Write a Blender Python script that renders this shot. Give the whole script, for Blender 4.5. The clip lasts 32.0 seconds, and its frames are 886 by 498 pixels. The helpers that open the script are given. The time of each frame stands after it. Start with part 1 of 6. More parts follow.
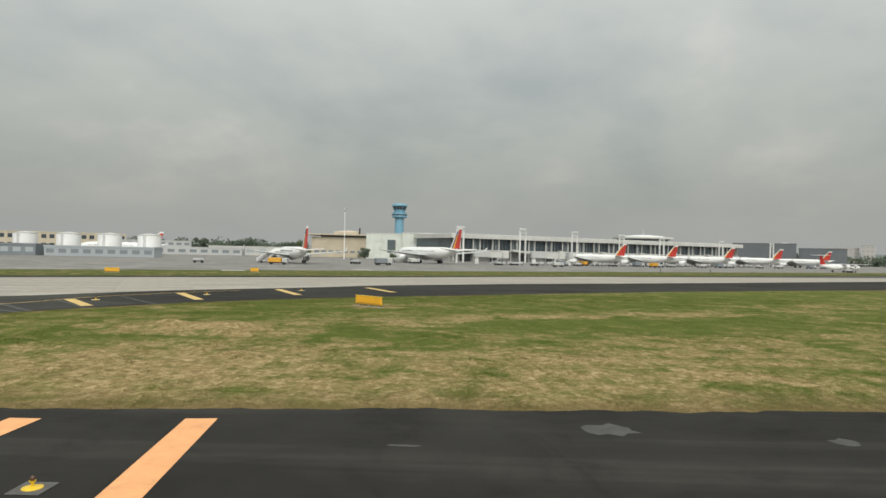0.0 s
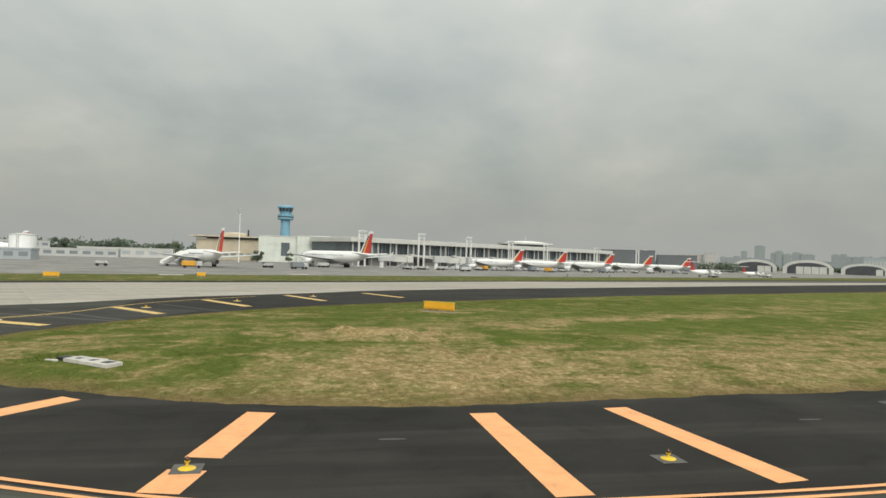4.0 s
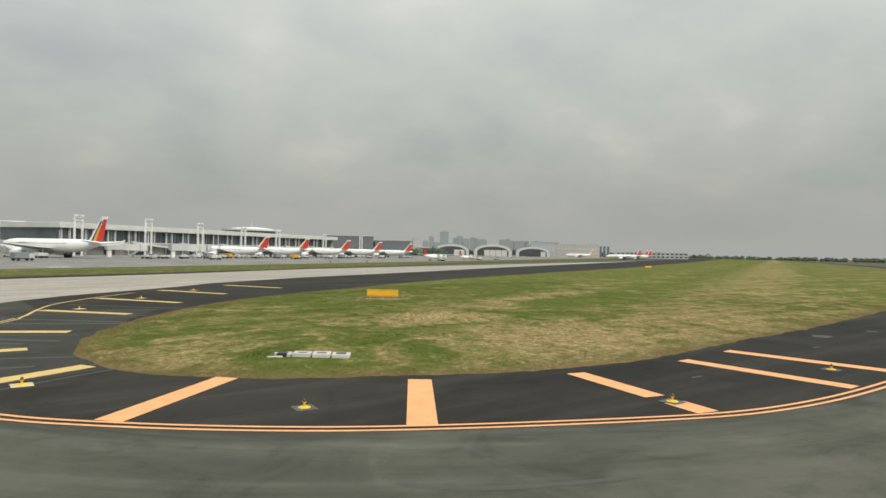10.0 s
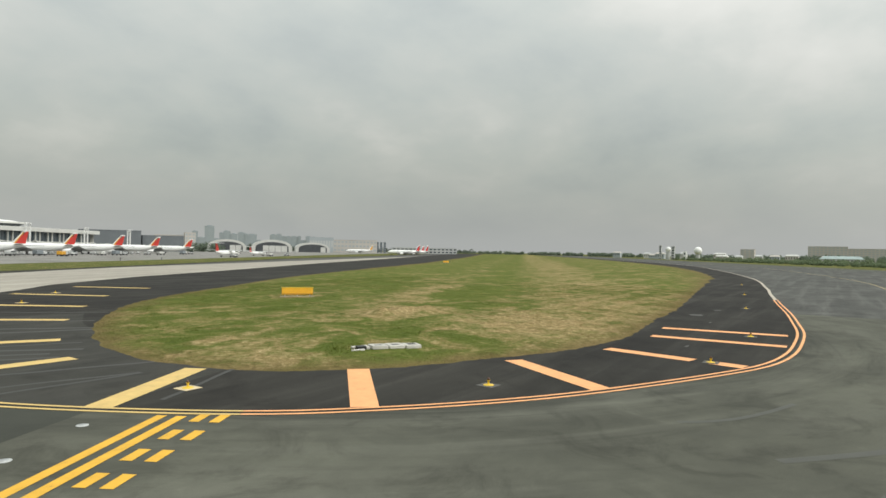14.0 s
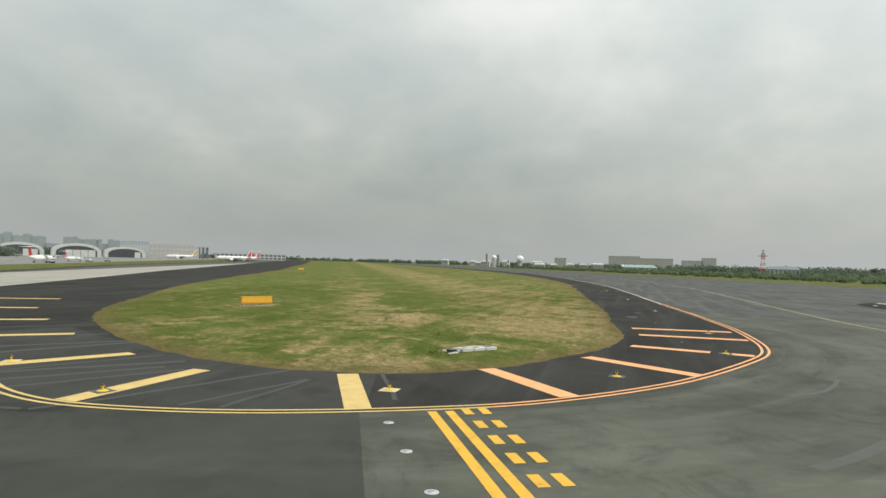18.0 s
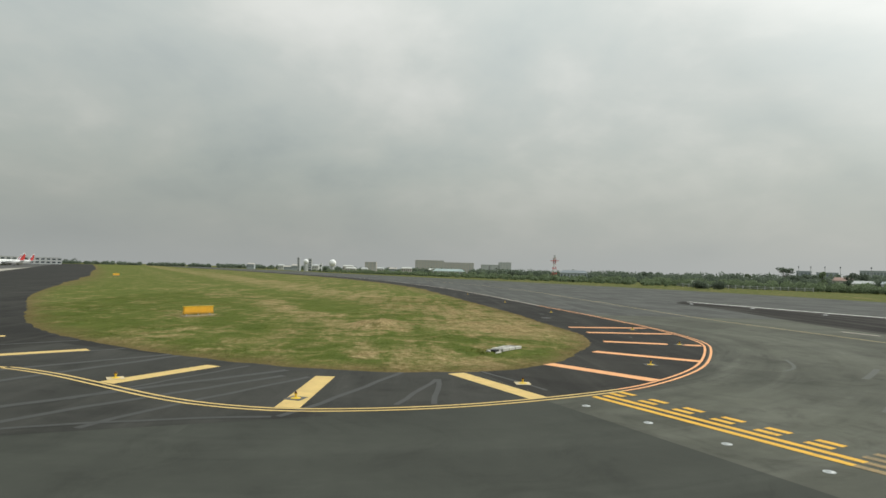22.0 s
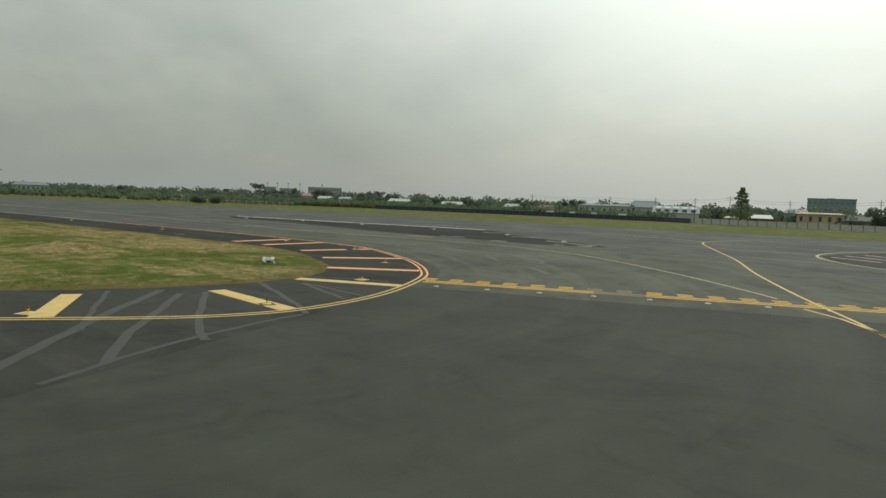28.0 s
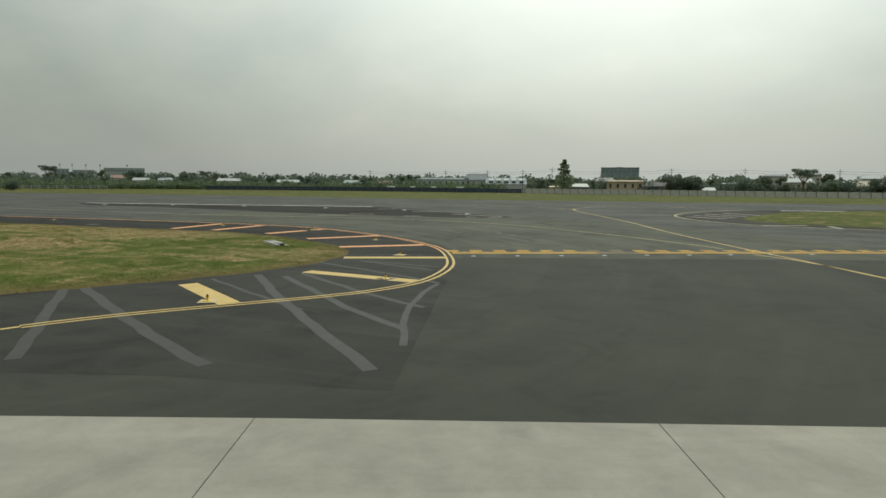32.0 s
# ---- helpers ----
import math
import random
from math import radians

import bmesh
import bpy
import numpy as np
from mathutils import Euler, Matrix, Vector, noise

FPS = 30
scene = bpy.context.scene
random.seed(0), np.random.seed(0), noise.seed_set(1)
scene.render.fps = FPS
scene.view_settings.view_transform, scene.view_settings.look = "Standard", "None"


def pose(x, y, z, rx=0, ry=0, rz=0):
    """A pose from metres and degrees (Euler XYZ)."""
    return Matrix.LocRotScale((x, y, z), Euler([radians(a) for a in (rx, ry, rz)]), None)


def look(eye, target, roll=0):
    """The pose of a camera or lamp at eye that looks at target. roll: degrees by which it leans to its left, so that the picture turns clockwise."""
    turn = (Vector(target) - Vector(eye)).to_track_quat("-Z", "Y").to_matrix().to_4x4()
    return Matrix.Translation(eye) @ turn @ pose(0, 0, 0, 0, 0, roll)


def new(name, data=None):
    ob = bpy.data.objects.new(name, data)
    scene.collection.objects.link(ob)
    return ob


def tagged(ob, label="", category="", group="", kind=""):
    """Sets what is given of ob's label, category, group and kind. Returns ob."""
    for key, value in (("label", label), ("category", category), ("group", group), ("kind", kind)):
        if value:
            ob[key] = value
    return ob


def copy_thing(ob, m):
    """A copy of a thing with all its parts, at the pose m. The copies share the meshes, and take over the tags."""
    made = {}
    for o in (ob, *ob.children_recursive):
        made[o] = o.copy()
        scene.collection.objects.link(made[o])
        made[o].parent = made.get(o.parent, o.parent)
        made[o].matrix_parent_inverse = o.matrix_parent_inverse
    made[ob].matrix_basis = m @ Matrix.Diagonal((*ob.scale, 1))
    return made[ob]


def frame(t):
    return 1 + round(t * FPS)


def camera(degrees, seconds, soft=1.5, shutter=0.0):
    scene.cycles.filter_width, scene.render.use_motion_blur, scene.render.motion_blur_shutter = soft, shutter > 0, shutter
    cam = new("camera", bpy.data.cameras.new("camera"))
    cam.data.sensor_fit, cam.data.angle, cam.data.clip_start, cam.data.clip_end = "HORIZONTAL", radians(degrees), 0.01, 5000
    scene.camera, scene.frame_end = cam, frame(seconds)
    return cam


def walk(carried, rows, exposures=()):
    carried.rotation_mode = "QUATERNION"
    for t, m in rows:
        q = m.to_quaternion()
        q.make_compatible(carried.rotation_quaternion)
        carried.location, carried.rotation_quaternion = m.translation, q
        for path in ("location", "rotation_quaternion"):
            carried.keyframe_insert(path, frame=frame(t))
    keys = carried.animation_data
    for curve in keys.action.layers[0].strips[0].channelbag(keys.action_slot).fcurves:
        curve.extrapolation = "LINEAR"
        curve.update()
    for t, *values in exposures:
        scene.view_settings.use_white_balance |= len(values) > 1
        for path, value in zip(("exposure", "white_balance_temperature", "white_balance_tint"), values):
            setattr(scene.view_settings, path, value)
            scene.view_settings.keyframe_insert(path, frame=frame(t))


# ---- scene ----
cam = camera(69.67, 32.0, soft=1.55)
PATH = [
    (0, look((1.417, 0.565, 5.208), (1.350, 10.564, 5.253), 1.24)),
    (0.5, look((-0.954, 0.368, 5.155), (-0.913, 10.367, 5.059), 0.76)),
    (1, look((-3.269, -0.025, 5.127), (-3.044, 9.968, 5.425), 1.00)),
    (1.5, look((-5.507, -0.382, 5.168), (-5.070, 9.609, 5.213), 1.11)),
    (2, look((-7.762, -0.633, 5.185), (-7.059, 9.341, 5.315), 0.91)),
    (2.5, look((-10.043, -0.931, 5.165), (-9.055, 9.017, 5.423), 1.15)),
    (3, look((-12.304, -1.231, 5.154), (-11.010, 8.677, 5.558), 1.24)),
    (3.5, look((-14.592, -1.482, 5.184), (-12.956, 8.382, 5.315), 1.50)),
    (5.5, look((-23.154, -1.795, 5.333), (-20.059, 7.709, 5.612), 1.69)),
    (6, look((-25.209, -1.762, 5.296), (-21.772, 7.628, 5.472), 1.28)),
    (6.5, look((-27.165, -1.366, 5.270), (-23.373, 7.887, 5.265), 1.04)),
    (7, look((-29.090, -1.108, 5.240), (-24.981, 8.008, 5.304), 0.93)),
    (7.5, look((-30.976, -0.745, 5.259), (-26.551, 8.222, 5.411), 0.96)),
    (8, look((-32.927, -0.349, 5.267), (-28.139, 8.430, 5.244), 1.25)),
    (8.5, look((-34.787, 0.046, 5.248), (-29.641, 8.619, 5.358), 1.15)),
    (9, look((-36.614, 0.580, 5.267), (-31.122, 8.937, 5.188), 1.37)),
    (9.5, look((-38.409, 1.198, 5.288), (-32.586, 9.323, 5.036), 1.29)),
    (10, look((-40.116, 1.824, 5.200), (-33.937, 9.686, 5.239), 1.12)),
    (10.5, look((-41.906, 2.512, 5.197), (-35.357, 10.066, 4.991), 1.37)),
    (11, look((-43.571, 3.275, 5.194), (-36.655, 10.498, 5.245), 1.08)),
    (11.5, look((-45.243, 4.083, 5.203), (-37.985, 10.961, 5.073), 1.29)),
    (12, look((-46.900, 5.003, 5.206), (-39.323, 11.528, 5.081), 1.04)),
    (12.5, look((-48.491, 6.082, 5.162), (-40.646, 12.280, 5.331), 0.73)),
    (13, look((-49.986, 7.203, 5.151), (-41.895, 13.076, 5.354), 0.79)),
    (13.5, look((-51.465, 8.406, 5.157), (-43.136, 13.935, 5.386), 1.02)),
    (14, look((-52.788, 9.634, 5.175), (-44.251, 14.841, 5.210), 1.05)),
    (14.5, look((-54.124, 10.907, 5.181), (-45.392, 15.779, 5.363), 0.99)),
    (16.5, look((-58.656, 16.248, 5.191), (-49.364, 19.940, 5.345), 1.51)),
    (17, look((-59.636, 17.721, 5.176), (-50.223, 21.090, 5.368), 1.45)),
    (17.5, look((-60.792, 19.213, 5.186), (-51.267, 22.256, 5.331), 1.38)),
    (18, look((-61.753, 20.838, 5.168), (-52.123, 23.526, 5.370), 1.46)),
    (18.5, look((-62.706, 22.453, 5.188), (-52.986, 24.800, 5.330), 1.47)),
    (19, look((-63.712, 24.072, 5.221), (-53.913, 26.069, 5.289), 1.58)),
    (19.5, look((-64.515, 25.685, 5.232), (-54.654, 27.339, 5.444), 1.63)),
    (20, look((-65.217, 27.382, 5.223), (-55.305, 28.678, 5.486), 1.47)),
    (20.5, look((-66.005, 29.255, 5.198), (-56.047, 30.175, 5.141), 1.55)),
    (21, look((-66.689, 31.048, 5.243), (-56.705, 31.568, 5.462), 1.55)),
    (21.5, look((-67.394, 32.827, 5.269), (-57.401, 32.938, 5.647), 1.43)),
    (22, look((-67.818, 34.644, 5.243), (-57.830, 34.271, 5.581), 1.42)),
    (22.5, look((-68.271, 36.480, 5.184), (-58.316, 35.549, 5.338), 1.26)),
    (23, look((-68.894, 38.272, 5.207), (-59.010, 36.754, 5.220), 1.25)),
    (23.5, look((-69.320, 40.137, 5.219), (-59.547, 38.020, 5.273), 1.15)),
    (24, look((-69.687, 42.071, 5.211), (-60.062, 39.365, 5.350), 1.17)),
    (24.5, look((-69.899, 44.007, 5.225), (-60.465, 40.706, 5.527), 1.26)),
    (25, look((-69.794, 45.885, 5.235), (-60.598, 41.968, 5.513), 1.24)),
    (25.5, look((-69.409, 47.763, 5.201), (-60.511, 43.200, 5.219), 1.50)),
    (27.5, look((-68.437, 54.735, 5.169), (-61.332, 47.698, 5.083), 1.64)),
    (28, look((-67.967, 56.494, 5.215), (-61.412, 48.981, 4.452), 2.00)),
    (28.5, look((-67.462, 58.433, 5.196), (-61.402, 50.565, 4.026), 1.60)),
    (29, look((-66.619, 60.178, 5.189), (-60.945, 51.998, 4.240), 1.46)),
    (29.5, look((-65.586, 61.806, 5.214), (-60.255, 53.376, 4.489), 1.25)),
    (30, look((-64.316, 63.351, 5.214), (-59.302, 54.747, 4.306), 1.30)),
    (30.5, look((-62.867, 64.735, 5.226), (-58.114, 55.973, 4.426), 0.82)),
    (31, look((-61.362, 65.976, 5.232), (-56.890, 57.060, 4.512), 0.73)),
    (31.5, look((-59.829, 67.172, 5.221), (-55.603, 58.146, 4.405), 0.51)),
    (32, look((-58.409, 68.518, 5.244), (-54.354, 59.442, 4.159), 0.36)),
]
# ---- end of path ----
EXPOSURES = ((0.0, -0.12, 6560, 9), (5.0, -0.05, 6640, 8), (9.0, -0.02, 6640, 9), (14.0, 0.05, 6500, 8), (18.0, 0.05, 6400, 7), (20.0, 0.0, 6430, 8), (22.5, -0.17, 6430, 6), (24.0, -0.24, 6380, 4), (25.5, -0.45, 6450, 2), (28.0, -0.54, 6560, 0), (32.0, -0.58, 6520, -1))

walk(cam, PATH, EXPOSURES)

# ---- light ----
SUN_AZ, SUN_EL = radians(172), radians(42)   # from north (y), clockwise
sun_dir = Vector((math.sin(SUN_AZ) * math.cos(SUN_EL), math.cos(SUN_AZ) * math.cos(SUN_EL), math.sin(SUN_EL)))


def node(tree, kind, inputs=(), **props):
    n = tree.nodes.new(kind)
    for key, value in props.items():
        if key == "operation":
            n.operation = value
        elif key == "blend_type":
            n.blend_type = value
        elif key == "data_type":
            n.data_type = value
        elif key == "sky_type":
            n.sky_type = value
        elif key == "noise_dimensions":
            n.noise_dimensions = value
        elif key == "feature":
            n.feature = value
    for key, value in dict(inputs).items():
        if isinstance(value, bpy.types.NodeSocket):
            tree.links.new(value, n.inputs[key])
        else:
            n.inputs[key].default_value = value
    return n


def ramp(tree, fac, stops):
    n = tree.nodes.new("ShaderNodeValToRGB")
    tree.links.new(fac, n.inputs[0])
    while len(n.color_ramp.elements) < len(stops):
        n.color_ramp.elements.new(0.5)
    for e, (p, c) in zip(n.color_ramp.elements, stops):
        e.position = p
        e.color = (c, c, c, 1) if isinstance(c, (int, float)) else (*c, 1)
    return n.outputs[0]


def mixc(tree, fac, a, b, blend="MIX"):
    n = tree.nodes.new("ShaderNodeMix")
    n.data_type, n.blend_type = "RGBA", blend
    for sock, value in ((n.inputs[0], fac), (n.inputs[6], a), (n.inputs[7], b)):
        if isinstance(value, bpy.types.NodeSocket):
            tree.links.new(value, sock)
        elif isinstance(value, (int, float)):
            sock.default_value = value
        else:
            sock.default_value = (*value, 1)
    return n.outputs[2]


def build_world():
    w = bpy.data.worlds.new("overcast")
    scene.world = w
    w.use_nodes = True
    t = w.node_tree
    t.nodes.clear()
    out = t.nodes.new("ShaderNodeOutputWorld")
    sky = t.nodes.new("ShaderNodeTexSky")
    sky.sky_type, sky.sun_disc = "NISHITA", False
    sky.sun_elevation, sky.sun_rotation = SUN_EL, SUN_AZ
    sky.air_density, sky.dust_density = 1.5, 4.0
    co = t.nodes.new("ShaderNodeTexCoord").outputs["Generated"]
    sep = node(t, "ShaderNodeSeparateXYZ", {0: co})
    up = node(t, "ShaderNodeMath", {0: sep.outputs[2], 1: 0.0}, operation="MAXIMUM").outputs[0]
    lift = node(t, "ShaderNodeMath", {0: up, 1: 0.42}, operation="ADD").outputs[0]
    flat = node(t, "ShaderNodeVectorMath", {0: co}, operation="DIVIDE")
    comb = node(t, "ShaderNodeCombineXYZ", {0: lift, 1: lift, 2: 1.0})
    t.links.new(comb.outputs[0], flat.inputs[1])
    big = node(t, "ShaderNodeTexNoise", {"Vector": flat.outputs[0], "Scale": 1.5, "Detail": 7.0, "Roughness": 0.52, "Distortion": 0.25})
    small = node(t, "ShaderNodeTexNoise", {"Vector": flat.outputs[0], "Scale": 4.6, "Detail": 5.0, "Roughness": 0.5})
    mixn = node(t, "ShaderNodeMath", {0: big.outputs[0], 1: 0.72}, operation="MULTIPLY").outputs[0]
    mixs = node(t, "ShaderNodeMath", {0: small.outputs[0], 1: 0.28}, operation="MULTIPLY").outputs[0]
    cl = node(t, "ShaderNodeMath", {0: mixn, 1: mixs}, operation="ADD").outputs[0]
    cloud = ramp(t, cl, [(0.36, (0.47, 0.505, 0.50)), (0.45, (0.54, 0.57, 0.55)), (0.50, (0.58, 0.605, 0.575)), (0.55, (0.615, 0.63, 0.595)), (0.61, (0.69, 0.69, 0.65)), (0.68, (0.76, 0.75, 0.71))])
    # overcast gradient: grey near the horizon, brighter overhead
    grad = ramp(t, up, [(0.0, (0.62, 0.625, 0.61)), (0.08, (0.66, 0.67, 0.65)), (0.30, (1.0, 1.0, 1.0)), (1.0, (2.1, 2.1, 2.1))])
    col = mixc(t, 1.0, cloud, grad, "MULTIPLY")
    low = ramp(t, up, [(0.0, 0.0), (0.04, 0.35), (0.15, 1.0)])
    col = mixc(t, low, (0.425, 0.435, 0.43), col)
    # thinner cloud round the sun
    dot = node(t, "ShaderNodeVectorMath", {0: co, 1: tuple(sun_dir)}, operation="DOT_PRODUCT").outputs["Value"]
    glow = ramp(t, dot, [(0.0, 0.0), (0.28, 0.055), (0.60, 0.115), (0.78, 0.40), (0.88, 0.85), (0.94, 1.2), (1.0, 1.8)])
    col = mixc(t, 1.0, col, glow, "ADD")
    bg1 = node(t, "ShaderNodeBackground", {"Color": sky.outputs[0], "Strength": 0.012})
    bg2 = node(t, "ShaderNodeBackground", {"Color": col, "Strength": 0.92})
    add = node(t, "ShaderNodeAddShader", {0: bg1.outputs[0], 1: bg2.outputs[0]})
    t.links.new(add.outputs[0], out.inputs[0])


build_world()
sun = new("sun", bpy.data.lights.new("sun", "SUN"))
sun.data.energy, sun.data.angle, sun.data.color = 1.2, radians(14), (1.0, 0.96, 0.9)
sun.matrix_world = look(sun_dir * 100, (0, 0, 0))


# ---- materials ----
def material(name, colour, rough=0.7, metal=0.0, var=0.12, scale=1.5, fine=18.0, bump=0.0, colour2=None, spread=(0.4, 0.62), spec=0.5, per_object=0.0):
    """A painted or mineral surface with stains and grain at two scales."""
    m = bpy.data.materials.new(name)
    m.use_nodes = True
    t = m.node_tree
    b = t.nodes["Principled BSDF"]
    co = t.nodes.new("ShaderNodeTexCoord").outputs["Object"]
    n1 = node(t, "ShaderNodeTexNoise", {"Vector": co, "Scale": scale, "Detail": 4.0, "Roughness": 0.6})
    n2 = node(t, "ShaderNodeTexNoise", {"Vector": co, "Scale": fine, "Detail": 3.0, "Roughness": 0.65})
    lo = tuple(c * (1 - var) for c in colour)
    hi = tuple(min(1.0, c * (1 + var)) for c in colour)
    c1 = ramp(t, n1.outputs[0], [(0.3, lo), (0.7, hi)])
    if colour2:
        c1 = mixc(t, ramp(t, n1.outputs[0], [(spread[0], 0.0), (spread[1], 1.0)]), c1, colour2)
    c2 = ramp(t, n2.outputs[0], [(0.25, 1 - var * 0.8), (0.75, 1 + var * 0.6)])
    c = mixc(t, 1.0, c1, c2, "MULTIPLY")
    if per_object:
        rnd = t.nodes.new("ShaderNodeObjectInfo").outputs["Random"]
        c = mixc(t, 1.0, c, ramp(t, rnd, [(0.0, 1 - per_object), (1.0, 1 + per_object)]), "MULTIPLY")
    t.links.new(c, b.inputs["Base Color"])
    b.inputs["Metallic"].default_value = metal
    b.inputs["Specular IOR Level"].default_value = spec
    r = ramp(t, n1.outputs[0], [(0.2, max(0.0, rough - 0.08)), (0.8, min(1.0, rough + 0.08))])
    t.links.new(r, b.inputs["Roughness"])
    if bump:
        bm = node(t, "ShaderNodeBump", {"Strength": bump, "Distance": 0.02, "Height": n2.outputs[0]})
        t.links.new(bm.outputs[0], b.inputs["Normal"])
    return m


def pavement_material(name, base, dark, light, streak_angle, rough=0.88, patch=0.5, turn=None, per_object=0.0, gritty=1.0, rubbed=None):
    """Old asphalt or concrete: aggregate grain, blotches, and rubber and tyre streaks along the way of travel."""
    m = bpy.data.materials.new(name)
    m.use_nodes = True
    t = m.node_tree
    b = t.nodes["Principled BSDF"]
    co = t.nodes.new("ShaderNodeTexCoord").outputs["Object"]
    rot = node(t, "ShaderNodeMapping", {"Vector": co, "Rotation": (0, 0, -streak_angle), "Scale": (0.035, 0.55, 1.0)}).outputs[0]
    if turn:
        # tyre tracks bend round the turn's centre
        rel = node(t, "ShaderNodeVectorMath", {0: co, 1: (turn[0], turn[1], 0.0)}, operation="SUBTRACT").outputs[0]
        far = node(t, "ShaderNodeVectorMath", {0: rel}, operation="LENGTH").outputs["Value"]
        s3 = node(t, "ShaderNodeSeparateXYZ", {0: rel})
        ang = node(t, "ShaderNodeMath", {0: s3.outputs[1], 1: s3.outputs[0]}, operation="ARCTAN2").outputs[0]
        radius = far
        ang = node(t, "ShaderNodeMath", {0: ang, 1: 1.6}, operation="MULTIPLY").outputs[0]
        far = node(t, "ShaderNodeMath", {0: far, 1: 0.42}, operation="MULTIPLY").outputs[0]
        rot = node(t, "ShaderNodeCombineXYZ", {0: ang, 1: far, 2: 0.0}).outputs[0]
    streak = node(t, "ShaderNodeTexNoise", {"Vector": rot, "Scale": 1.0, "Detail": 5.0, "Roughness": 0.55, "Distortion": 0.6})
    blot = node(t, "ShaderNodeTexNoise", {"Vector": co, "Scale": 0.07, "Detail": 6.0, "Roughness": 0.6})
    mid = node(t, "ShaderNodeTexNoise", {"Vector": co, "Scale": 0.9, "Detail": 5.0, "Roughness": 0.65})
    grain = node(t, "ShaderNodeTexNoise", {"Vector": co, "Scale": 40.0, "Detail": 2.0})
    c = mixc(t, ramp(t, blot.outputs[0], [(0.38, 0.0), (0.62, 1.0)]), dark, base)
    c = mixc(t, ramp(t, streak.outputs[0], [(0.48, 0.0), (0.68, patch)]), c, light)
    c = mixc(t, ramp(t, streak.outputs[0], [(0.30, patch), (0.46, 0.0)]), c, dark)
    c = mixc(t, 1.0, c, ramp(t, mid.outputs[0], [(0.3, 0.88), (0.7, 1.10)]), "MULTIPLY")
    c = mixc(t, 1.0, c, ramp(t, grain.outputs[0], [(0.3, 1 - 0.12 * gritty), (0.7, 1 + 0.10 * gritty)]), "MULTIPLY")
    stain = node(t, "ShaderNodeTexNoise", {"Vector": co, "Scale": 0.28, "Detail": 6.0, "Roughness": 0.7, "Distortion": 1.2})
    c = mixc(t, 1.0, c, ramp(t, stain.outputs[0], [(0.34, 1 - 0.28 * gritty), (0.48, 1.0), (0.62, 1.06), (0.74, 1 + 0.30 * gritty)]), "MULTIPLY")
    wash = node(t, "ShaderNodeTexNoise", {"Vector": rot, "Scale": 2.3, "Detail": 6.0, "Roughness": 0.7, "Distortion": 1.5})
    c = mixc(t, 1.0, c, ramp(t, wash.outputs[0], [(0.30, 1 - 0.15 * gritty), (0.46, 1.0), (0.60, 1.0), (0.72, 1 + 0.13 * gritty)]), "MULTIPLY")
    if rubbed:
        # a smeary belt of tyre rubber along the inside of the turn
        sway = node(t, "ShaderNodeMath", {0: streak.outputs[0], 1: 9.0, 2: -4.5}, operation="MULTIPLY_ADD").outputs[0]
        away = node(t, "ShaderNodeMath", {0: radius, 1: sway}, operation="ADD").outputs[0]
        share = node(t, "ShaderNodeMapRange", {0: away, 1: rubbed[0], 2: rubbed[1], 3: 0.85, 4: 0.0}).outputs[0]
        share = node(t, "ShaderNodeMath", {0: share, 1: ramp(t, wash.outputs[0], [(0.36, 1.0), (0.62, 0.30)])}, operation="MULTIPLY").outputs[0]
        c = mixc(t, share, c, (0.036, 0.037, 0.032))
    if per_object:
        rnd = t.nodes.new("ShaderNodeObjectInfo").outputs["Random"]
        c = mixc(t, 1.0, c, ramp(t, rnd, [(0.0, 1 - per_object), (1.0, 1 + per_object)]), "MULTIPLY")
    t.links.new(c, b.inputs["Base Color"])
    t.links.new(ramp(t, mid.outputs[0], [(0.2, rough - 0.1), (0.8, min(1, rough + 0.08))]), b.inputs["Roughness"])
    b.inputs["Specular IOR Level"].default_value = 0.12
    bm = node(t, "ShaderNodeBump", {"Strength": 0.3 * gritty, "Distance": 0.01, "Height": grain.outputs[0]})
    t.links.new(bm.outputs[0], b.inputs["Normal"])
    return m


def paint_material(name, colour, under, wear=0.5):
    """Road paint, worn through to the pavement in flecks."""
    m = bpy.data.materials.new(name)
    m.use_nodes = True
    t = m.node_tree
    b = t.nodes["Principled BSDF"]
    co = t.nodes.new("ShaderNodeTexCoord").outputs["Object"]
    big = node(t, "ShaderNodeTexNoise", {"Vector": co, "Scale": 1.3, "Detail": 5.0, "Roughness": 0.7})
    fine = node(t, "ShaderNodeTexNoise", {"Vector": co, "Scale": 22.0, "Detail": 3.0, "Roughness": 0.7})
    c = mixc(t, 1.0, colour, ramp(t, big.outputs[0], [(0.3, 0.82), (0.7, 1.08)]), "MULTIPLY")
    s = node(t, "ShaderNodeMath", {0: big.outputs[0], 1: fine.outputs[0]}, operation="MULTIPLY").outputs[0]
    c = mixc(t, ramp(t, s, [(0.10, 1.0), (0.10 + 0.12 * wear, 0.0)]), c, under)
    t.links.new(c, b.inputs["Base Color"])
    b.inputs["Roughness"].default_value = 0.75
    return m


FAR_GREEN = [(0.34, (0.078, 0.094, 0.026)), (0.52, (0.098, 0.110, 0.031)), (0.68, (0.124, 0.126, 0.038))]


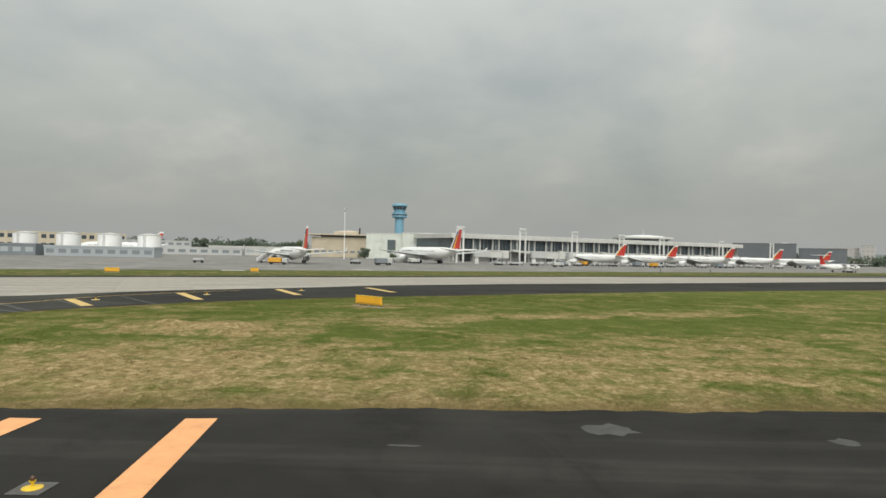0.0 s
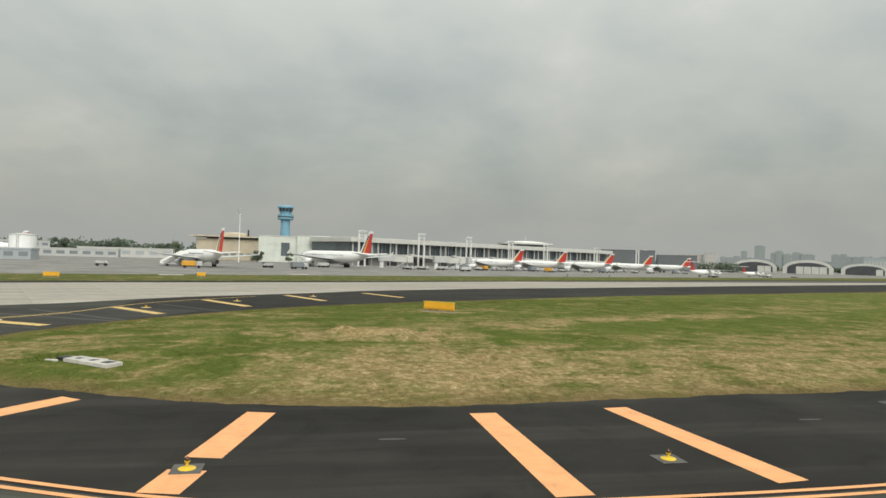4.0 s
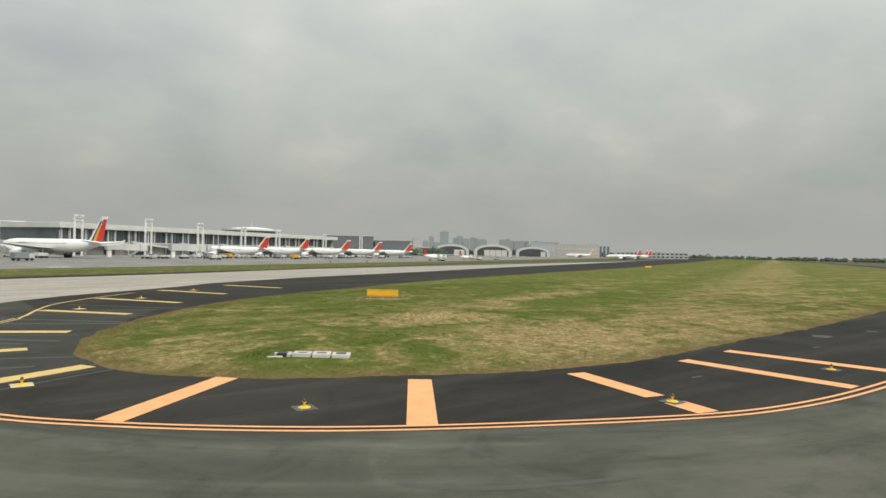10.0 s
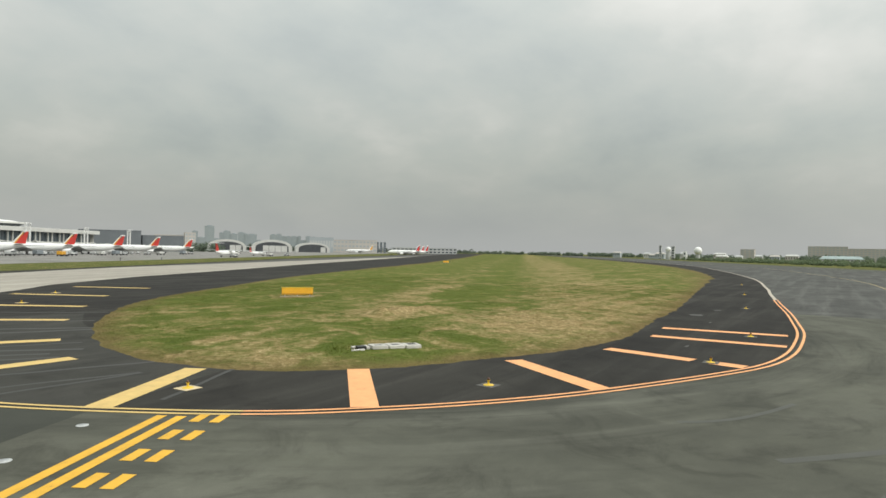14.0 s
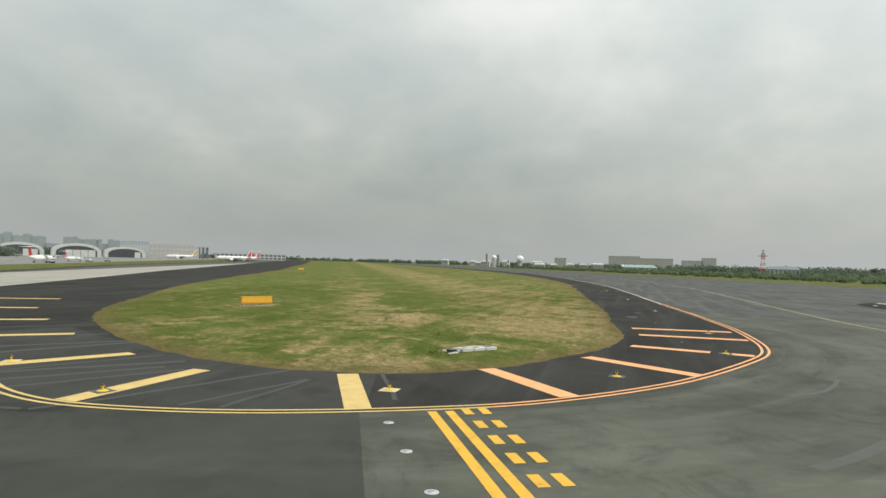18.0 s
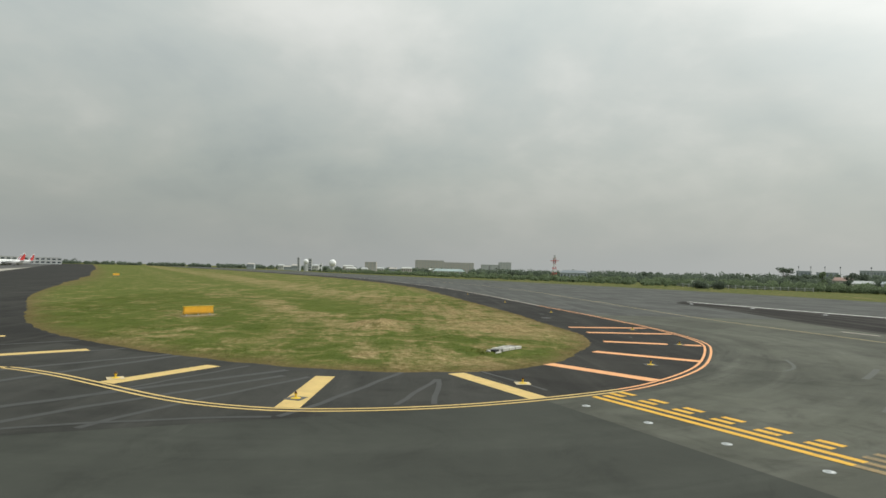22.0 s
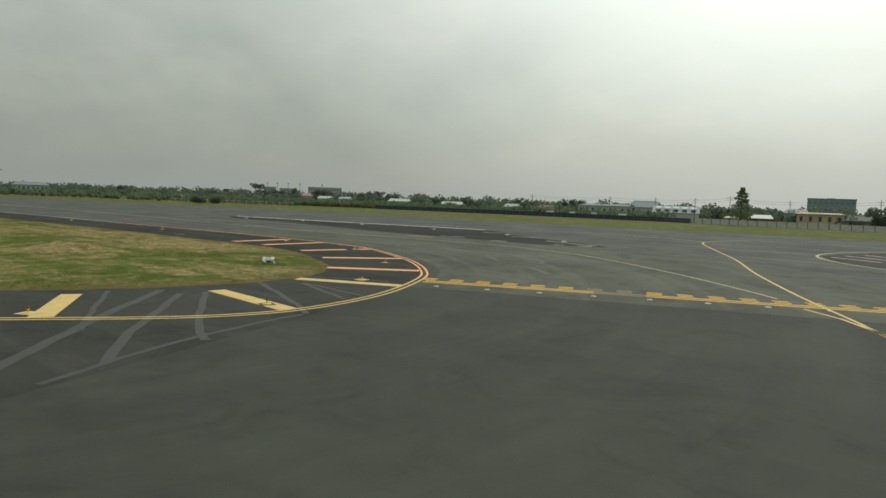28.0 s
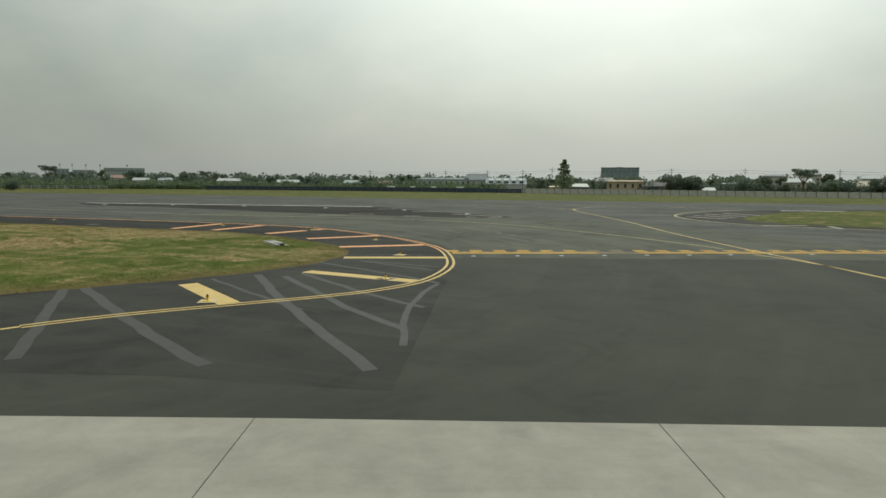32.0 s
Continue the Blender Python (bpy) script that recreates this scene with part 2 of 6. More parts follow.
def grass_material(name, leaf=False, near_turn=True):
    """Mown airfield grass: green and straw-coloured swaths, littered hay and a bare fringe at the pavement."""
    m = bpy.data.materials.new(name)
    m.use_nodes = True
    t = m.node_tree
    b = t.nodes["Principled BSDF"]
    co = t.nodes.new("ShaderNodeNewGeometry").outputs["Position"]
    sep = node(t, "ShaderNodeSeparateXYZ", {0: co})
    stretch = node(t, "ShaderNodeMapping", {"Vector": co, "Rotation": (0, 0, radians(-22)), "Scale": (0.45, 1.0, 1.0)}).outputs[0]
    warp = node(t, "ShaderNodeMapping", {"Vector": co, "Rotation": (0, 0, radians(-20)), "Scale": (1.0, 0.9, 1.0)}).outputs[0]
    belt = node(t, "ShaderNodeTexNoise", {"Vector": stretch, "Scale": 0.10, "Detail": 4.0, "Roughness": 0.55})
    patch = node(t, "ShaderNodeTexNoise", {"Vector": warp, "Scale": 0.42, "Detail": 7.0, "Roughness": 0.66, "Distortion": 0.8})
    tuft = node(t, "ShaderNodeTexNoise", {"Vector": warp, "Scale": 2.6, "Detail": 5.0, "Roughness": 0.7, "Distortion": 0.6})
    fine = node(t, "ShaderNodeTexNoise", {"Vector": co, "Scale": 11.0, "Detail": 3.0, "Roughness": 0.7})

    def maths(op, a, c):
        return node(t, "ShaderNodeMath", {0: a, 1: c}, operation=op).outputs[0]

    def ease(value, a, c, low=0.0, high=1.0):
        return node(t, "ShaderNodeMapRange", {0: value, 1: a, 2: c, 3: low, 4: high}).outputs[0]

    def band(value, a, c, d, e, much):
        return maths("MULTIPLY", maths("MULTIPLY", ease(value, a, c), ease(value, d, e, 1.0, 0.0)), much)

    def swing(value, much):
        return maths("MULTIPLY", maths("SUBTRACT", value, 0.5), much)

    # mown swaths run along the island: w counts across them
    lane = node(t, "ShaderNodeMapping", {"Vector": co, "Rotation": (0, 0, radians(-25)), "Scale": (0.07, 0.9, 1.0)}).outputs[0]
    streak = node(t, "ShaderNodeTexNoise", {"Vector": lane, "Scale": 0.8, "Detail": 4.0, "Roughness": 0.6}).outputs[0]
    w = maths("SUBTRACT", sep.outputs[1], maths("MULTIPLY", sep.outputs[0], 0.45))
    w = maths("ADD", w, maths("ADD", swing(belt.outputs[0], 16.0), swing(patch.outputs[0], 8.0)))
    s = maths("ADD", swing(patch.outputs[0], 2.3), swing(tuft.outputs[0], 0.6))
    s = maths("ADD", s, maths("ADD", swing(belt.outputs[0], 1.1), swing(streak, 1.1)))
    s = maths("ADD", s, 0.37 if near_turn else 0.25)
    if near_turn:
        s = maths("ADD", s, band(w, 8.0, 16.0, 28.0, 35.0, 0.24))
        s = maths("ADD", s, band(w, 33.0, 38.0, 43.0, 47.0, -0.16))
        s = maths("ADD", s, maths("MULTIPLY", band(w, 43.5, 46.0, 48.0, 50.5, 0.26), band(sep.outputs[0], -22.0, -14.0, 14.0, 28.0, 1.0)))
        s = maths("ADD", s, ease(w, 47.0, 58.0, 0.0, -0.13))
        # hay littered along the near lip
        lip = maths("ADD", sep.outputs[1], swing(belt.outputs[0], 12.0))
        s = maths("ADD", s, maths("MULTIPLY", band(lip, 10.0, 12.0, 30.0, 38.0, 0.10), band(sep.outputs[0], -29.0, -20.0, 6.0, 24.0, 1.0)))
        # raked-up hay on the low mound
        rel = node(t, "ShaderNodeVectorMath", {0: co, 1: (-12.6, 38.0, 0.0)}, operation="SUBTRACT").outputs[0]
        rel = node(t, "ShaderNodeMapping", {"Vector": rel, "Rotation": (0, 0, radians(8)), "Scale": (0.24, 0.50, 0.0)}).outputs[0]
        far = node(t, "ShaderNodeVectorMath", {0: rel}, operation="LENGTH").outputs["Value"]
        s = maths("ADD", s, ease(far, 0.6, 1.7, 0.75, 0.0))
        # the tip of the island is drier
        s = maths("ADD", s, ease(sep.outputs[0], -30.0, -14.0, 0.16, 0.0))
        # trodden straw round the sign, green growth round the drain
        for spot, size, much in (((-5.3, 55.8, 0.0), 3.4, 0.40), ((-11.5, 31.5, 0.0), 10.0, 0.34), ((-27.8, 29.8, 0.0), 2.6, -0.30)):
            rel = node(t, "ShaderNodeVectorMath", {0: co, 1: spot}, operation="SUBTRACT").outputs[0]
            far = node(t, "ShaderNodeVectorMath", {0: rel}, operation="LENGTH").outputs["Value"]
            s = maths("ADD", s, ease(far, 0.4 * size, size, much, 0.0))
    green = ramp(t, patch.outputs[0], FAR_GREEN if not near_turn else [(0.34, (0.078, 0.103, 0.020)), (0.52, (0.104, 0.124, 0.027)), (0.68, (0.138, 0.140, 0.037))])
    straw = ramp(t, tuft.outputs[0], [(0.30, (0.190, 0.138, 0.060)), (0.5, (0.300, 0.222, 0.106)), (0.70, (0.45, 0.345, 0.195))])
    c = mixc(t, ramp(t, s, [(0.28, 0.0), (0.50, 0.28), (0.70, 0.62), (0.98, 0.95)]), green, straw)
    if near_turn:
        fringe = node(t, "ShaderNodeMapRange", {0: maths("ADD", sep.outputs[2], maths("MULTIPLY", tuft.outputs[0], 0.10)), 1: 0.085, 2: 0.19, 3: 0.8, 4: 0.0}).outputs[0]
        c = mixc(t, fringe, c, (0.150, 0.112, 0.048))
    c = mixc(t, 1.0, c, ramp(t, tuft.outputs[0], [(0.3, 0.86), (0.7, 1.12)]), "MULTIPLY")
    c = mixc(t, 1.0, c, ramp(t, fine.outputs[0], [(0.3, 0.80), (0.7, 1.18)]), "MULTIPLY")
    if leaf:
        rnd = t.nodes.new("ShaderNodeNewGeometry").outputs["Random Per Island"]
        c = mixc(t, 1.0, c, ramp(t, rnd, [(0.0, 0.9), (1.0, 1.25)]), "MULTIPLY")
    t.links.new(c, b.inputs["Base Color"])
    b.inputs["Roughness"].default_value = 0.9
    b.inputs["Specular IOR Level"].default_value = 0.05
    if leaf:
        thin = node(t, "ShaderNodeBsdfTranslucent", {"Color": c})
        mix = node(t, "ShaderNodeMixShader", {0: 0.4, 1: b.outputs[0], 2: thin.outputs[0]})
        t.links.new(mix.outputs[0], t.nodes["Material Output"].inputs["Surface"])
    else:
        hgt = maths("ADD", maths("MULTIPLY", tuft.outputs[0], 0.7), maths("MULTIPLY", fine.outputs[0], 0.3))
        bm = node(t, "ShaderNodeBump", {"Strength": 0.75, "Distance": 0.14, "Height": hgt})
        t.links.new(bm.outputs[0], b.inputs["Normal"])
    return m


def leaf_material(name, dark, light):
    m = bpy.data.materials.new(name)
    m.use_nodes = True
    t = m.node_tree
    b = t.nodes["Principled BSDF"]
    rnd = t.nodes.new("ShaderNodeNewGeometry").outputs["Random Per Island"]
    obj = t.nodes.new("ShaderNodeObjectInfo").outputs["Random"]
    c = mixc(t, rnd, dark, light)
    c = mixc(t, 1.0, c, ramp(t, obj, [(0.0, 0.75), (1.0, 1.25)]), "MULTIPLY")
    t.links.new(c, b.inputs["Base Color"])
    b.inputs["Roughness"].default_value = 0.75
    b.inputs["Specular IOR Level"].default_value = 0.2
    thin = node(t, "ShaderNodeBsdfTranslucent", {"Color": c})
    mix = node(t, "ShaderNodeMixShader", {0: 0.52, 1: b.outputs[0], 2: thin.outputs[0]})
    t.links.new(mix.outputs[0], t.nodes["Material Output"].inputs["Surface"])
    return m


RUN = radians(27)
M_ASPHALT = pavement_material("asphalt", (0.098, 0.099, 0.091), (0.066, 0.067, 0.062), (0.150, 0.149, 0.137), RUN)
M_SHOULDER = pavement_material("shoulder_asphalt", (0.036, 0.0345, 0.030), (0.021, 0.020, 0.018), (0.066, 0.063, 0.055), radians(12), patch=0.5)
M_WORN = pavement_material("worn_shoulder_asphalt", (0.054, 0.053, 0.046), (0.040, 0.0395, 0.035), (0.072, 0.070, 0.062), radians(30), patch=0.5)
M_BROWN = pavement_material("oily_brown_asphalt", (0.024, 0.0205, 0.017), (0.011, 0.0095, 0.008), (0.072, 0.068, 0.058), radians(16), patch=0.8)
M_SOIL = material("dark_brown_soil", (0.020, 0.014, 0.010), 0.95, var=0.3, scale=0.6, fine=6.0, bump=0.4)
M_TAXI = pavement_material("taxiway_asphalt", (0.060, 0.063, 0.052), (0.048, 0.050, 0.042), (0.076, 0.079, 0.066), radians(35), patch=0.4, turn=(-12, 42), gritty=0.6)
M_EXIT = pavement_material("exit_asphalt", (0.110, 0.111, 0.088), (0.075, 0.076, 0.061), (0.132, 0.132, 0.109), 0.0, patch=0.55, turn=(-12, 42), rubbed=(30.5, 34.5))
M_CONCRETE = pavement_material("concrete", (0.385, 0.357, 0.303), (0.32, 0.297, 0.255), (0.44, 0.412, 0.355), RUN, patch=0.4, per_object=0.05, gritty=0.35)
M_APRON = pavement_material("apron_concrete", (0.26, 0.252, 0.235), (0.18, 0.175, 0.16), (0.32, 0.305, 0.285), RUN, patch=0.5)
M_JOINT = material("joint_filler", (0.06, 0.058, 0.052), 0.9)
M_GRASS = grass_material("grass")
M_GRASS_FAR = grass_material("far_grass", False, False)
M_BLADE = grass_material("grass_blade", True)
M_ORANGE = paint_material("faded_orange_paint", (0.84, 0.40, 0.17), (0.10, 0.09, 0.08), 0.35)
M_YELLOW = paint_material("yellow_paint", (0.64, 0.45, 0.16), (0.10, 0.09, 0.08), 0.5)
M_HOLD = paint_material("deep_yellow_paint", (0.72, 0.40, 0.035), (0.10, 0.09, 0.08), 0.5)
M_RUBBED = paint_material("rubbed_off_paint", (0.42, 0.27, 0.08), (0.085, 0.083, 0.070), 2.6)
M_THIN = paint_material("worn_yellow_paint", (0.52, 0.41, 0.18), (0.10, 0.095, 0.085), 0.8)
M_PALE = paint_material("pale_worn_paint", (0.46, 0.41, 0.33), (0.08, 0.075, 0.07), 0.9)
M_PADDARK = material("dark_pad_concrete", (0.10, 0.097, 0.088), 0.9, var=0.25, scale=3.0)
M_CREAMPAD = paint_material("cream_pad_paint", (0.62, 0.50, 0.30), (0.12, 0.11, 0.09), 0.6)
# dark grey for the shade inside doorways and openings, and for one roof
M_DOORGREY = material("recess_shade_and_roof_grey", (0.055, 0.06, 0.065), 0.6, var=0.2, scale=0.2)
M_WHITELINE = paint_material("white_line_paint", (0.80, 0.78, 0.72), (0.10, 0.095, 0.085), 0.3)
M_SCRUB = paint_material("scrubbed_asphalt", (0.057, 0.057, 0.052), (0.034, 0.034, 0.031), 3.6)
M_SMEAR = paint_material("rubber_smear", (0.042, 0.043, 0.037), (0.078, 0.079, 0.066), 3.6)
M_PATCH = paint_material("pale_worn_patch", (0.13, 0.127, 0.115), (0.034, 0.033, 0.030), 4.4)
M_PAD = material("light_pad_concrete", (0.50, 0.48, 0.44), 0.9, var=0.15)
M_WHITE = material("white_paint", (0.80, 0.80, 0.78), 0.45, var=0.04, scale=0.3)
M_OFFWHITE = material("weathered_white_paint", (0.52, 0.52, 0.49), 0.6, var=0.10, scale=0.15)
M_SIGN = material("yellow_sign_panel", (0.80, 0.42, 0.03), 0.45, var=0.08)
M_BLACK = material("black_paint", (0.02, 0.02, 0.02), 0.5)
M_RUBBER = material("rubber", (0.025, 0.025, 0.027), 0.8)
M_STEEL = material("galvanised_steel", (0.42, 0.43, 0.43), 0.45, 0.6)
M_DARKGLASS = material("dark_glass", (0.05, 0.065, 0.075), 0.12, var=0.2, scale=0.2)
M_GLASSGREY = material("grey_glass", (0.10, 0.125, 0.135), 0.15, var=0.25, scale=0.12)
M_RED = material("red_paint", (0.55, 0.045, 0.035), 0.45, var=0.06)
M_GOLD = material("golden_yellow_paint", (0.72, 0.36, 0.04), 0.45, var=0.06)
M_NAVY = material("navy_paint", (0.03, 0.05, 0.16), 0.45, var=0.06)
M_BLUE = material("sky_blue_paint", (0.17, 0.35, 0.46), 0.5, var=0.06, scale=0.2)
M_TAN = material("tan_render", (0.50, 0.44, 0.335), 0.8, var=0.12, scale=0.12)
M_GREY = material("grey_cladding", (0.13, 0.145, 0.155), 0.5, var=0.12, scale=0.06)
M_LIGHTGREY = material("light_grey_cladding", (0.45, 0.46, 0.45), 0.6, var=0.1, scale=0.1)
M_PALEGREEN = material("pale_green_glazing", (0.60, 0.64, 0.58), 0.3, var=0.1, scale=0.15)
M_HAZE_WALL = material("grey_render", (0.30, 0.30, 0.29), 0.85, var=0.2, scale=0.15)
M_CREAM = material("cream_render", (0.62, 0.54, 0.40), 0.8, var=0.1, scale=0.2)
M_REDROOF = material("red_roof_sheet", (0.30, 0.19, 0.155), 0.7, var=0.2, scale=0.3)
M_BLUEROOF = material("blue_grey_roof_sheet", (0.22, 0.28, 0.32), 0.5, var=0.15, scale=0.2)
M_TEAL = material("teal_roof_sheet", (0.30, 0.37, 0.36), 0.6, var=0.15, scale=0.2)
M_WALL = material("boundary_wall_panel", (0.50, 0.49, 0.45), 0.85, var=0.18, scale=0.5)
M_POST = material("concrete_post", (0.16, 0.155, 0.15), 0.85, var=0.2)
M_BARRIER = material("dark_blue_barrier", (0.035, 0.05, 0.085), 0.6, var=0.25, scale=0.2)
# distance haze is mixed into these four colours; some nearer parts reuse them
M_HAZE = material("pale_haze_cladding", (0.36, 0.395, 0.41), 0.9, var=0.05, scale=0.003, fine=0.03)
M_CITY = material("haze_tinted_cladding", (0.285, 0.318, 0.335), 0.9, var=0.06, scale=0.01, fine=0.1)
M_HAZEWARM = material("brown_haze_cladding", (0.47, 0.44, 0.40), 0.9, var=0.08, scale=0.02, fine=0.2)
M_HAZEDARK = material("slate_and_haze_grey", (0.20, 0.225, 0.24), 0.8, var=0.08, scale=0.05, fine=0.4)
M_OCHRE = material("ochre_render", (0.44, 0.355, 0.25), 0.85, var=0.12, scale=0.2)
M_BARK = material("bark", (0.10, 0.075, 0.05), 0.9, var=0.3)
# leaf colours raised and greyed, so they carry some distance haze
M_LEAF = leaf_material("leaf", (0.128, 0.160, 0.118), (0.180, 0.216, 0.162))
M_LEAF2 = leaf_material("leaf_light", (0.142, 0.184, 0.104), (0.195, 0.240, 0.145))
M_ORANGEV = material("vehicle_yellow", (0.65, 0.33, 0.03), 0.5, var=0.1)
M_LAMPYELLOW = material("light_base_yellow", (0.72, 0.48, 0.03), 0.4, var=0.08)
M_LENS = material("amber_glass_dome", (0.10, 0.05, 0.03), 0.1)


# ---- mesh helpers ----
def mesh_of(name, bm, mat, smooth=False):
    me = bpy.data.meshes.new(name)
    bmesh.ops.recalc_face_normals(bm, faces=bm.faces)
    bm.to_mesh(me)
    bm.free()
    me.materials.append(mat)
    if smooth:
        for p in me.polygons:
            p.use_smooth = True
    return me


def part(name, bm, mat, parent=None, label="", smooth=False, at=None):
    ob = new(name, mesh_of(name, bm, mat, smooth))
    if parent:
        ob.parent = parent
    if at is not None:
        ob.matrix_local = at
    if label:
        ob["label"] = label
    return ob


def thing(name, at, label, category, group="", kind=""):
    ob = new(name)
    ob.empty_display_size = 0.2
    ob.matrix_world = at
    return tagged(ob, label, category, group, kind)


def box(bm, x0, y0, z0, x1, y1, z1, bevel=0.0):
    r = bmesh.ops.create_cube(bm, size=1.0, matrix=Matrix.LocRotScale(((x0 + x1) / 2, (y0 + y1) / 2, (z0 + z1) / 2), None, (abs(x1 - x0), abs(y1 - y0), abs(z1 - z0))))
    if bevel:
        es = list({e for v in r["verts"] for e in v.link_edges})
        bmesh.ops.bevel(bm, geom=es, offset=bevel, segments=1, affect="EDGES")
    return bm


def B(*a, **k):
    return box(bmesh.new(), *a, **k)


def boxes(*rows):
    bm = bmesh.new()
    for r in rows:
        box(bm, *r)
    return bm


def cyl(bm, a, b, r0, r1=None, n=12):
    """A tapered rod from a to b."""
    a, b = Vector(a), Vector(b)
    d = b - a
    q = d.to_track_quat("Z", "Y").to_matrix().to_4x4()
    bmesh.ops.create_cone(bm, cap_ends=True, segments=n, radius1=r0, radius2=r0 if r1 is None else r1, depth=d.length,
                          matrix=Matrix.Translation((a + b) / 2) @ q)
    return bm


def rods(*rows, n=8):
    bm = bmesh.new()
    for r in rows:
        cyl(bm, *r, n=n)
    return bm


def lathe(bm, profile, n=16, m=None):
    """Turns (z, radius) rows round the z axis."""
    rings = []
    for z, r in profile:
        rings.append([bm.verts.new((m or Matrix()) @ Vector((r * math.cos(6.28318 * i / n), r * math.sin(6.28318 * i / n), z))) for i in range(n)])
    for a, b in zip(rings, rings[1:]):
        for i in range(n):
            bm.faces.new((a[i], a[(i + 1) % n], b[(i + 1) % n], b[i]))
    bm.faces.new(rings[0][::-1])
    bm.faces.new(rings[-1])
    return bm


def prism(bm, outline, z0, z1, m=None):
    """A flat outline of (x, y) rows, drawn up from z0 to z1."""
    m = m or Matrix()
    lo = [bm.verts.new(m @ Vector((x, y, z0))) for x, y in outline]
    hi = [bm.verts.new(m @ Vector((x, y, z1))) for x, y in outline]
    bm.faces.new(lo[::-1])
    bm.faces.new(hi)
    for i in range(len(lo)):
        j = (i + 1) % len(lo)
        bm.faces.new((lo[i], lo[j], hi[j], hi[i]))
    return bm


def smooth_line(points, step=1.0):
    """A Catmull-Rom curve through the points, with a point about every step metres."""
    p = [Vector((*q, 0)) for q in points]
    p = [p[0] * 2 - p[1]] + p + [p[-1] * 2 - p[-2]]
    out = []
    for i in range(1, len(p) - 2):
        n = max(1, int((p[i + 1] - p[i]).length / step))
        for k in range(n):
            s = k / n
            a, b, c, d = p[i - 1:i + 3]
            q = 0.5 * (2 * b + (c - a) * s + (2 * a - 5 * b + 4 * c - d) * s * s + (3 * b - a - 3 * c + d) * s ** 3)
            out.append((q.x, q.y))
    out.append((p[-2].x, p[-2].y))
    return out


def ribbon(bm, line, width, z, offset=0.0, thick=0.004):
    """A painted line along a curve, offset to its left."""
    rows = []
    for i, (x, y) in enumerate(line):
        x0, y0 = line[max(0, i - 1)]
        x1, y1 = line[min(len(line) - 1, i + 1)]
        d = math.hypot(x1 - x0, y1 - y0)
        nx, ny = -(y1 - y0) / d, (x1 - x0) / d
        rows.append([bm.verts.new((x + nx * (offset + s * width / 2), y + ny * (offset + s * width / 2), z)) for s in (1, -1)])
    for a, b in zip(rows, rows[1:]):
        bm.faces.new((a[0], a[1], b[1], b[0]))
    return bm


def sheet(name, outline, z, mat, label, category):
    bm = bmesh.new()
    f = bm.faces.new([bm.verts.new((x, y, z)) for x, y in outline])
    bmesh.ops.triangulate(bm, faces=[f])
    for f in bm.faces:
        if f.normal.z < 0:
            f.normal_flip()
    me = bpy.data.meshes.new(name)
    bm.to_mesh(me)
    bm.free()
    me.materials.append(mat)
    return tagged(new(name, me), label, category, kind="structure")


# ---- ground and pavements ----
LOWER = [(-35.3, 36.3), (-34.5, 31.2), (-31.8, 27.5), (-28.6, 25.2), (-24.5, 23.3), (-20.5, 21.7), (-16, 20.7), (-12, 20.5), (-8, 20.75), (-3.9, 21.2), (0.6, 21.6), (8.8, 22.0), (22.5, 23.4), (50, 26.6), (80, 30), (116, 34.8), (170, 47), (250, 72), (340, 108), (450, 158), (700, 280), (1300, 590)]
UPPER = [(-35.3, 36.3), (-34, 41.6), (-30.8, 48.0), (-26.2, 54.6), (-18.6, 62.9), (-9, 70), (4, 77.6), (24, 89.5), (44, 99.5), (82.5, 117), (192, 166), (300, 219), (450, 292), (700, 418), (1300, 720)]
ISLAND = smooth_line(LOWER, 1.5) + smooth_line(UPPER, 1.5)[::-1][:-1]
EDGE = [(1300, 572), (700, 262), (450, 140), (300, 74), (204, 46), (118, 26.2), (67, 18.9), (48, 16.9), (27, 14.5), (14, 12.9), (5, 12.0), (-2.5, 11.35), (-8.8, 11.25), (-14.2, 11.45), (-18.7, 12.2), (-22.9, 13.85), (-28.8, 16.8), (-32.6, 19.2), (-36.2, 22.2), (-39.0, 25.3), (-41.9, 30.4), (-43.5, 34.6), (-44.15, 39.0), (-43.5, 42.3), (-42.1, 45.0), (-39.8, 48.2), (-37.4, 51.65), (-35.6, 55.4), (-34.2, 60.6), (-32.4, 65.6), (-28.6, 71.5), (-24, 77.0), (-19.2, 82.0), (-10, 88.9), (2, 96.4), (24, 108), (60, 127), (120, 158)]
EDGE_LINE = smooth_line(EDGE, 0.8)
CONCRETE_NEAR = [(-150, 13.4), (-62, 52.5), (-57.2, 54.5), (-49.6, 57.7), (-43.9, 60.2), (-39.5, 63.8), (-34.5, 70.8), (-30, 75.8), (-16.6, 86.9), (-9.5, 94.4), (10.7, 107.9), (36, 121), (50.6, 129), (115, 165), (188, 203), (400, 314), (1300, 790)]
CONCRETE_FAR = [(1300, 822), (400, 346), (168, 232), (70.5, 173), (16.4, 141), (0.2, 130), (-19.6, 119), (-45.8, 105.5), (-64, 95), (-150, 52)]
GRASS_APRON = [(-150, 62), (-64, 103), (-45, 114), (-19, 127.5), (16, 147), (70, 178), (168, 238), (400, 353), (1300, 835)]
APRON_EDGE = [(1300, 905), (400, 405), (173, 270), (44, 197), (-9, 166), (-47, 147), (-82, 125), (-150, 88)]
RUNWAY_FAR = [(-600, -330), (-300, -190), (-120, -118), (-47, -99), (-10, -91), (37, -85), (76, -83), (120, -77), (178, -62), (277, -22), (400, 40), (633, 152), (1300, 480)]

bm = bmesh.new()
bmesh.ops.create_grid(bm, x_segments=60, y_segments=60, size=4800)
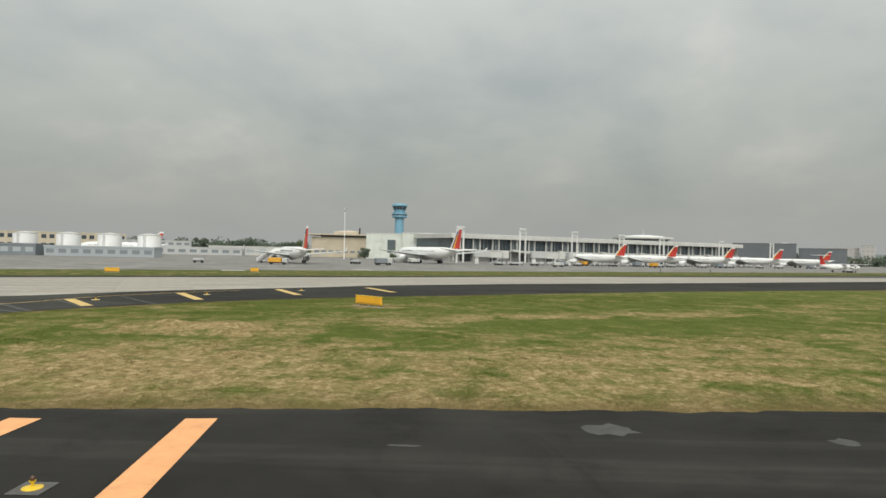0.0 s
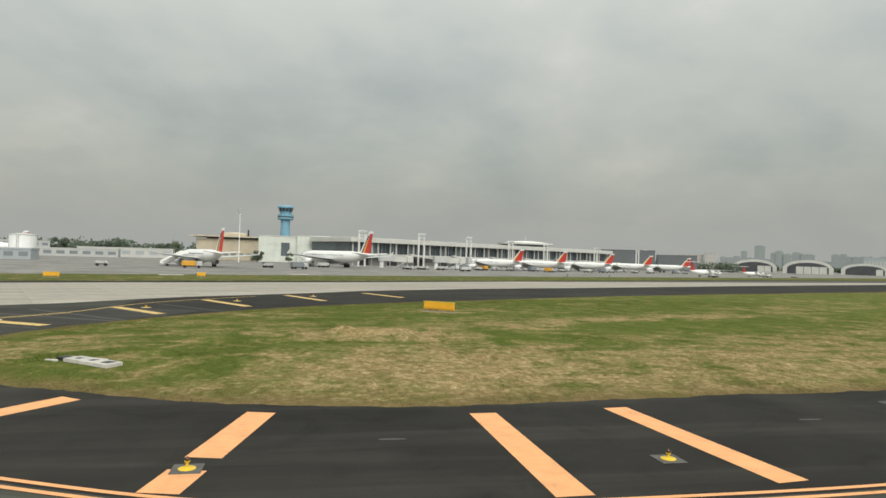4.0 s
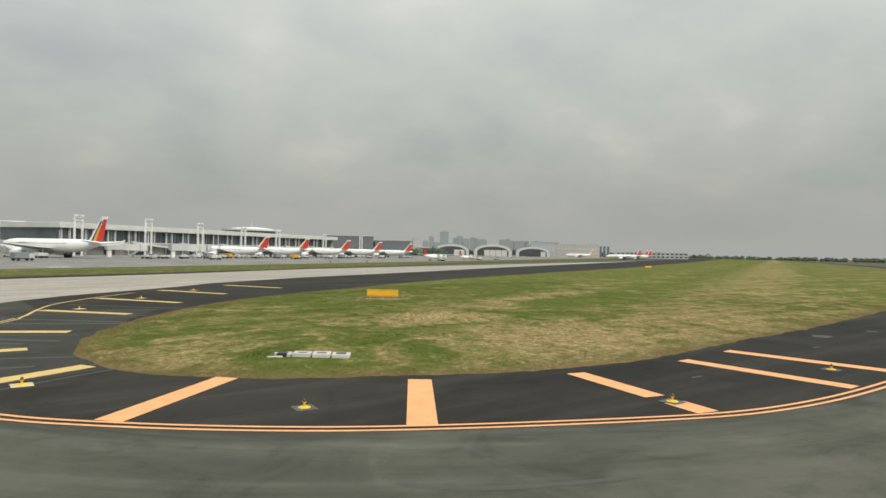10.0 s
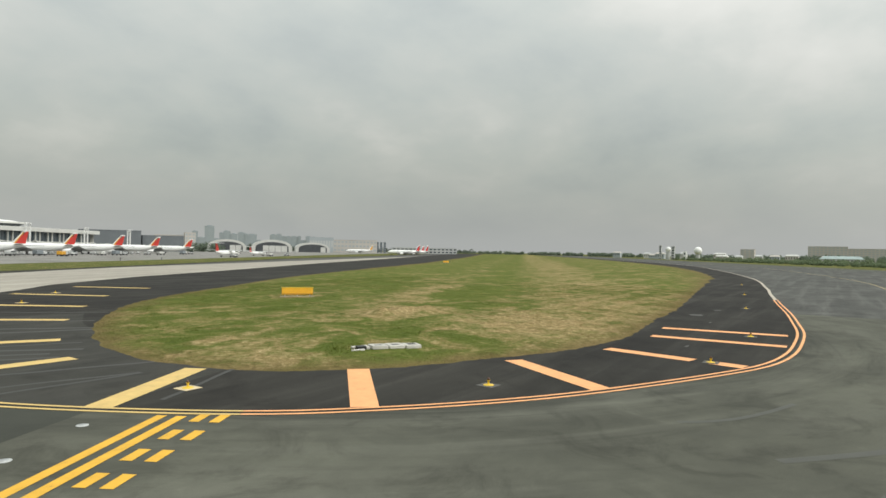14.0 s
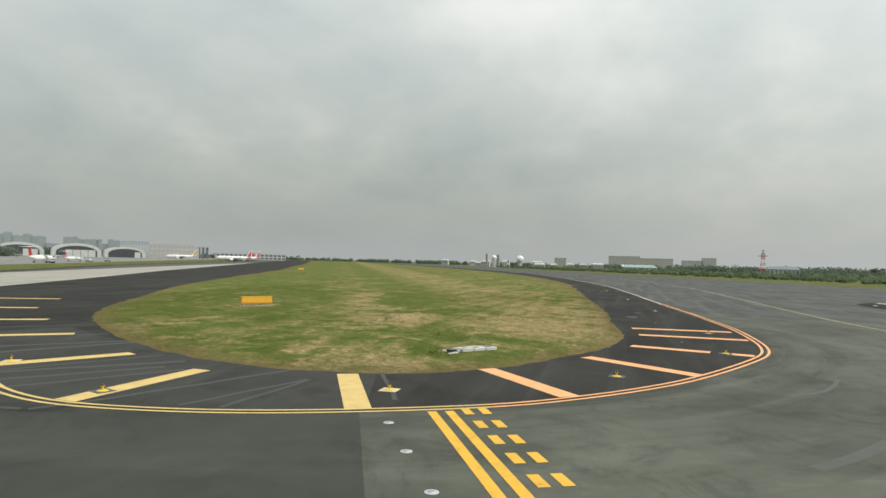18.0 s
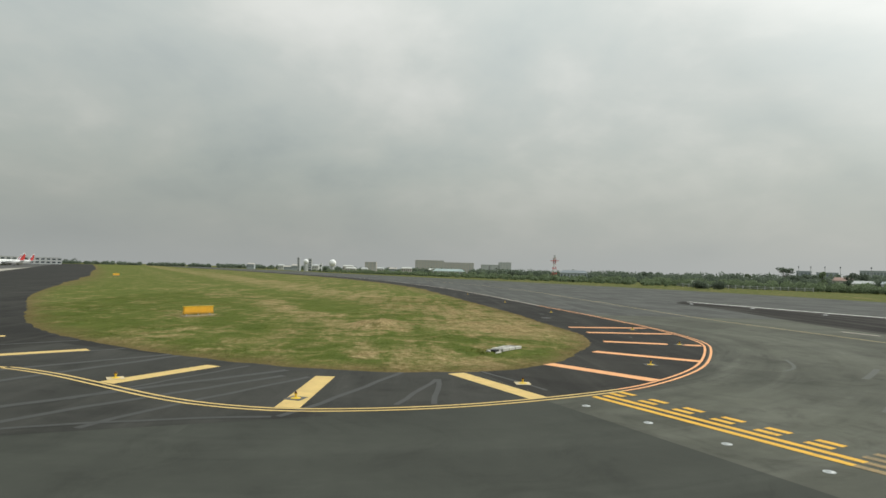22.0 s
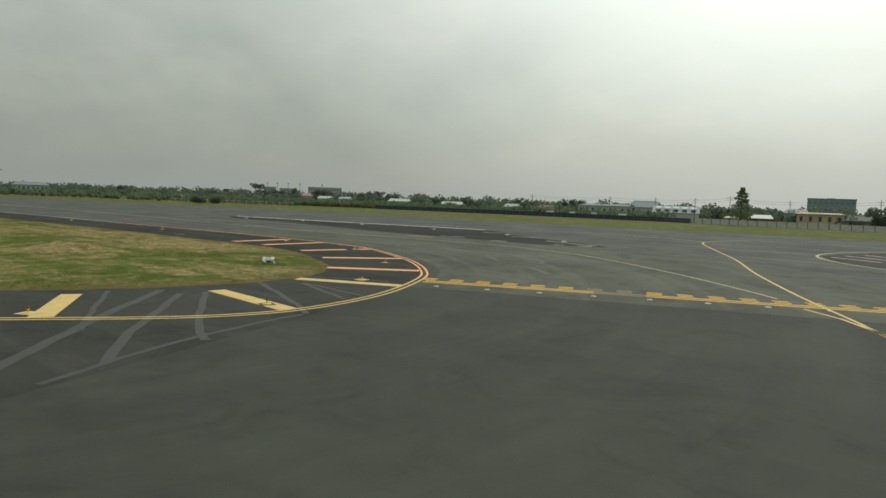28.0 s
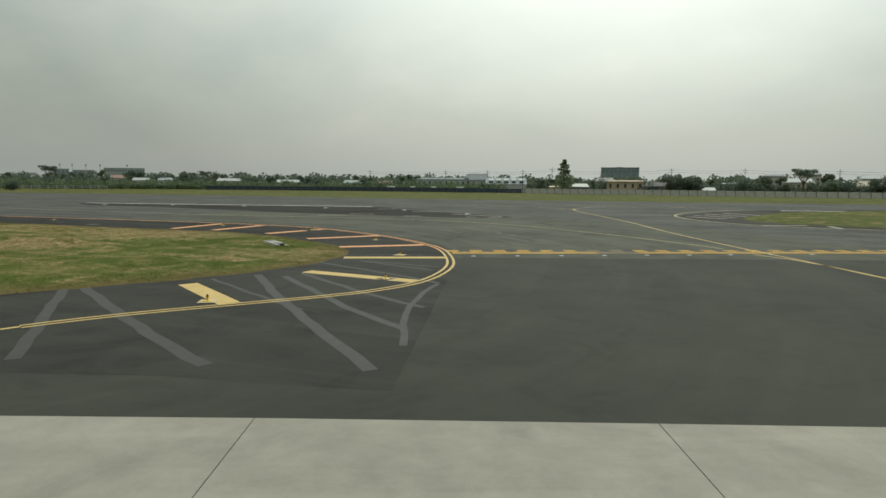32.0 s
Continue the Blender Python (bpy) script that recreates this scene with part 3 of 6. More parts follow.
ground = tagged(new("ground", mesh_of("ground", bm, M_GRASS_FAR)), "flat airfield grass reaching to the horizon", "ground", kind="structure")
ground.location = (0, 0, -0.12)

runway_outline = CONCRETE_NEAR[:] + RUNWAY_FAR[::-1]
sheet("runway_asphalt", runway_outline, 0.0, M_ASPHALT, "weathered grey asphalt of runway and exit taxiway", "pavement")
sheet("taxiway_bed", CONCRETE_NEAR + CONCRETE_FAR, 0.004, M_JOINT, "dark joint filler under concrete slabs", "pavement")
sheet("taxiway_far_shoulder", CONCRETE_FAR[::-1] + GRASS_APRON[::-1], -0.004, M_SHOULDER, "narrow dark asphalt shoulder along concrete taxiway", "pavement")
sheet("apron", [*APRON_EDGE[::-1], (1300, 1500), (400, 900), (-150, 700), (-700, 500), (-700, -150)], 0.0, M_APRON, "stained grey concrete apron before the terminal", "pavement")


# dark shoulder round the island: from the edge line inwards, under the grass
turn_in = EDGE.index((-34.2, 60.6))
sheet("exit_shoulder", smooth_line(EDGE[:turn_in + 1], 2.0) + CONCRETE_NEAR[6:], 0.006, M_SHOULDER, "black asphalt shoulder between edge line and grass", "pavement")


ring_in = [p for p in smooth_line(EDGE[9:21], 2.0)]
ring_out = [(-12 + 66 * math.cos(a), 42 + 66 * math.sin(a)) for a in np.linspace(radians(203), radians(292), 40)]
sheet("exit_asphalt", ring_in + ring_out, 0.0015, M_EXIT, "grey asphalt of the exit with curved tyre tracks", "pavement")
ENTRY = EDGE[20:29]
sheet("taxiway_asphalt", [(-41.3, 29.4)] + ENTRY + [(-34.5, 70.8), (-39.5, 63.8), (-43.9, 60.2), (-49.6, 57.7), (-57.2, 54.6), (-62, 52.7), (-150, 13.4), (-190, -36.7)], 0.003, M_TAXI, "darker brownish asphalt of the taxiway entry", "pavement")
sheet("dark_panel", [(-44.9, 37.6), (-51.0, 55.0), (-44.7, 56.6), (-39.6, 58.6), (-35.4, 62), (-34.2, 60.6), (-35.6, 55.4), (-37.4, 51.65), (-39.8, 48.2), (-42.1, 45.0), (-43.5, 42.3), (-44.15, 39.0)], 0.006, M_WORN, "dark asphalt panel outside the edge line", "pavement")
sheet("worn_shoulder", [(-41.3, 29.2)] + ENTRY + [(-26.0, 57.4), (-29.0, 52.2), (-33.0, 42.9), (-34.4, 36.4), (-34.0, 31.6)], 0.009, M_WORN, "older greyer shoulder asphalt by the taxiway entry", "pavement")


def poly_distance(px, py, outline):
    """Signed distance to a closed outline, positive inside."""
    best = np.full(px.shape, 1e9)
    inside = np.zeros(px.shape, bool)
    n = len(outline)
    for i in range(n):
        x0, y0 = outline[i]
        x1, y1 = outline[(i + 1) % n]
        dx, dy = x1 - x0, y1 - y0
        s = np.clip(((px - x0) * dx + (py - y0) * dy) / (dx * dx + dy * dy + 1e-9), 0, 1)
        best = np.minimum(best, np.hypot(px - x0 - s * dx, py - y0 - s * dy))
        hit = ((y0 > py) != (y1 > py)) & (px < dx * (py - y0) / (dy if abs(dy) > 1e-9 else 1e-9) + x0)
        inside ^= hit
    return np.where(inside, best, -best)


def wave(x, y, seed, scale):
    """Cheap smooth noise from a few sines."""
    r = np.random.RandomState(seed)
    z = np.zeros_like(x)
    for k in range(7):
        a, f, p = r.rand() * 6.28, scale * (0.6 + 1.6 * r.rand()), r.rand() * 6.28
        z += np.sin((x * np.cos(a) + y * np.sin(a)) * f + p)
    return z / 7


def heaps(x, y):
    """Raked-up hay: one long low mound and loose lumps along the near side."""
    long_mound = 0.40 * np.exp(-((x + 12.6) / 5.2) ** 2 - ((y - 38.0) / 2.0) ** 2) * np.clip(1 + 1.0 * wave(x, y, 8, 2.0), 0.3, 2)
    lumps = 0.30 * np.clip(wave(x, y, 18, 1.3) + 0.5 * wave(x, y, 19, 3.4) - 0.12, 0, 1) * np.exp(-((x + 8) / 20) ** 2 - ((y - 31) / 7) ** 2)
    return long_mound + lumps


def turf(name, outline, xs, ys, label, height=0.10, mat=None):
    gx, gy = np.meshgrid(xs, ys)
    d = poly_distance(gx, gy, outline)
    d = d + 0.25 * wave(gx, gy, 3, 1.6) + 0.12 * wave(gx, gy, 4, 5.0)
    z = np.clip(d / 0.9, -1, 1) * 0.05 + np.clip(d / 9, 0, 1) * height + np.clip(d, 0, 1) * (0.05 * wave(gx, gy, 5, 0.9) + 0.03 * wave(gx, gy, 6, 3.1))
    z = z + np.clip(d, 0, 1) * heaps(gx, gy)
    ny, nx = gx.shape
    keep = d > -1.6 * max(xs[1] - xs[0], ys[1] - ys[0])
    index = -np.ones(gx.shape, int)
    use = np.zeros(gx.shape, bool)
    cell = keep[:-1, :-1] | keep[1:, :-1] | keep[:-1, 1:] | keep[1:, 1:]
    for a in (0, 1):
        for c in (0, 1):
            use[a:ny - 1 + a, c:nx - 1 + c] |= cell
    index[use] = np.arange(use.sum())
    verts = np.stack([gx[use], gy[use], z[use]], 1)
    j, i = np.nonzero(cell)
    faces = np.stack([index[j, i], index[j, i + 1], index[j + 1, i + 1], index[j + 1, i]], 1)
    me = bpy.data.meshes.new(name)
    me.from_pydata(verts.tolist(), [], faces.tolist())
    for p in me.polygons:
        p.use_smooth = True
    me.materials.append(mat or M_GRASS)
    return tagged(new(name, me), label, "grass", kind="structure")


turf("grass_island", ISLAND, np.arange(-40, 70, 0.4), np.arange(16, 116, 0.4), "mown grass island with straw patches between taxiways", height=0.26)
turf("grass_island_far", ISLAND, np.arange(69.5, 1250, 6.0), np.arange(16, 720, 3.0), "long mown grass strip beside the runway")
STRIP = GRASS_APRON + APRON_EDGE
turf("grass_strip", STRIP, np.arange(-149, 420, 2.5), np.arange(60, 415, 1.5), "mown grass strip before the apron", 0.05, M_GRASS_FAR)

# ---- painted markings ----
def marking(name, label):
    return tagged(new(name), label, "marking", kind="structure")


edge_lines = marking("edge_line", "worn double edge line, orange turning yellow")
cut = min(range(len(EDGE_LINE)), key=lambda i: math.hypot(EDGE_LINE[i][0] + 39.5, EDGE_LINE[i][1] - 24.8))
stop = next(i for i, (x, y) in enumerate(EDGE_LINE) if y > 78 and x < 0 and i > cut)
single = min(range(cut, len(EDGE_LINE)), key=lambda i: math.hypot(EDGE_LINE[i][0] + 36.4, EDGE_LINE[i][1] - 54.5))
open_end = min(range(len(EDGE_LINE)), key=lambda i: abs(EDGE_LINE[i][0] - 34) + (0 if EDGE_LINE[i][1] < 20 else 99))
part("line", ribbon(bmesh.new(), EDGE_LINE[:open_end + 1], 0.42, 0.018), M_PALE, edge_lines, "pale worn line")
for off in (0.2, -0.2):
    part("line", ribbon(bmesh.new(), EDGE_LINE[open_end:cut + 1], 0.16, 0.018, off), M_ORANGE, edge_lines, "faded orange line")
    part("line", ribbon(bmesh.new(), EDGE_LINE[cut:single + 1], 0.16, 0.018, off), M_YELLOW, edge_lines, "yellow line")
part("line", ribbon(bmesh.new(), EDGE_LINE[single:stop], 0.22, 0.018), M_YELLOW, edge_lines, "single yellow line")

STRIPES = [((-5.9, 19.8), (-5.05, 12.0), 0), ((-10.97, 19.38), (-10.88, 11.75), 0), ((-18.3, 20.05), (-19.92, 13.0), 0), ((-24.85, 22.6), (-28.8, 17.05), 0),
           ((-31.1, 27.05), (-36.2, 22.65), 0), ((-35.1, 32.6), (-41.15, 29.5), 1), ((-36.75, 39.0), (-43.8, 39.4), 1), ((-34.1, 45.15), (-39.45, 48.1), 1),
           ((-28.9, 54.2), (-34.0, 60.2), 1), ((-22.8, 62.9), (-28.2, 71.2), 1), ((-15.3, 72.3), (-20.0, 81.3), 1), ((-5.2, 80.4), (-9.6, 88.9), 1)]
stripes = marking("shoulder_stripe", "broad painted stripes across the dark shoulder")
for a, b, tone in STRIPES:
    line = [(a[0] + (b[0] - a[0]) * s, a[1] + (b[1] - a[1]) * s) for s in (0, 0.25, 0.5, 0.75, 1)]
    if a == (-18.3, 20.05):
        # the pad of a light cuts this stripe in two
        for s0, s1 in ((0.0, 0.66), (0.79, 1.0)):
            cutline = [(a[0] + (b[0] - a[0]) * q, a[1] + (b[1] - a[1]) * q) for q in np.linspace(s0, s1, 4)]
            part("stripe", ribbon(bmesh.new(), cutline, 0.95, 0.014), M_ORANGE, stripes, "faded orange stripe")
        continue
    part("stripe", ribbon(bmesh.new(), line, 0.95, 0.014), (M_ORANGE, M_YELLOW)[tone], stripes, ("faded orange stripe", "yellow stripe")[tone])

hold = marking("holding_line", "yellow runway holding line, two solid and two broken")
HO, HD, HN = Vector((-40.6, 27.0)), Vector((-0.889, -0.458)), Vector((0.458, -0.889))
for k in range(2):
    for s0, s1, mt in ((0.0, 10.6, M_HOLD), (10.6, 13.6, M_RUBBED), (13.6, 42.0, M_HOLD)):
        p = [HO + HN * 0.62 * k + HD * s for s in np.linspace(s0, s1, 12)]
        part("solid_line", ribbon(bmesh.new(), [tuple(q) for q in p], 0.32, 0.012), mt, hold, "nearly worn-off line" if mt is M_RUBBED else "")
for k in (2, 3):
    s = -0.35
    while s < 42:
        p = [HO + HN * 0.62 * k + HD * (s + q) for q in (0, 0.45, 0.9)]
        part("dash", ribbon(bmesh.new(), [tuple(q) for q in p], 0.32, 0.012), M_RUBBED if 9.9 < s < 13.6 else M_HOLD, hold)
        s += 1.76

lead = marking("lead_off_line", "thin worn yellow taxi guide lines")
for pts in ([(450, 108), (300, 44), (200, 18), (120, 4), (60, 0.9), (26, -0.3), (8, -1.6), (-8, -4.3), (-20, -5.9), (-27.5, -5.2), (-37, -1.9), (-48.6, 6.0), (-57, 13.4), (-58.2, 14.7)],
            [(-60, -68), (-38.6, -64.3), (-34.2, -60.0), (-32.6, -50), (-34.3, -41.8), (-40.4, -28.6), (-47.2, -14.4), (-52.9, -0.6), (-59.0, 12.4), (-63.2, 20.4), (-67.1, 28.4), (-75, 42)],
            [(-60.3, 17.8), (-62.4, 19.8), (-64.4, 22.8), (-66.9, 27.8)],
            [(-34.3, -41.8), (-32.4, -47.0), (-27.5, -50.4), (-18, -52.4), (-6, -53)]):
    part("line", ribbon(bmesh.new(), smooth_line(pts, 2), 0.2, 0.016), M_THIN if pts[0][0] > 0 else M_YELLOW, lead)

# runway side: dark repair strip and the grass tip past the exit
sheet("repair_strip", smooth_line([(64, -21), (54, -15.6), (38, -15.6), (20, -13.4), (4, -11.6), (-8, -11.6), (-19, -12.6), (-27, -13.4), (-31, -17.5)], 3)[:-1] + smooth_line([(-31, -17.5), (-27, -20.6), (-20.5, -23.6), (-9, -28.5), (1, -36), (14, -34.6), (37, -28.3), (61, -21.2)], 3)[:-1], 0.006, M_BROWN, "dark oily asphalt strip between runway and exit", "pavement")
strip_line = marking("runway_edge_line", "white runway edge line beside the dark strip")
part("line", ribbon(bmesh.new(), smooth_line([(62, -21.2), (37, -28.0), (16, -34.2), (3.5, -37)], 3), 0.95, 0.016), M_WHITELINE, strip_line)
part("line", ribbon(bmesh.new(), [(-67, -61.5), (-82, -66.5), (-140, -92)], 0.95, 0.016), M_WHITELINE, strip_line)
for a, b in (((-1.8, -29.4), (-4.6, -31.4)), ((-11.5, -24.0), (-15.5, -26.4)), ((-15.9, -12.8), (-18.2, -13.6)), ((-24.8, -14.6), (-26.0, -15.2)), ((-27.6, -15.6), (-29.4, -16.4)), ((-4.2, -8.6), (-8.3, -9.6)), ((-6.3, -13.6), (-9.8, -14.8)), ((-20, -20.6), (-29, -18.2))):
    part("dash", ribbon(bmesh.new(), [a, b], 0.5, 0.016), M_PALE, strip_line, "faded pale dash")
sheet("tip_shoulder", smooth_line([(-51.6, -33), (-55, -24), (-61, -18.3), (-70, -15.5), (-90, -16), (-170, -45)], 3) + [(-170, -112), (-76, -70), (-64, -60), (-55, -46)], 0.006, M_SHOULDER, "dark shoulder round the second grass tip", "pavement")
sheet("tip_soil", smooth_line([(-52.6, -33), (-55.6, -25), (-60, -20.5), (-66, -21), (-68, -36), (-66, -52), (-62.5, -56), (-56, -45), (-53.2, -38)], 2), 0.010, M_SOIL, "bare dark brown soil at the second tip", "ground")
turf("grass_tip", smooth_line([(-61, -36), (-60.5, -28), (-66, -21), (-95, -21), (-168, -50)], 3) + [(-168, -104), (-82, -70), (-67, -55)], np.arange(-170, -55, 1.0), np.arange(-110, -16, 1.0), "grass island tip past the exit", 0.05, M_GRASS_FAR)
tip = marking("tip_stripe", "pale stripes on the second tip's shoulder")
for a, b in (((-53.0, -31.6), (-58.3, -28.6)), ((-53.6, -36.6), (-59.6, -32.6)), ((-55.0, -41.6), (-61.0, -37.0)), ((-57.7, -46.0), (-63.4, -40.6)), ((-62.2, -16.8), (-67.2, -19.0)), ((-70.2, -15.2), (-69.4, -18.6))):
    part("stripe", ribbon(bmesh.new(), [a, b], 0.55, 0.022), M_PALE, tip)
part("line", ribbon(bmesh.new(), smooth_line([(-90, -15), (-66, -15.7), (-56.3, -21.5), (-51.2, -33), (-53, -46.5), (-61, -63)], 2), 0.3, 0.016), M_THIN, tip)

# tyre-scrubbed bare bands, spread like fans over the shoulder
scrub = marking("scrub_mark", "pale scraped bands fanning over the dark shoulder")
for level, (w, line) in enumerate(((0.95, [(-35.1, 41.2), (-40.8, 46.4), (-45.0, 49.9), (-49.6, 53.7)]), (0.8, [(-36.8, 41.0), (-44.3, 46.6), (-48.2, 49.0)]), (0.65, [(-37.0, 39.7), (-43.2, 43.4), (-47.2, 45.3)]),
                (1.0, [(-29.5, 47.6), (-40.5, 53.2), (-45.2, 55.3)]), (0.9, [(-29.4, 48.2), (-34.0, 52.2), (-39.8, 57.2)]),
                (0.6, [(-35.2, 35.4), (-43.7, 38.6), (-45.2, 39.4)]), (0.5, [(-37.0, 33.6), (-42.9, 35.4)]), (0.5, [(-37.0, 33.5), (-42.7, 33.9)]), (0.5, [(-33.9, 43.4), (-42.9, 47.9)]),
                (0.6, [(-28.0, 52.4), (-34.9, 59.6)]), (0.6, [(-24.4, 57.0), (-31.6, 65.0)]), (0.4, [(-33.4, 31.6), (-39.4, 28.8)]),
                (0.55, [(-45.2, 39.6), (-45.7, 42.2), (-46.5, 45.2), (-47.9, 48.4), (-49.2, 51.0)]))):
    pts = [(x + 0.05 * math.sin(i * 2.1 + x), y + 0.05 * math.sin(i * 1.7 + y)) for i, (x, y) in enumerate(smooth_line(line, 1.2))]
    part("band", ribbon(bmesh.new(), pts, w * 0.48, 0.0100 + 0.0003 * level), M_SCRUB, scrub)
srng = random.Random(3)
for cx, cy, rx, ry in ((6.4, 19.6, 0.85, 0.7), (12.9, 18.9, 0.4, 0.35), (0.3, 17.6, 0.5, 0.10), (-14.4, 16.6, 0.45, 0.10)):
    ring = [(cx + rx * math.cos(a) * srng.uniform(0.6, 1.2), cy + ry * math.sin(a) * srng.uniform(0.6, 1.2)) for a in np.arange(0, 6.28, 0.45)]
    bm = bmesh.new()
    bm.faces.new([bm.verts.new((x, y, 0.010)) for x, y in ring])
    part("patch", bm, M_PATCH, scrub, "pale worn patch")


# black rubber smears where tyres twist in the turn
smear = marking("rubber_mark", "dark swirling rubber smears on the exit asphalt")
for k in range(7):
    rad = 35.5 + srng.uniform(-1, 10)
    a0 = radians(srng.uniform(220, 244))
    a1 = a0 + radians(srng.uniform(4, 13))
    pts = [(-12 + (rad + 1.6 * math.sin(3 * q) * (k % 3)) * math.cos(a0 + (a1 - a0) * q), 42 + (rad + 1.2 * q * (k % 4 - 1)) * math.sin(a0 + (a1 - a0) * q)) for q in np.linspace(0, 1, 9)]
    part("smear", ribbon(bmesh.new(), pts, srng.uniform(0.2, 0.6), 0.0060 + 0.0002 * k), M_SMEAR, smear)

# ---- lights, studs, sign, drain ----
def edge_light(x, y, pad=M_PADDARK, tall=0.29, pad_label="dark concrete pad", label="yellow taxiway edge light on a dark pad"):
    e = thing("taxiway_light", pose(x, y, 0.008), label, "light", "taxiway edge lights")
    if pad:
        part("pad", B(-0.36, -0.36, 0, 0.36, 0.36, 0.02, 0.008), pad, e, pad_label)
    part("flange", lathe(bmesh.new(), [(0.0, 0.21), (0.03, 0.21), (0.05, 0.15), (0.07, 0.06)], 16), M_LAMPYELLOW, e)
    part("stem", lathe(bmesh.new(), [(0.07, 0.04), (tall - 0.13, 0.035), (tall - 0.12, 0.055), (tall - 0.08, 0.07)], 12), M_LAMPYELLOW, e)
    part("lens", lathe(bmesh.new(), [(tall - 0.08, 0.055), (tall - 0.03, 0.05), (tall + 0.01, 0.03), (tall + 0.02, 0.01)], 12), M_LENS, e, "dark glass dome", smooth=True)
    return e


first_light = edge_light(-7.25, 14.0, M_PADDARK, 0.26, "dark steel mesh pad", "yellow taxiway edge light on a dark mesh pad")
light_on_pad = edge_light(-19.6, 14.55)
for x, y in ((-30.75, 20.9), (-42.1, 39.4)):
    copy_thing(light_on_pad, pose(x, y, 0.008, rz=x * 9))
light_on_cream = edge_light(-37.75, 29.6, M_CREAMPAD, 0.29, "cream-painted concrete pad", "yellow taxiway edge light on a cream-painted pad")
for x, y in ((-38.35, 48.2), (-31.4, 60.0), (-24.6, 69.6), (-16.6, 79.6)):
    copy_thing(light_on_cream, pose(x, y, 0.016, rz=30))
for x, y in ((17, 16.8), (42, 19.6), (75, 23.5)):
    copy_thing(first_light, pose(x, y, 0.008, rz=x * 7))

stud0 = thing("inset_light", pose(-42.55, 27.85, 0.002), "flush white runway guard light in the asphalt", "light", "inset guard lights")
part("rim", lathe(bmesh.new(), [(0, 0.17), (0.012, 0.17), (0.02, 0.12)], 14), M_LIGHTGREY, stud0)
part("body", lathe(bmesh.new(), [(0.016, 0.11), (0.035, 0.09), (0.04, 0.04)], 12), M_STEEL, stud0)
for k in range(1, 9):
    copy_thing(stud0, pose(-42.55 - 2.7 * k, 27.85 - 1.52 * k, 0.002, rz=27))
for x, y in ((40, -23), (25, -26), (8, -28), (-8, -28), (-22, -22), (52, -17.5)):
    copy_thing(stud0, Matrix.Translation((x, y, 0.006)) @ Matrix.Scale(2.4, 4))


M_DUST = material("dusty_concrete", (0.30, 0.25, 0.17), 0.95, var=0.2, scale=2.0)
M_SIGNDARK = material("darker_yellow_rail", (0.55, 0.29, 0.03), 0.5, var=0.15)


def guidance_sign(x, y, yaw, length=3.2, label=""):
    e = thing("guidance_sign", pose(x, y, 0, rz=yaw), label, "sign", "airfield signs")
    h = length / 2
    part("plinth", B(-h - 0.15, -0.35, 0.0, h + 0.15, 0.35, 0.07, 0.02), M_DUST, e, "dusty concrete plinth")
    part("case", B(-h, -0.12, 0.24, h, 0.12, 0.93, 0.03), M_SIGN, e)
    part("top_rail", B(-h - 0.03, -0.15, 0.93, h + 0.03, 0.15, 0.98), M_LAMPYELLOW, e)
    # the bottom rail is a darker yellow than the case
    part("bottom_rail", B(-h - 0.02, -0.16, 0.30, h + 0.02, 0.16, 0.38), M_SIGNDARK, e)
    for k in range(4):
        part("panel", B(-h + 0.05 + k * length / 4, -0.135, 0.42, -h + (k + 1) * length / 4 - 0.05, -0.121, 0.90), M_SIGN, e)
    for s in (-0.8, 0.0, 0.8):
        part("leg", B(s * h - 0.05, -0.05, 0.09, s * h + 0.05, 0.05, 0.24), M_STEEL, e)
    return e


SIGN_YAW = math.degrees(math.atan2(-2.0, 2.46))
guidance_sign(-5.3, 55.8, SIGN_YAW, 3.1, "back of a yellow taxiway guidance sign on grass").location.z = 0.27
guidance_sign(-60, 117.0, 20, 2.4, "small yellow sign on the grass strip").location.z = 0.05
guidance_sign(-38.5, 132.5, 20, 1.6, "small yellow sign on the grass strip").location.z = 0.05
guidance_sign(180, 150, -30, 2.6, "yellow sign far along the grass island").location.z = 0.1

DRAIN_YAW = math.degrees(math.atan2(-2.1, 3.1))
drain = thing("drain_cover", pose(-26.45, 29.0, 0.17, rz=DRAIN_YAW) @ Matrix.Scale(0.92, 4), "row of pale concrete drain covers lying in grass", "drain cover")
for k in range(4):
    bm = bmesh.new()
    x0 = -1.9 + 0.98 * k
    rows = [(x0, 0.22, 0, x0 + 0.9, 0.46, 0.20), (x0 + 0.68, -0.22, 0, x0 + 0.9, 0.22, 0.20)]
    if k:
        rows += [(x0, -0.46, 0, x0 + 0.9, -0.22, 0.20), (x0, -0.22, 0, x0 + 0.22, 0.22, 0.20)]
    else:
        # the end one has lost a side
        rows += [(x0 - 0.25, -0.46, 0, x0 + 0.5, -0.30, 0.16)]
    for r in rows:
        box(bm, *r, bevel=0.02)
    p = part("cover", bm, M_PAD, drain)
    p.rotation_euler = (radians((2, -1, 1, 0)[k]), radians((-2, 1, 0, 1)[k]), radians((3, -1, 1, -1)[k]))
    # black block just below the rim stands for the shade in the hole
    part("opening", B(x0 + 0.2, -0.24, 0.0, x0 + 0.7, 0.24, 0.185), M_BLACK, drain, "black insert for the shaded hole in the cover")


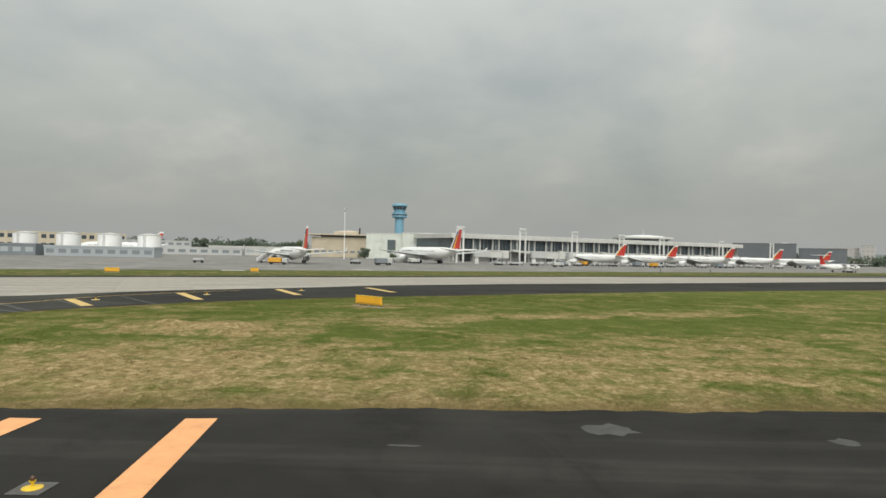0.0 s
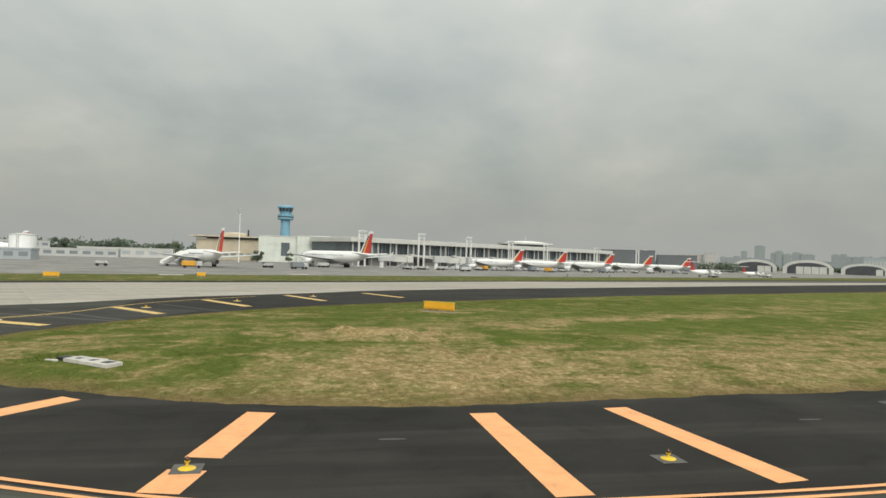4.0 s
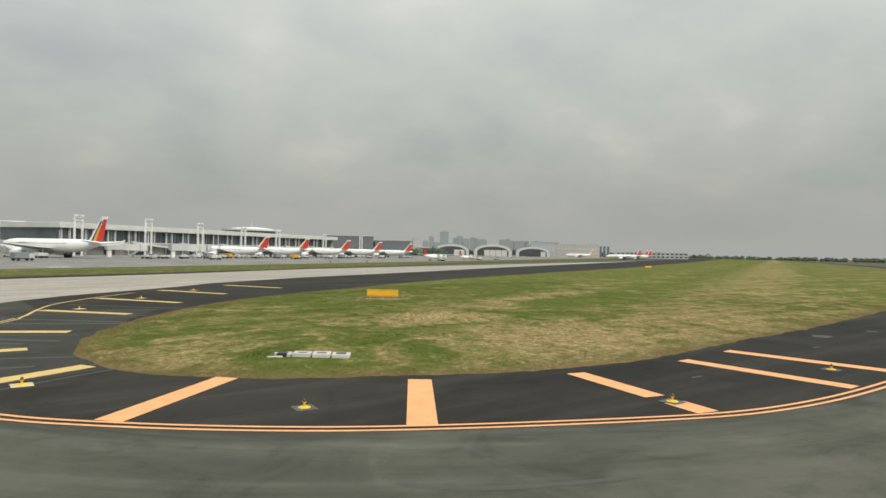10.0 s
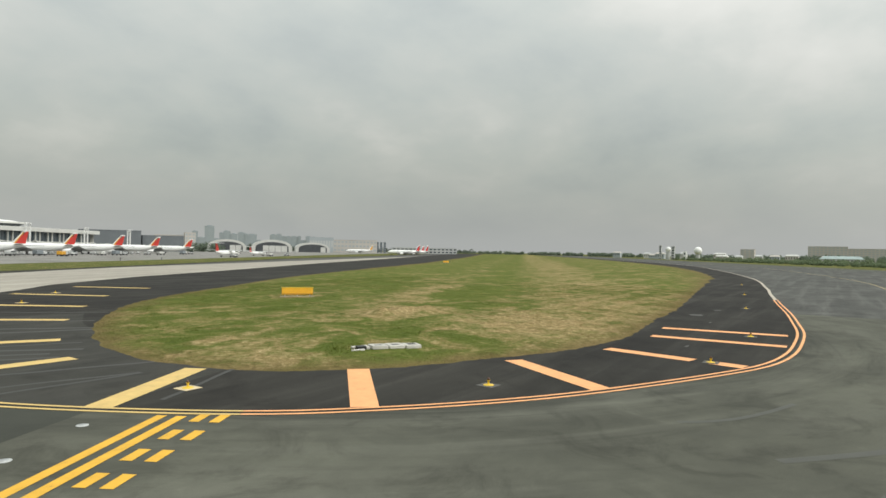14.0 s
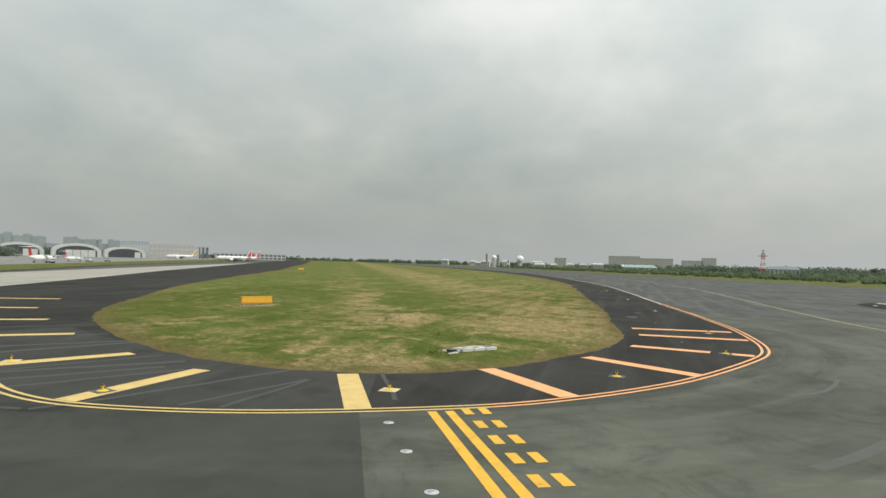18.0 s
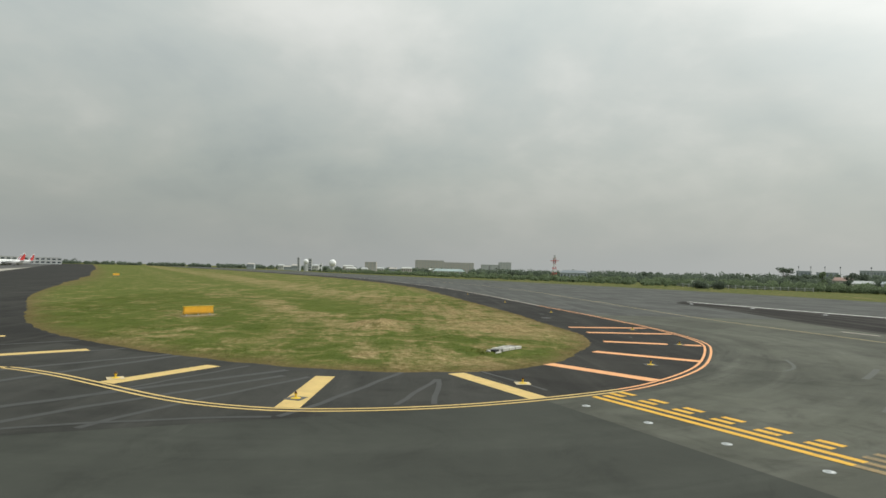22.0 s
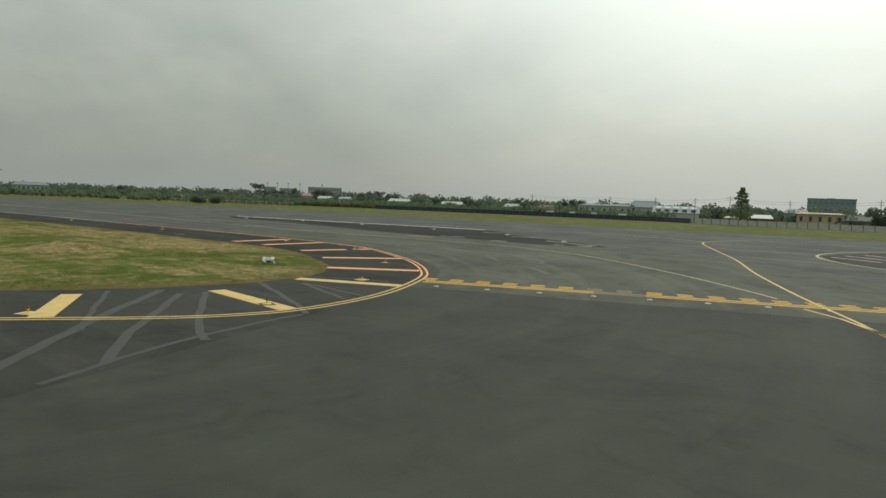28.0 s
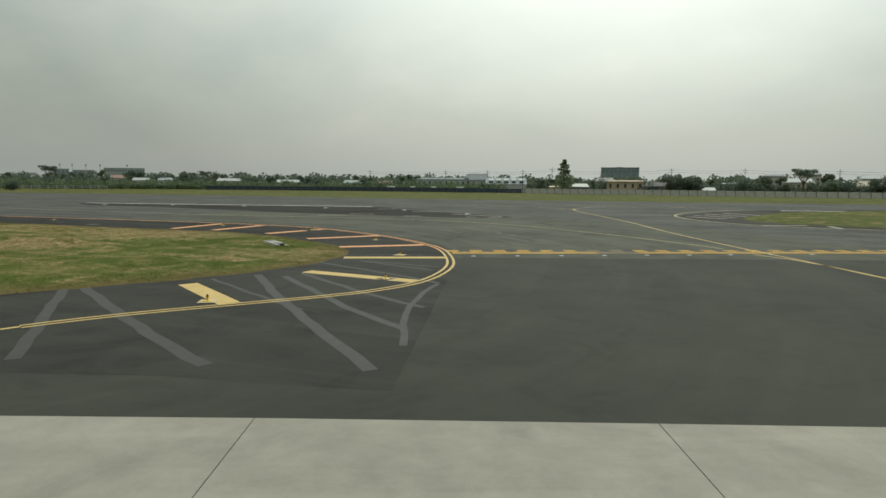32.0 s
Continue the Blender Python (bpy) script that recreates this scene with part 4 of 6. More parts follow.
# flat slabs and marker posts in the strip before the apron
flat = thing("concrete_slab", pose(-45.8, 141, 0.05, rz=28), "pale flat concrete slab lying in the grass strip", "slab", "slabs in the grass strip")
part("slab", B(-2.4, -0.9, 0.0, 2.4, 0.9, 0.12, 0.02), M_PAD, flat)
part("lid", B(-0.7, -0.5, 0.12, 0.7, 0.5, 0.16, 0.01), M_STEEL, flat)
copy_thing(flat, pose(-20.2, 163.3, 0.05, rz=30))
stake = thing("marker_post", pose(71.9, 211, 0), "small dark marker post at the edge of the apron", "post", "marker posts by the apron")
part("stem", B(-0.12, -0.12, 0, 0.12, 0.12, 0.9, 0.02), M_POST, stake)
part("cap", B(-0.18, -0.18, 0.9, 0.18, 0.18, 1.05, 0.02), M_BLACK, stake)
copy_thing(stake, pose(89.9, 215, 0))


# ---- aircraft ----
def wing_mesh(pts, t0, t1):
    """A tapered aerofoil slab: root and tip (x_lead, x_trail, y, z)."""
    bm = bmesh.new()
    rings = []
    for (xl, xt, y, z), th in zip(pts, (t0, (t0 + t1) / 2, t1) if len(pts) == 3 else (t0, t1)):
        c = xl - xt
        prof = ((0, 0), (0.06, 0.5), (0.3, 0.75), (0.7, 0.4), (1, 0.03), (0.7, -0.25), (0.3, -0.4), (0.06, -0.35))
        rings.append([bm.verts.new((xl - c * u, y, z + th * v)) for u, v in prof])
    for a, b in zip(rings, rings[1:]):
        for i in range(len(a)):
            j = (i + 1) % len(a)
            bm.faces.new((a[i], a[j], b[j], b[i]))
    bm.faces.new(rings[0][::-1])
    bm.faces.new(rings[-1])
    return bm


def slab_y(outline, y0, y1):
    """An outline of (x, z) rows with thickness along y."""
    bm = bmesh.new()
    a = [bm.verts.new((x, y0, z)) for x, z in outline]
    b = [bm.verts.new((x, y1, z)) for x, z in outline]
    bm.faces.new(a)
    bm.faces.new(b[::-1])
    for i in range(len(a)):
        j = (i + 1) % len(a)
        bm.faces.new((a[i], b[i], b[j], a[j]))
    return bm


def slab_x(outline, x0, x1):
    """An outline of (y, z) rows with thickness along x."""
    bm = bmesh.new()
    a = [bm.verts.new((x0, y, z)) for y, z in outline]
    b = [bm.verts.new((x1, y, z)) for y, z in outline]
    bm.faces.new(a)
    bm.faces.new(b[::-1])
    for i in range(len(a)):
        j = (i + 1) % len(a)
        bm.faces.new((a[i], b[i], b[j], a[j]))
    return bm


def airliner(at, length, dia, span, tail, label, group, fin=(M_RED, M_GOLD, M_NAVY)):
    """A twin-jet, nose along +x, its tail's end at x = 0."""
    e = thing("airliner", at, label, "airliner", group)
    r, L = dia / 2, length
    zc = r + 0.42 * dia
    rows = [(0.0, 0.05, 0.5), (0.03, 0.16, 0.42), (0.10, 0.45, 0.28), (0.20, 0.82, 0.10), (0.28, 0.98, 0.02), (0.36, 1, 0), (0.84, 1, 0), (0.90, 0.93, -0.03), (0.95, 0.72, -0.08), (0.985, 0.40, -0.16), (1.0, 0.08, -0.22)]
    bm = bmesh.new()
    rings = [[bm.verts.new((u * L, s * r * math.cos(6.28318 * i / 20), zc + k * r + s * r * math.sin(6.28318 * i / 20))) for i in range(20)] for u, s, k in rows]
    for a, b in zip(rings, rings[1:]):
        for i in range(20):
            bm.faces.new((a[i], a[(i + 1) % 20], b[(i + 1) % 20], b[i]))
    bm.faces.new(rings[0][::-1])
    bm.faces.new(rings[-1])
    part("fuselage", bm, M_WHITE, e, smooth=True)
    part("belly_fairing", lathe(bmesh.new(), [(-0.16 * L, 0.1), (-0.12 * L, 0.6 * r), (0.0, 0.85 * r), (0.10 * L, 0.6 * r), (0.14 * L, 0.1)], 12, Matrix.Translation((0.53 * L, 0, zc - 0.45 * r)) @ Matrix.Rotation(radians(90), 4, "Y")), M_LIGHTGREY, e, smooth=True)
    part("cockpit_window", boxes((0.955 * L, -0.55 * r, zc + 0.12 * r, 0.972 * L, 0.55 * r, zc + 0.36 * r)), M_BLACK, e)
    for s in (1, -1):
        h = span / 2
        part("wing", wing_mesh([(0.63 * L, 0.44 * L, s * 0.6 * r, zc - 0.5 * r), (0.56 * L, 0.43 * L, s * 0.38 * h, zc - 0.25 * r), (0.41 * L, 0.375 * L, s * h, zc + 0.35 * r)], 0.22 * dia, 0.06 * dia), M_LIGHTGREY, e)
        part("winglet", slab_y([(0.415 * L, zc + 0.3 * r), (0.375 * L, zc + 0.3 * r), (0.352 * L, zc + 1.1 * r), (0.366 * L, zc + 1.1 * r)], s * h - 0.08, s * h + 0.08), M_WHITE, e)
        part("tailplane", wing_mesh([(0.145 * L, 0.045 * L, s * 0.25 * r, zc + 0.45 * r), (0.055 * L, 0.018 * L, s * 0.33 * h, zc + 0.75 * r)], 0.10 * dia, 0.03 * dia), M_WHITE, e)
        ex, ey, ez, er = 0.60 * L, s * 0.34 * h, zc - 0.95 * r, 0.29 * dia
        eng = part("engine", lathe(bmesh.new(), [(-0.40 * dia, 0.55 * er), (-0.1 * dia, 0.9 * er), (0.3 * dia, er), (0.62 * dia, er), (0.72 * dia, 0.88 * er)], 18, Matrix.Translation((ex, ey, ez)) @ Matrix.Rotation(radians(90), 4, "Y")), M_WHITE, e, smooth=True)
        part("intake", lathe(bmesh.new(), [(0.0, 0.82 * er), (0.02, 0.82 * er)], 18, Matrix.Translation((ex + 0.725 * dia, ey, ez)) @ Matrix.Rotation(radians(90), 4, "Y")), M_BLACK, eng, "dark intake")
        part("exhaust", lathe(bmesh.new(), [(-0.62 * dia, 0.25 * er), (-0.38 * dia, 0.5 * er)], 14, Matrix.Translation((ex, ey, ez)) @ Matrix.Rotation(radians(90), 4, "Y")), M_STEEL, eng)
        part("pylon", slab_y([(ex - 0.2 * dia, ez + 0.7 * er), (ex + 0.5 * dia, ez + 0.9 * er), (ex + 0.1 * dia, zc - 0.25 * r), (ex - 0.5 * dia, zc - 0.3 * r)], ey - 0.15, ey + 0.15), M_WHITE, e)
        gx, gy, gr = 0.47 * L, s * 0.10 * span, 0.155 * dia
        part("gear_leg", rods(((gx, gy, gr), (gx, gy, zc - 0.4 * r), 0.05 * dia)), M_STEEL, e)
        for dx in ((-1.15, 1.15) if dia > 5 else (0,)):
            for dy in (-0.35, 0.35):
                part("wheel", rods(((gx + dx * gr, gy + dy - 0.18, gr), (gx + dx * gr, gy + dy + 0.18, gr), gr), n=14), M_RUBBER, e)
    part("nose_leg", rods(((0.87 * L, 0, 0.1 * dia), (0.87 * L, 0, zc - 0.8 * r), 0.04 * dia)), M_STEEL, e)
    for dy in (-0.25, 0.25):
        part("wheel", rods(((0.87 * L, dy - 0.12, 0.11 * dia), (0.87 * L, dy + 0.12, 0.11 * dia), 0.11 * dia), n=14), M_RUBBER, e)
    # fin in slanting bands: leading white, navy, gold, red
    zb, zt = zc + 0.75 * r, tail
    lead0, lead1, tr0, tr1 = 0.165 * L, 0.050 * L, 0.040 * L, 0.008 * L
    cuts = (0.0, 0.16, 0.30, 0.50, 1.0)
    for (u0, u1), mt, nm in zip(zip(cuts, cuts[1:]), (M_WHITE, fin[2], fin[1], fin[0]), ("fin_leading_edge", "fin_band", "fin_band", "fin_panel")):
        zs = zb + (zt - zb) * (0.62 if u0 == 0.30 else 0.8 if u0 == 0.16 else 1.0)
        k = (zs - zb) / (zt - zb)
        q = lambda u, f: lead0 + (lead1 - lead0) * f + ((tr0 + (tr1 - tr0) * f) - (lead0 + (lead1 - lead0) * f)) * u
        part(nm, slab_y([(q(u0, 0), zb), (q(u1, 0), zb), (q(u1, k), zs), (q(u0, k), zs)], -0.16, 0.16), mt, e)
    part("fin_tip", slab_y([(lead1 + 0.01 * L, zt - 0.12 * (zt - zb)), (tr1, zt - 0.12 * (zt - zb)), (tr1 - 0.003 * L, zt), (lead1, zt)], -0.17, 0.17), M_WHITE, e)
    for side in (1, -1):
        bm = bmesh.new()
        for k in range(30):
            u = L * (0.33 + 0.018 * k)
            box(bm, u, side * r * 0.965, zc + 0.20 * r, u + 0.28, side * r * 0.995, zc + 0.36 * r)
        part("window_strip", bm, M_DARKGLASS, e, "row of dark cabin windows")["kind"] = "stuff"
    part("title_bar", boxes((0.70 * L, r * 0.93, zc + 0.30 * r, 0.78 * L, r * 0.97, zc + 0.40 * r), (0.70 * L, -r * 0.97, zc + 0.30 * r, 0.78 * L, -r * 0.93, zc + 0.40 * r)), M_HAZEDARK, e)
    return e


GATE = Vector((-0.53, 0.85, 0))   # towards the terminal
gate_yaw = math.degrees(math.atan2(GATE.y, GATE.x))


def parked(x, y, k):
    return Matrix.Translation((x, y, 0)) @ Matrix.Rotation(radians(gate_yaw + 5), 4, "Z") @ Matrix.Scale(k, 4)


airliner(Matrix.Translation((7.5, 261.9, 0)) @ Matrix.Rotation(radians(gate_yaw + 1), 4, "Z") @ Matrix.Scale(0.9, 4), 60, 5.64, 60, 17.4, "white wide-body airliner with red and gold tail parked at gate", "airliners at the terminal")
airliner(pose(-44.6, 210, 0, rz=116) @ Matrix.Scale(1.06, 4), 40, 3.95, 34, 12.2, "white narrow-body airliner seen tail-on beside boarding stairs", "airliners at the terminal")
jet = airliner(parked(85.1, 297.0, 1.0), 44.5, 4.0, 34, 10.9, "white narrow-body airliner with red and gold tail at gate", "airliners at the terminal", (M_RED, M_RED, M_GOLD))
for x, y, k in ((116.0, 316.5, 1.0), (155.2, 341.1, 1.0), (193.6, 365.2, 1.0), (237.5, 392.1, 0.97)):
    copy_thing(jet, parked(x, y, 1)).scale = (k, k, k)


def turboprop(at, label, group, fin=M_RED):
    """A high-wing twin turboprop with a T-tail, nose along +x, tail's end at x = 0."""
    e = thing("turboprop", at, label, "airliner", group)
    L, r, zc = 30.0, 1.35, 2.5
    rows = [(0.0, 0.05, 0.7), (0.1, 0.45, 0.45), (0.25, 0.95, 0.05), (0.35, 1, 0), (0.86, 1, 0), (0.93, 0.75, -0.08), (0.98, 0.4, -0.2), (1.0, 0.08, -0.25)]
    bm = bmesh.new()
    rings = [[bm.verts.new((u * L, s * r * math.cos(6.28318 * i / 16), zc + k * r + s * r * math.sin(6.28318 * i / 16))) for i in range(16)] for u, s, k in rows]
    for a, b in zip(rings, rings[1:]):
        for i in range(16):
            bm.faces.new((a[i], a[(i + 1) % 16], b[(i + 1) % 16], b[i]))
    bm.faces.new(rings[0][::-1])
    bm.faces.new(rings[-1])
    part("fuselage", bm, M_WHITE, e, smooth=True)
    part("cockpit_window", boxes((0.945 * L, -0.7, zc + 0.25, 0.965 * L, 0.7, zc + 0.6)), M_BLACK, e)
    for s in (1, -1):
        part("wing", wing_mesh([(0.60 * L, 0.50 * L, 0.0, zc + 1.35), (0.59 * L, 0.51 * L, s * 5, zc + 1.4), (0.56 * L, 0.52 * L, s * 14, zc + 1.6)], 0.45, 0.15), M_LIGHTGREY, e)
        eng = part("engine", lathe(bmesh.new(), [(-3.2, 0.15), (-1.0, 0.6), (1.0, 0.62), (1.9, 0.3)], 12, Matrix.Translation((0.62 * L, s * 4.4, zc + 1.0)) @ Matrix.Rotation(radians(90), 4, "Y")), M_WHITE, e, smooth=True)
        for k in range(6):
            a = k * math.pi / 3
            part("blade", rods(((0.62 * L + 1.95, s * 4.4, zc + 1.0), (0.62 * L + 1.95, s * 4.4 + 2.0 * math.cos(a), zc + 1.0 + 2.0 * math.sin(a)), 0.12, 0.05), n=4), M_BLACK, eng)
        part("gear_leg", rods(((0.53 * L, s * 4.4, 0.4), (0.55 * L, s * 4.4, zc + 0.7), 0.12)), M_STEEL, e)
        part("wheel", rods(((0.53 * L, s * 4.4 - 0.3, 0.45), (0.53 * L, s * 4.4 + 0.3, 0.45), 0.45), n=12), M_RUBBER, e)
        part("tailplane", wing_mesh([(0.075 * L, 0.0, 0.0, 8.0), (0.045 * L, 0.0, s * 4.6, 8.05)], 0.3, 0.1), M_WHITE, e)
    part("fin", slab_y([(0.15 * L, zc + 1.1), (0.03 * L, zc + 1.1), (0.01 * L, 7.9), (0.065 * L, 7.9)], -0.12, 0.12), fin, e)
    part("wheel", rods(((0.88 * L, -0.2, 0.35), (0.88 * L, 0.2, 0.35), 0.35), n=12), M_RUBBER, e)
    part("nose_leg", rods(((0.88 * L, 0, 0.35), (0.88 * L, 0, zc - 0.8), 0.08)), M_STEEL, e)
    return e


turbo = turboprop(pose(160, 273, 0, rz=24) @ Matrix.Scale(0.9, 4), "white turboprop with red T-tail on the apron", "turboprops on the apron")
copy_thing(turbo, pose(222, 318, 0, rz=20) @ Matrix.Scale(0.8, 4))
o = copy_thing(jet, pose(-160, 362, 0, rz=172))
o["label"] = "white narrow-body airliner on the far stand"
o.scale = (1.2, 1.2, 1.2)
airliner(pose(671, 568, 0, rz=132), 38, 3.95, 34, 11.8, "white airliner with yellow tail far along the apron", "airliners on the far apron", (M_GOLD, M_GOLD, M_WHITE))
far_red = airliner(pose(545, 404, 0, rz=140), 38, 3.95, 34, 11.8, "white airliner with red tail far along the apron", "airliners on the far apron", (M_RED, M_RED, M_NAVY))
for x, y, rz in ((600, 428, 150), (655, 470, 150), (730, 520, 148)):
    copy_thing(far_red, pose(x, y, 0, rz=rz))

# ---- terminal ----
TO, TD = Vector((52, 388, 0)), Vector((0.849, 0.528, 0))
t_yaw = math.degrees(math.atan2(TD.y, TD.x))
terminal = thing("terminal", Matrix.Translation(TO) @ Matrix.Rotation(radians(t_yaw), 4, "Z"), "long white terminal with glazed upper floor and flat roof", "terminal building")
S0, S1 = -57.0, 206.0
part("roof", B(S0 - 2, -3.5, 13.1, S1 + 2, 40, 15.8, 0.15), M_OFFWHITE, terminal, "white roof fascia")
part("floor_slab", B(S0, -1.5, 6.1, S1, 40, 6.8), M_OFFWHITE, terminal)
part("rear_wall", B(S0, 3.0, 0.0, S1, 40, 6.1), M_HAZE_WALL, terminal, "grey recessed ground floor")
for k in range(12):
    part("service_door", B(S0 + 8 + 21 * k, 2.7, 0.1, S0 + 15 + 21 * k, 2.98, 4.2), M_DOORGREY, terminal, "dark service doorway")
for k in range(7):
    part("ramp", slab_y([(S0 + 4 + 36 * k, 6.3), (S0 + 36 + 36 * k, 3.4), (S0 + 36 + 36 * k, 4.6), (S0 + 4 + 36 * k, 7.4)], -5.2, -3.0), M_OFFWHITE, terminal, "white sloping gallery")
part("end_wall", B(S1 - 0.4, 0, 6.8, S1, 40, 13.1), M_OFFWHITE, terminal)
part("end_wall", B(S0, 0, 6.8, S0 + 0.4, 40, 13.1), M_GLASSGREY, terminal, "dark glazed end wall")
pane = mesh_of("window_pane", B(-1.34, 0.0, 0, 1.34, 0.15, 6.3), M_DARKGLASS)
pane_wide = mesh_of("window_pane", B(-2.1, 0.0, 0, 2.1, 0.15, 6.3), M_GLASSGREY)
mull = mesh_of("mullion", B(-0.07, -0.12, 0, 0.07, 0.16, 6.3), M_GREY)
post_big = mesh_of("column", B(-0.34, -1.3, 6.1, 0.34, -0.7, 13.1), M_OFFWHITE)
post_low = mesh_of("pier", B(-0.3, -1.2, 0, 0.3, -0.7, 6.1), M_LIGHTGREY)
blind = mesh_of("blind", B(-0.3, -0.03, 0, 0.3, -0.01, 6.0), M_HAZEDARK)


def linked(name, me, parent, x=0, y=0, z=0, rz=0):
    ob = new(name, me)
    ob.parent = parent
    ob.location, ob.rotation_euler = (x, y, z), (0, 0, radians(rz))
    return ob


x, k = S0 + 0.8, 0
while x + 13.5 < S1:
    linked("column", post_big, terminal, x, 0, 0)
    linked("column", post_big, terminal, x + 4.6, 0, 0)
    linked("pier", post_low, terminal, x, 0, 0)
    for u in (2.25, 6.35, 9.15, 11.95):
        linked("window_pane", pane if u > 3 else pane_wide, terminal, x + u, 0, 6.8)
        linked("mullion", mull, terminal, x + u + (1.4 if u > 3 else 2.2), 0, 6.8)
    linked("blind", blind, terminal, x + (1.2, 2.0, 3.2, 2.6)[k % 4], 0, 6.9)
    if k % 2:
        linked("blind", blind, terminal, x + 8.0, 0, 6.9)
    x += 13.5
    k += 1


def portal(x, y, top, label="white lattice floodlight portal standing before the terminal"):
    e = thing("floodlight_portal", pose(x, y, 0, rz=t_yaw), label, "light mast", "floodlight portals")
    for s in (-2.0, 2.0):
        part("post", boxes((s - 0.35, -0.35, 0, s - 0.15, -0.15, top), (s + 0.15, -0.35, 0, s + 0.35, -0.15, top), (s - 0.35, 0.15, 0, s - 0.15, 0.35, top), (s + 0.15, 0.15, 0, s + 0.35, 0.35, top),
                           *[(s - 0.35, -0.35, z, s + 0.35, 0.35, z + 0.12) for z in np.arange(1.5, top, 1.6)]), M_WHITE, e)
    part("top_beam", boxes((-2.6, -0.4, top - 0.3, 2.6, 0.4, top)), M_WHITE, e)
    part("lower_beam", boxes((-2.2, -0.3, top - 2.6, 2.2, 0.3, top - 2.35)), M_WHITE, e)
    for s in (-1.8, -0.6, 0.6, 1.8):
        part("floodlight", B(s - 0.4, -0.7, top - 1.6, s + 0.4, -0.35, top - 0.7, 0.06), M_LIGHTGREY, e)
    return e


for x, y, z in ((8, 330, 18.6), (43.1, 353.5, 19.0), (76.5, 377, 18.8), (110.3, 399, 18.3), (141.2, 416.5, 17.6), (192.3, 446, 16.8), (245, 480, 16.8)):
    portal(x, y, z)

rot = thing("rotunda", pose(152, 492, 0), "round white drum with shallow dome behind the terminal roof", "rotunda")
part("drum", lathe(bmesh.new(), [(0, 18.5), (17.6, 18.5), (17.7, 19.5), (18.4, 19.5)], 36), M_GREY, rot)
part("rim", lathe(bmesh.new(), [(18.4, 22.5), (19.6, 22.5), (19.7, 21)], 36), M_OFFWHITE, rot)
part("dome", lathe(bmesh.new(), [(19.6, 20), (20.6, 14), (21.3, 6), (21.5, 0.5)], 36), M_WHITE, rot, smooth=True)
part("spire", rods(((0, 0, 21.4), (0, 0, 26.0), 0.5, 0.1)), M_LIGHTGREY, rot)

for x, y, w, h, lb in ((-49.2, 396.3, 23, 15.6, "milky pale glazed block at the terminal's end"), (-26.5, 393.5, 19.5, 16.2, "taller milky glazed block beside the terminal")):
    blk = thing("terminal_wing", pose(x, y, 0, rz=2), lb, "terminal building", "terminal end blocks")
    part("wall", B(0, 0, 0, w, 45, h, 0.1), M_PALEGREEN, blk)
    part("parapet", B(-0.2, -0.2, h, w + 0.2, 45.2, h + 0.5), M_OFFWHITE, blk)
    part("entrance", B(w * 0.58, -0.2, 4, w * 0.58 + 5, 0.0, 12), M_GLASSGREY, blk)
    for k in range(int(w / 4.6) + 1):
        part("mullion", B(0.2 + 4.6 * k, -0.08, 0.2, 0.3 + 4.6 * k, -0.01, h - 0.1), M_LIGHTGREY, blk)
link = thing("terminal_link", pose(-7.2, 402, 0, rz=10), "recessed dark glass link between block and terminal", "terminal building")
part("wall", B(0, 0, 0, 15, 20, 13.0), M_GLASSGREY, link)
part("roof", B(-0.3, -2.0, 13.0, 15.2, 20, 13.8), M_OFFWHITE, link)
for k in range(4):
    part("mullion", B(0.3 + 4.6 * k, -0.1, 0, 0.5 + 4.6 * k, -0.01, 13), M_LIGHTGREY, link)

old = thing("old_terminal", pose(-90, 428, 0, rz=2), "tan concrete building with stepped roof storeys", "terminal building")
part("body", B(0, 0, 0, 40, 40, 13.6, 0.1), M_TAN, old)
part("upper_storey", B(6, 3, 13.6, 38, 36, 14.9), M_HAZEDARK, old)
part("roof_slab", B(-4, -3, 14.9, 39, 38, 15.7), M_TAN, old)
part("penthouse", B(14, 8, 15.7, 30, 28, 17.6), M_TAN, old)
part("penthouse_roof", lathe(bmesh.new(), [(17.6, 8.5), (18.2, 7.0), (18.7, 3.0)], 20, Matrix.Translation((22, 18, 0))), M_TAN, old)
part("chimney", rods(((31, 12, 15), (31, 12, 20.5), 0.5)), M_BLACK, old)
for k in range(8):
    part("window", B(2 + 4.8 * k, -0.06, 3, 5.2 + 4.8 * k, 0.0, 4.6), M_HAZEDARK, old)
    part("fin", B(0.8 + 4.8 * k, -0.4, 0, 1.1 + 4.8 * k, 0.0, 13.2), M_TAN, old)

# ---- control tower ----
ct = thing("control_tower", pose(-40.2, 547, 0) @ Matrix.Scale(0.853, 4), "sky-blue control tower with glazed cab", "control tower")
part("shaft", lathe(bmesh.new(), [(0, 5.0), (36, 4.4), (39.4, 4.6)], 12), M_BLUE, ct)
part("lower_gallery", lathe(bmesh.new(), [(39.4, 6.6), (40.2, 7.6), (44.4, 7.6), (44.6, 6.2)], 12), M_BLUE, ct)
part("gallery_window", lathe(bmesh.new(), [(41.6, 7.66), (42.8, 7.66)], 12), M_DARKGLASS, ct)
part("cab_base", lathe(bmesh.new(), [(44.5, 5.2), (47.2, 5.9), (47.4, 6.3)], 12), M_BLUE, ct)
part("cab_glass", lathe(bmesh.new(), [(47.4, 6.0), (51.0, 7.1)], 12), M_DARKGLASS, ct)
for k in range(12):
    a = k * math.pi / 6
    part("cab_mullion", rods(((6.05 * math.cos(a), 6.05 * math.sin(a), 47.4), (7.15 * math.cos(a), 7.15 * math.sin(a), 51.0), 0.16), n=5), M_BLUE, ct)
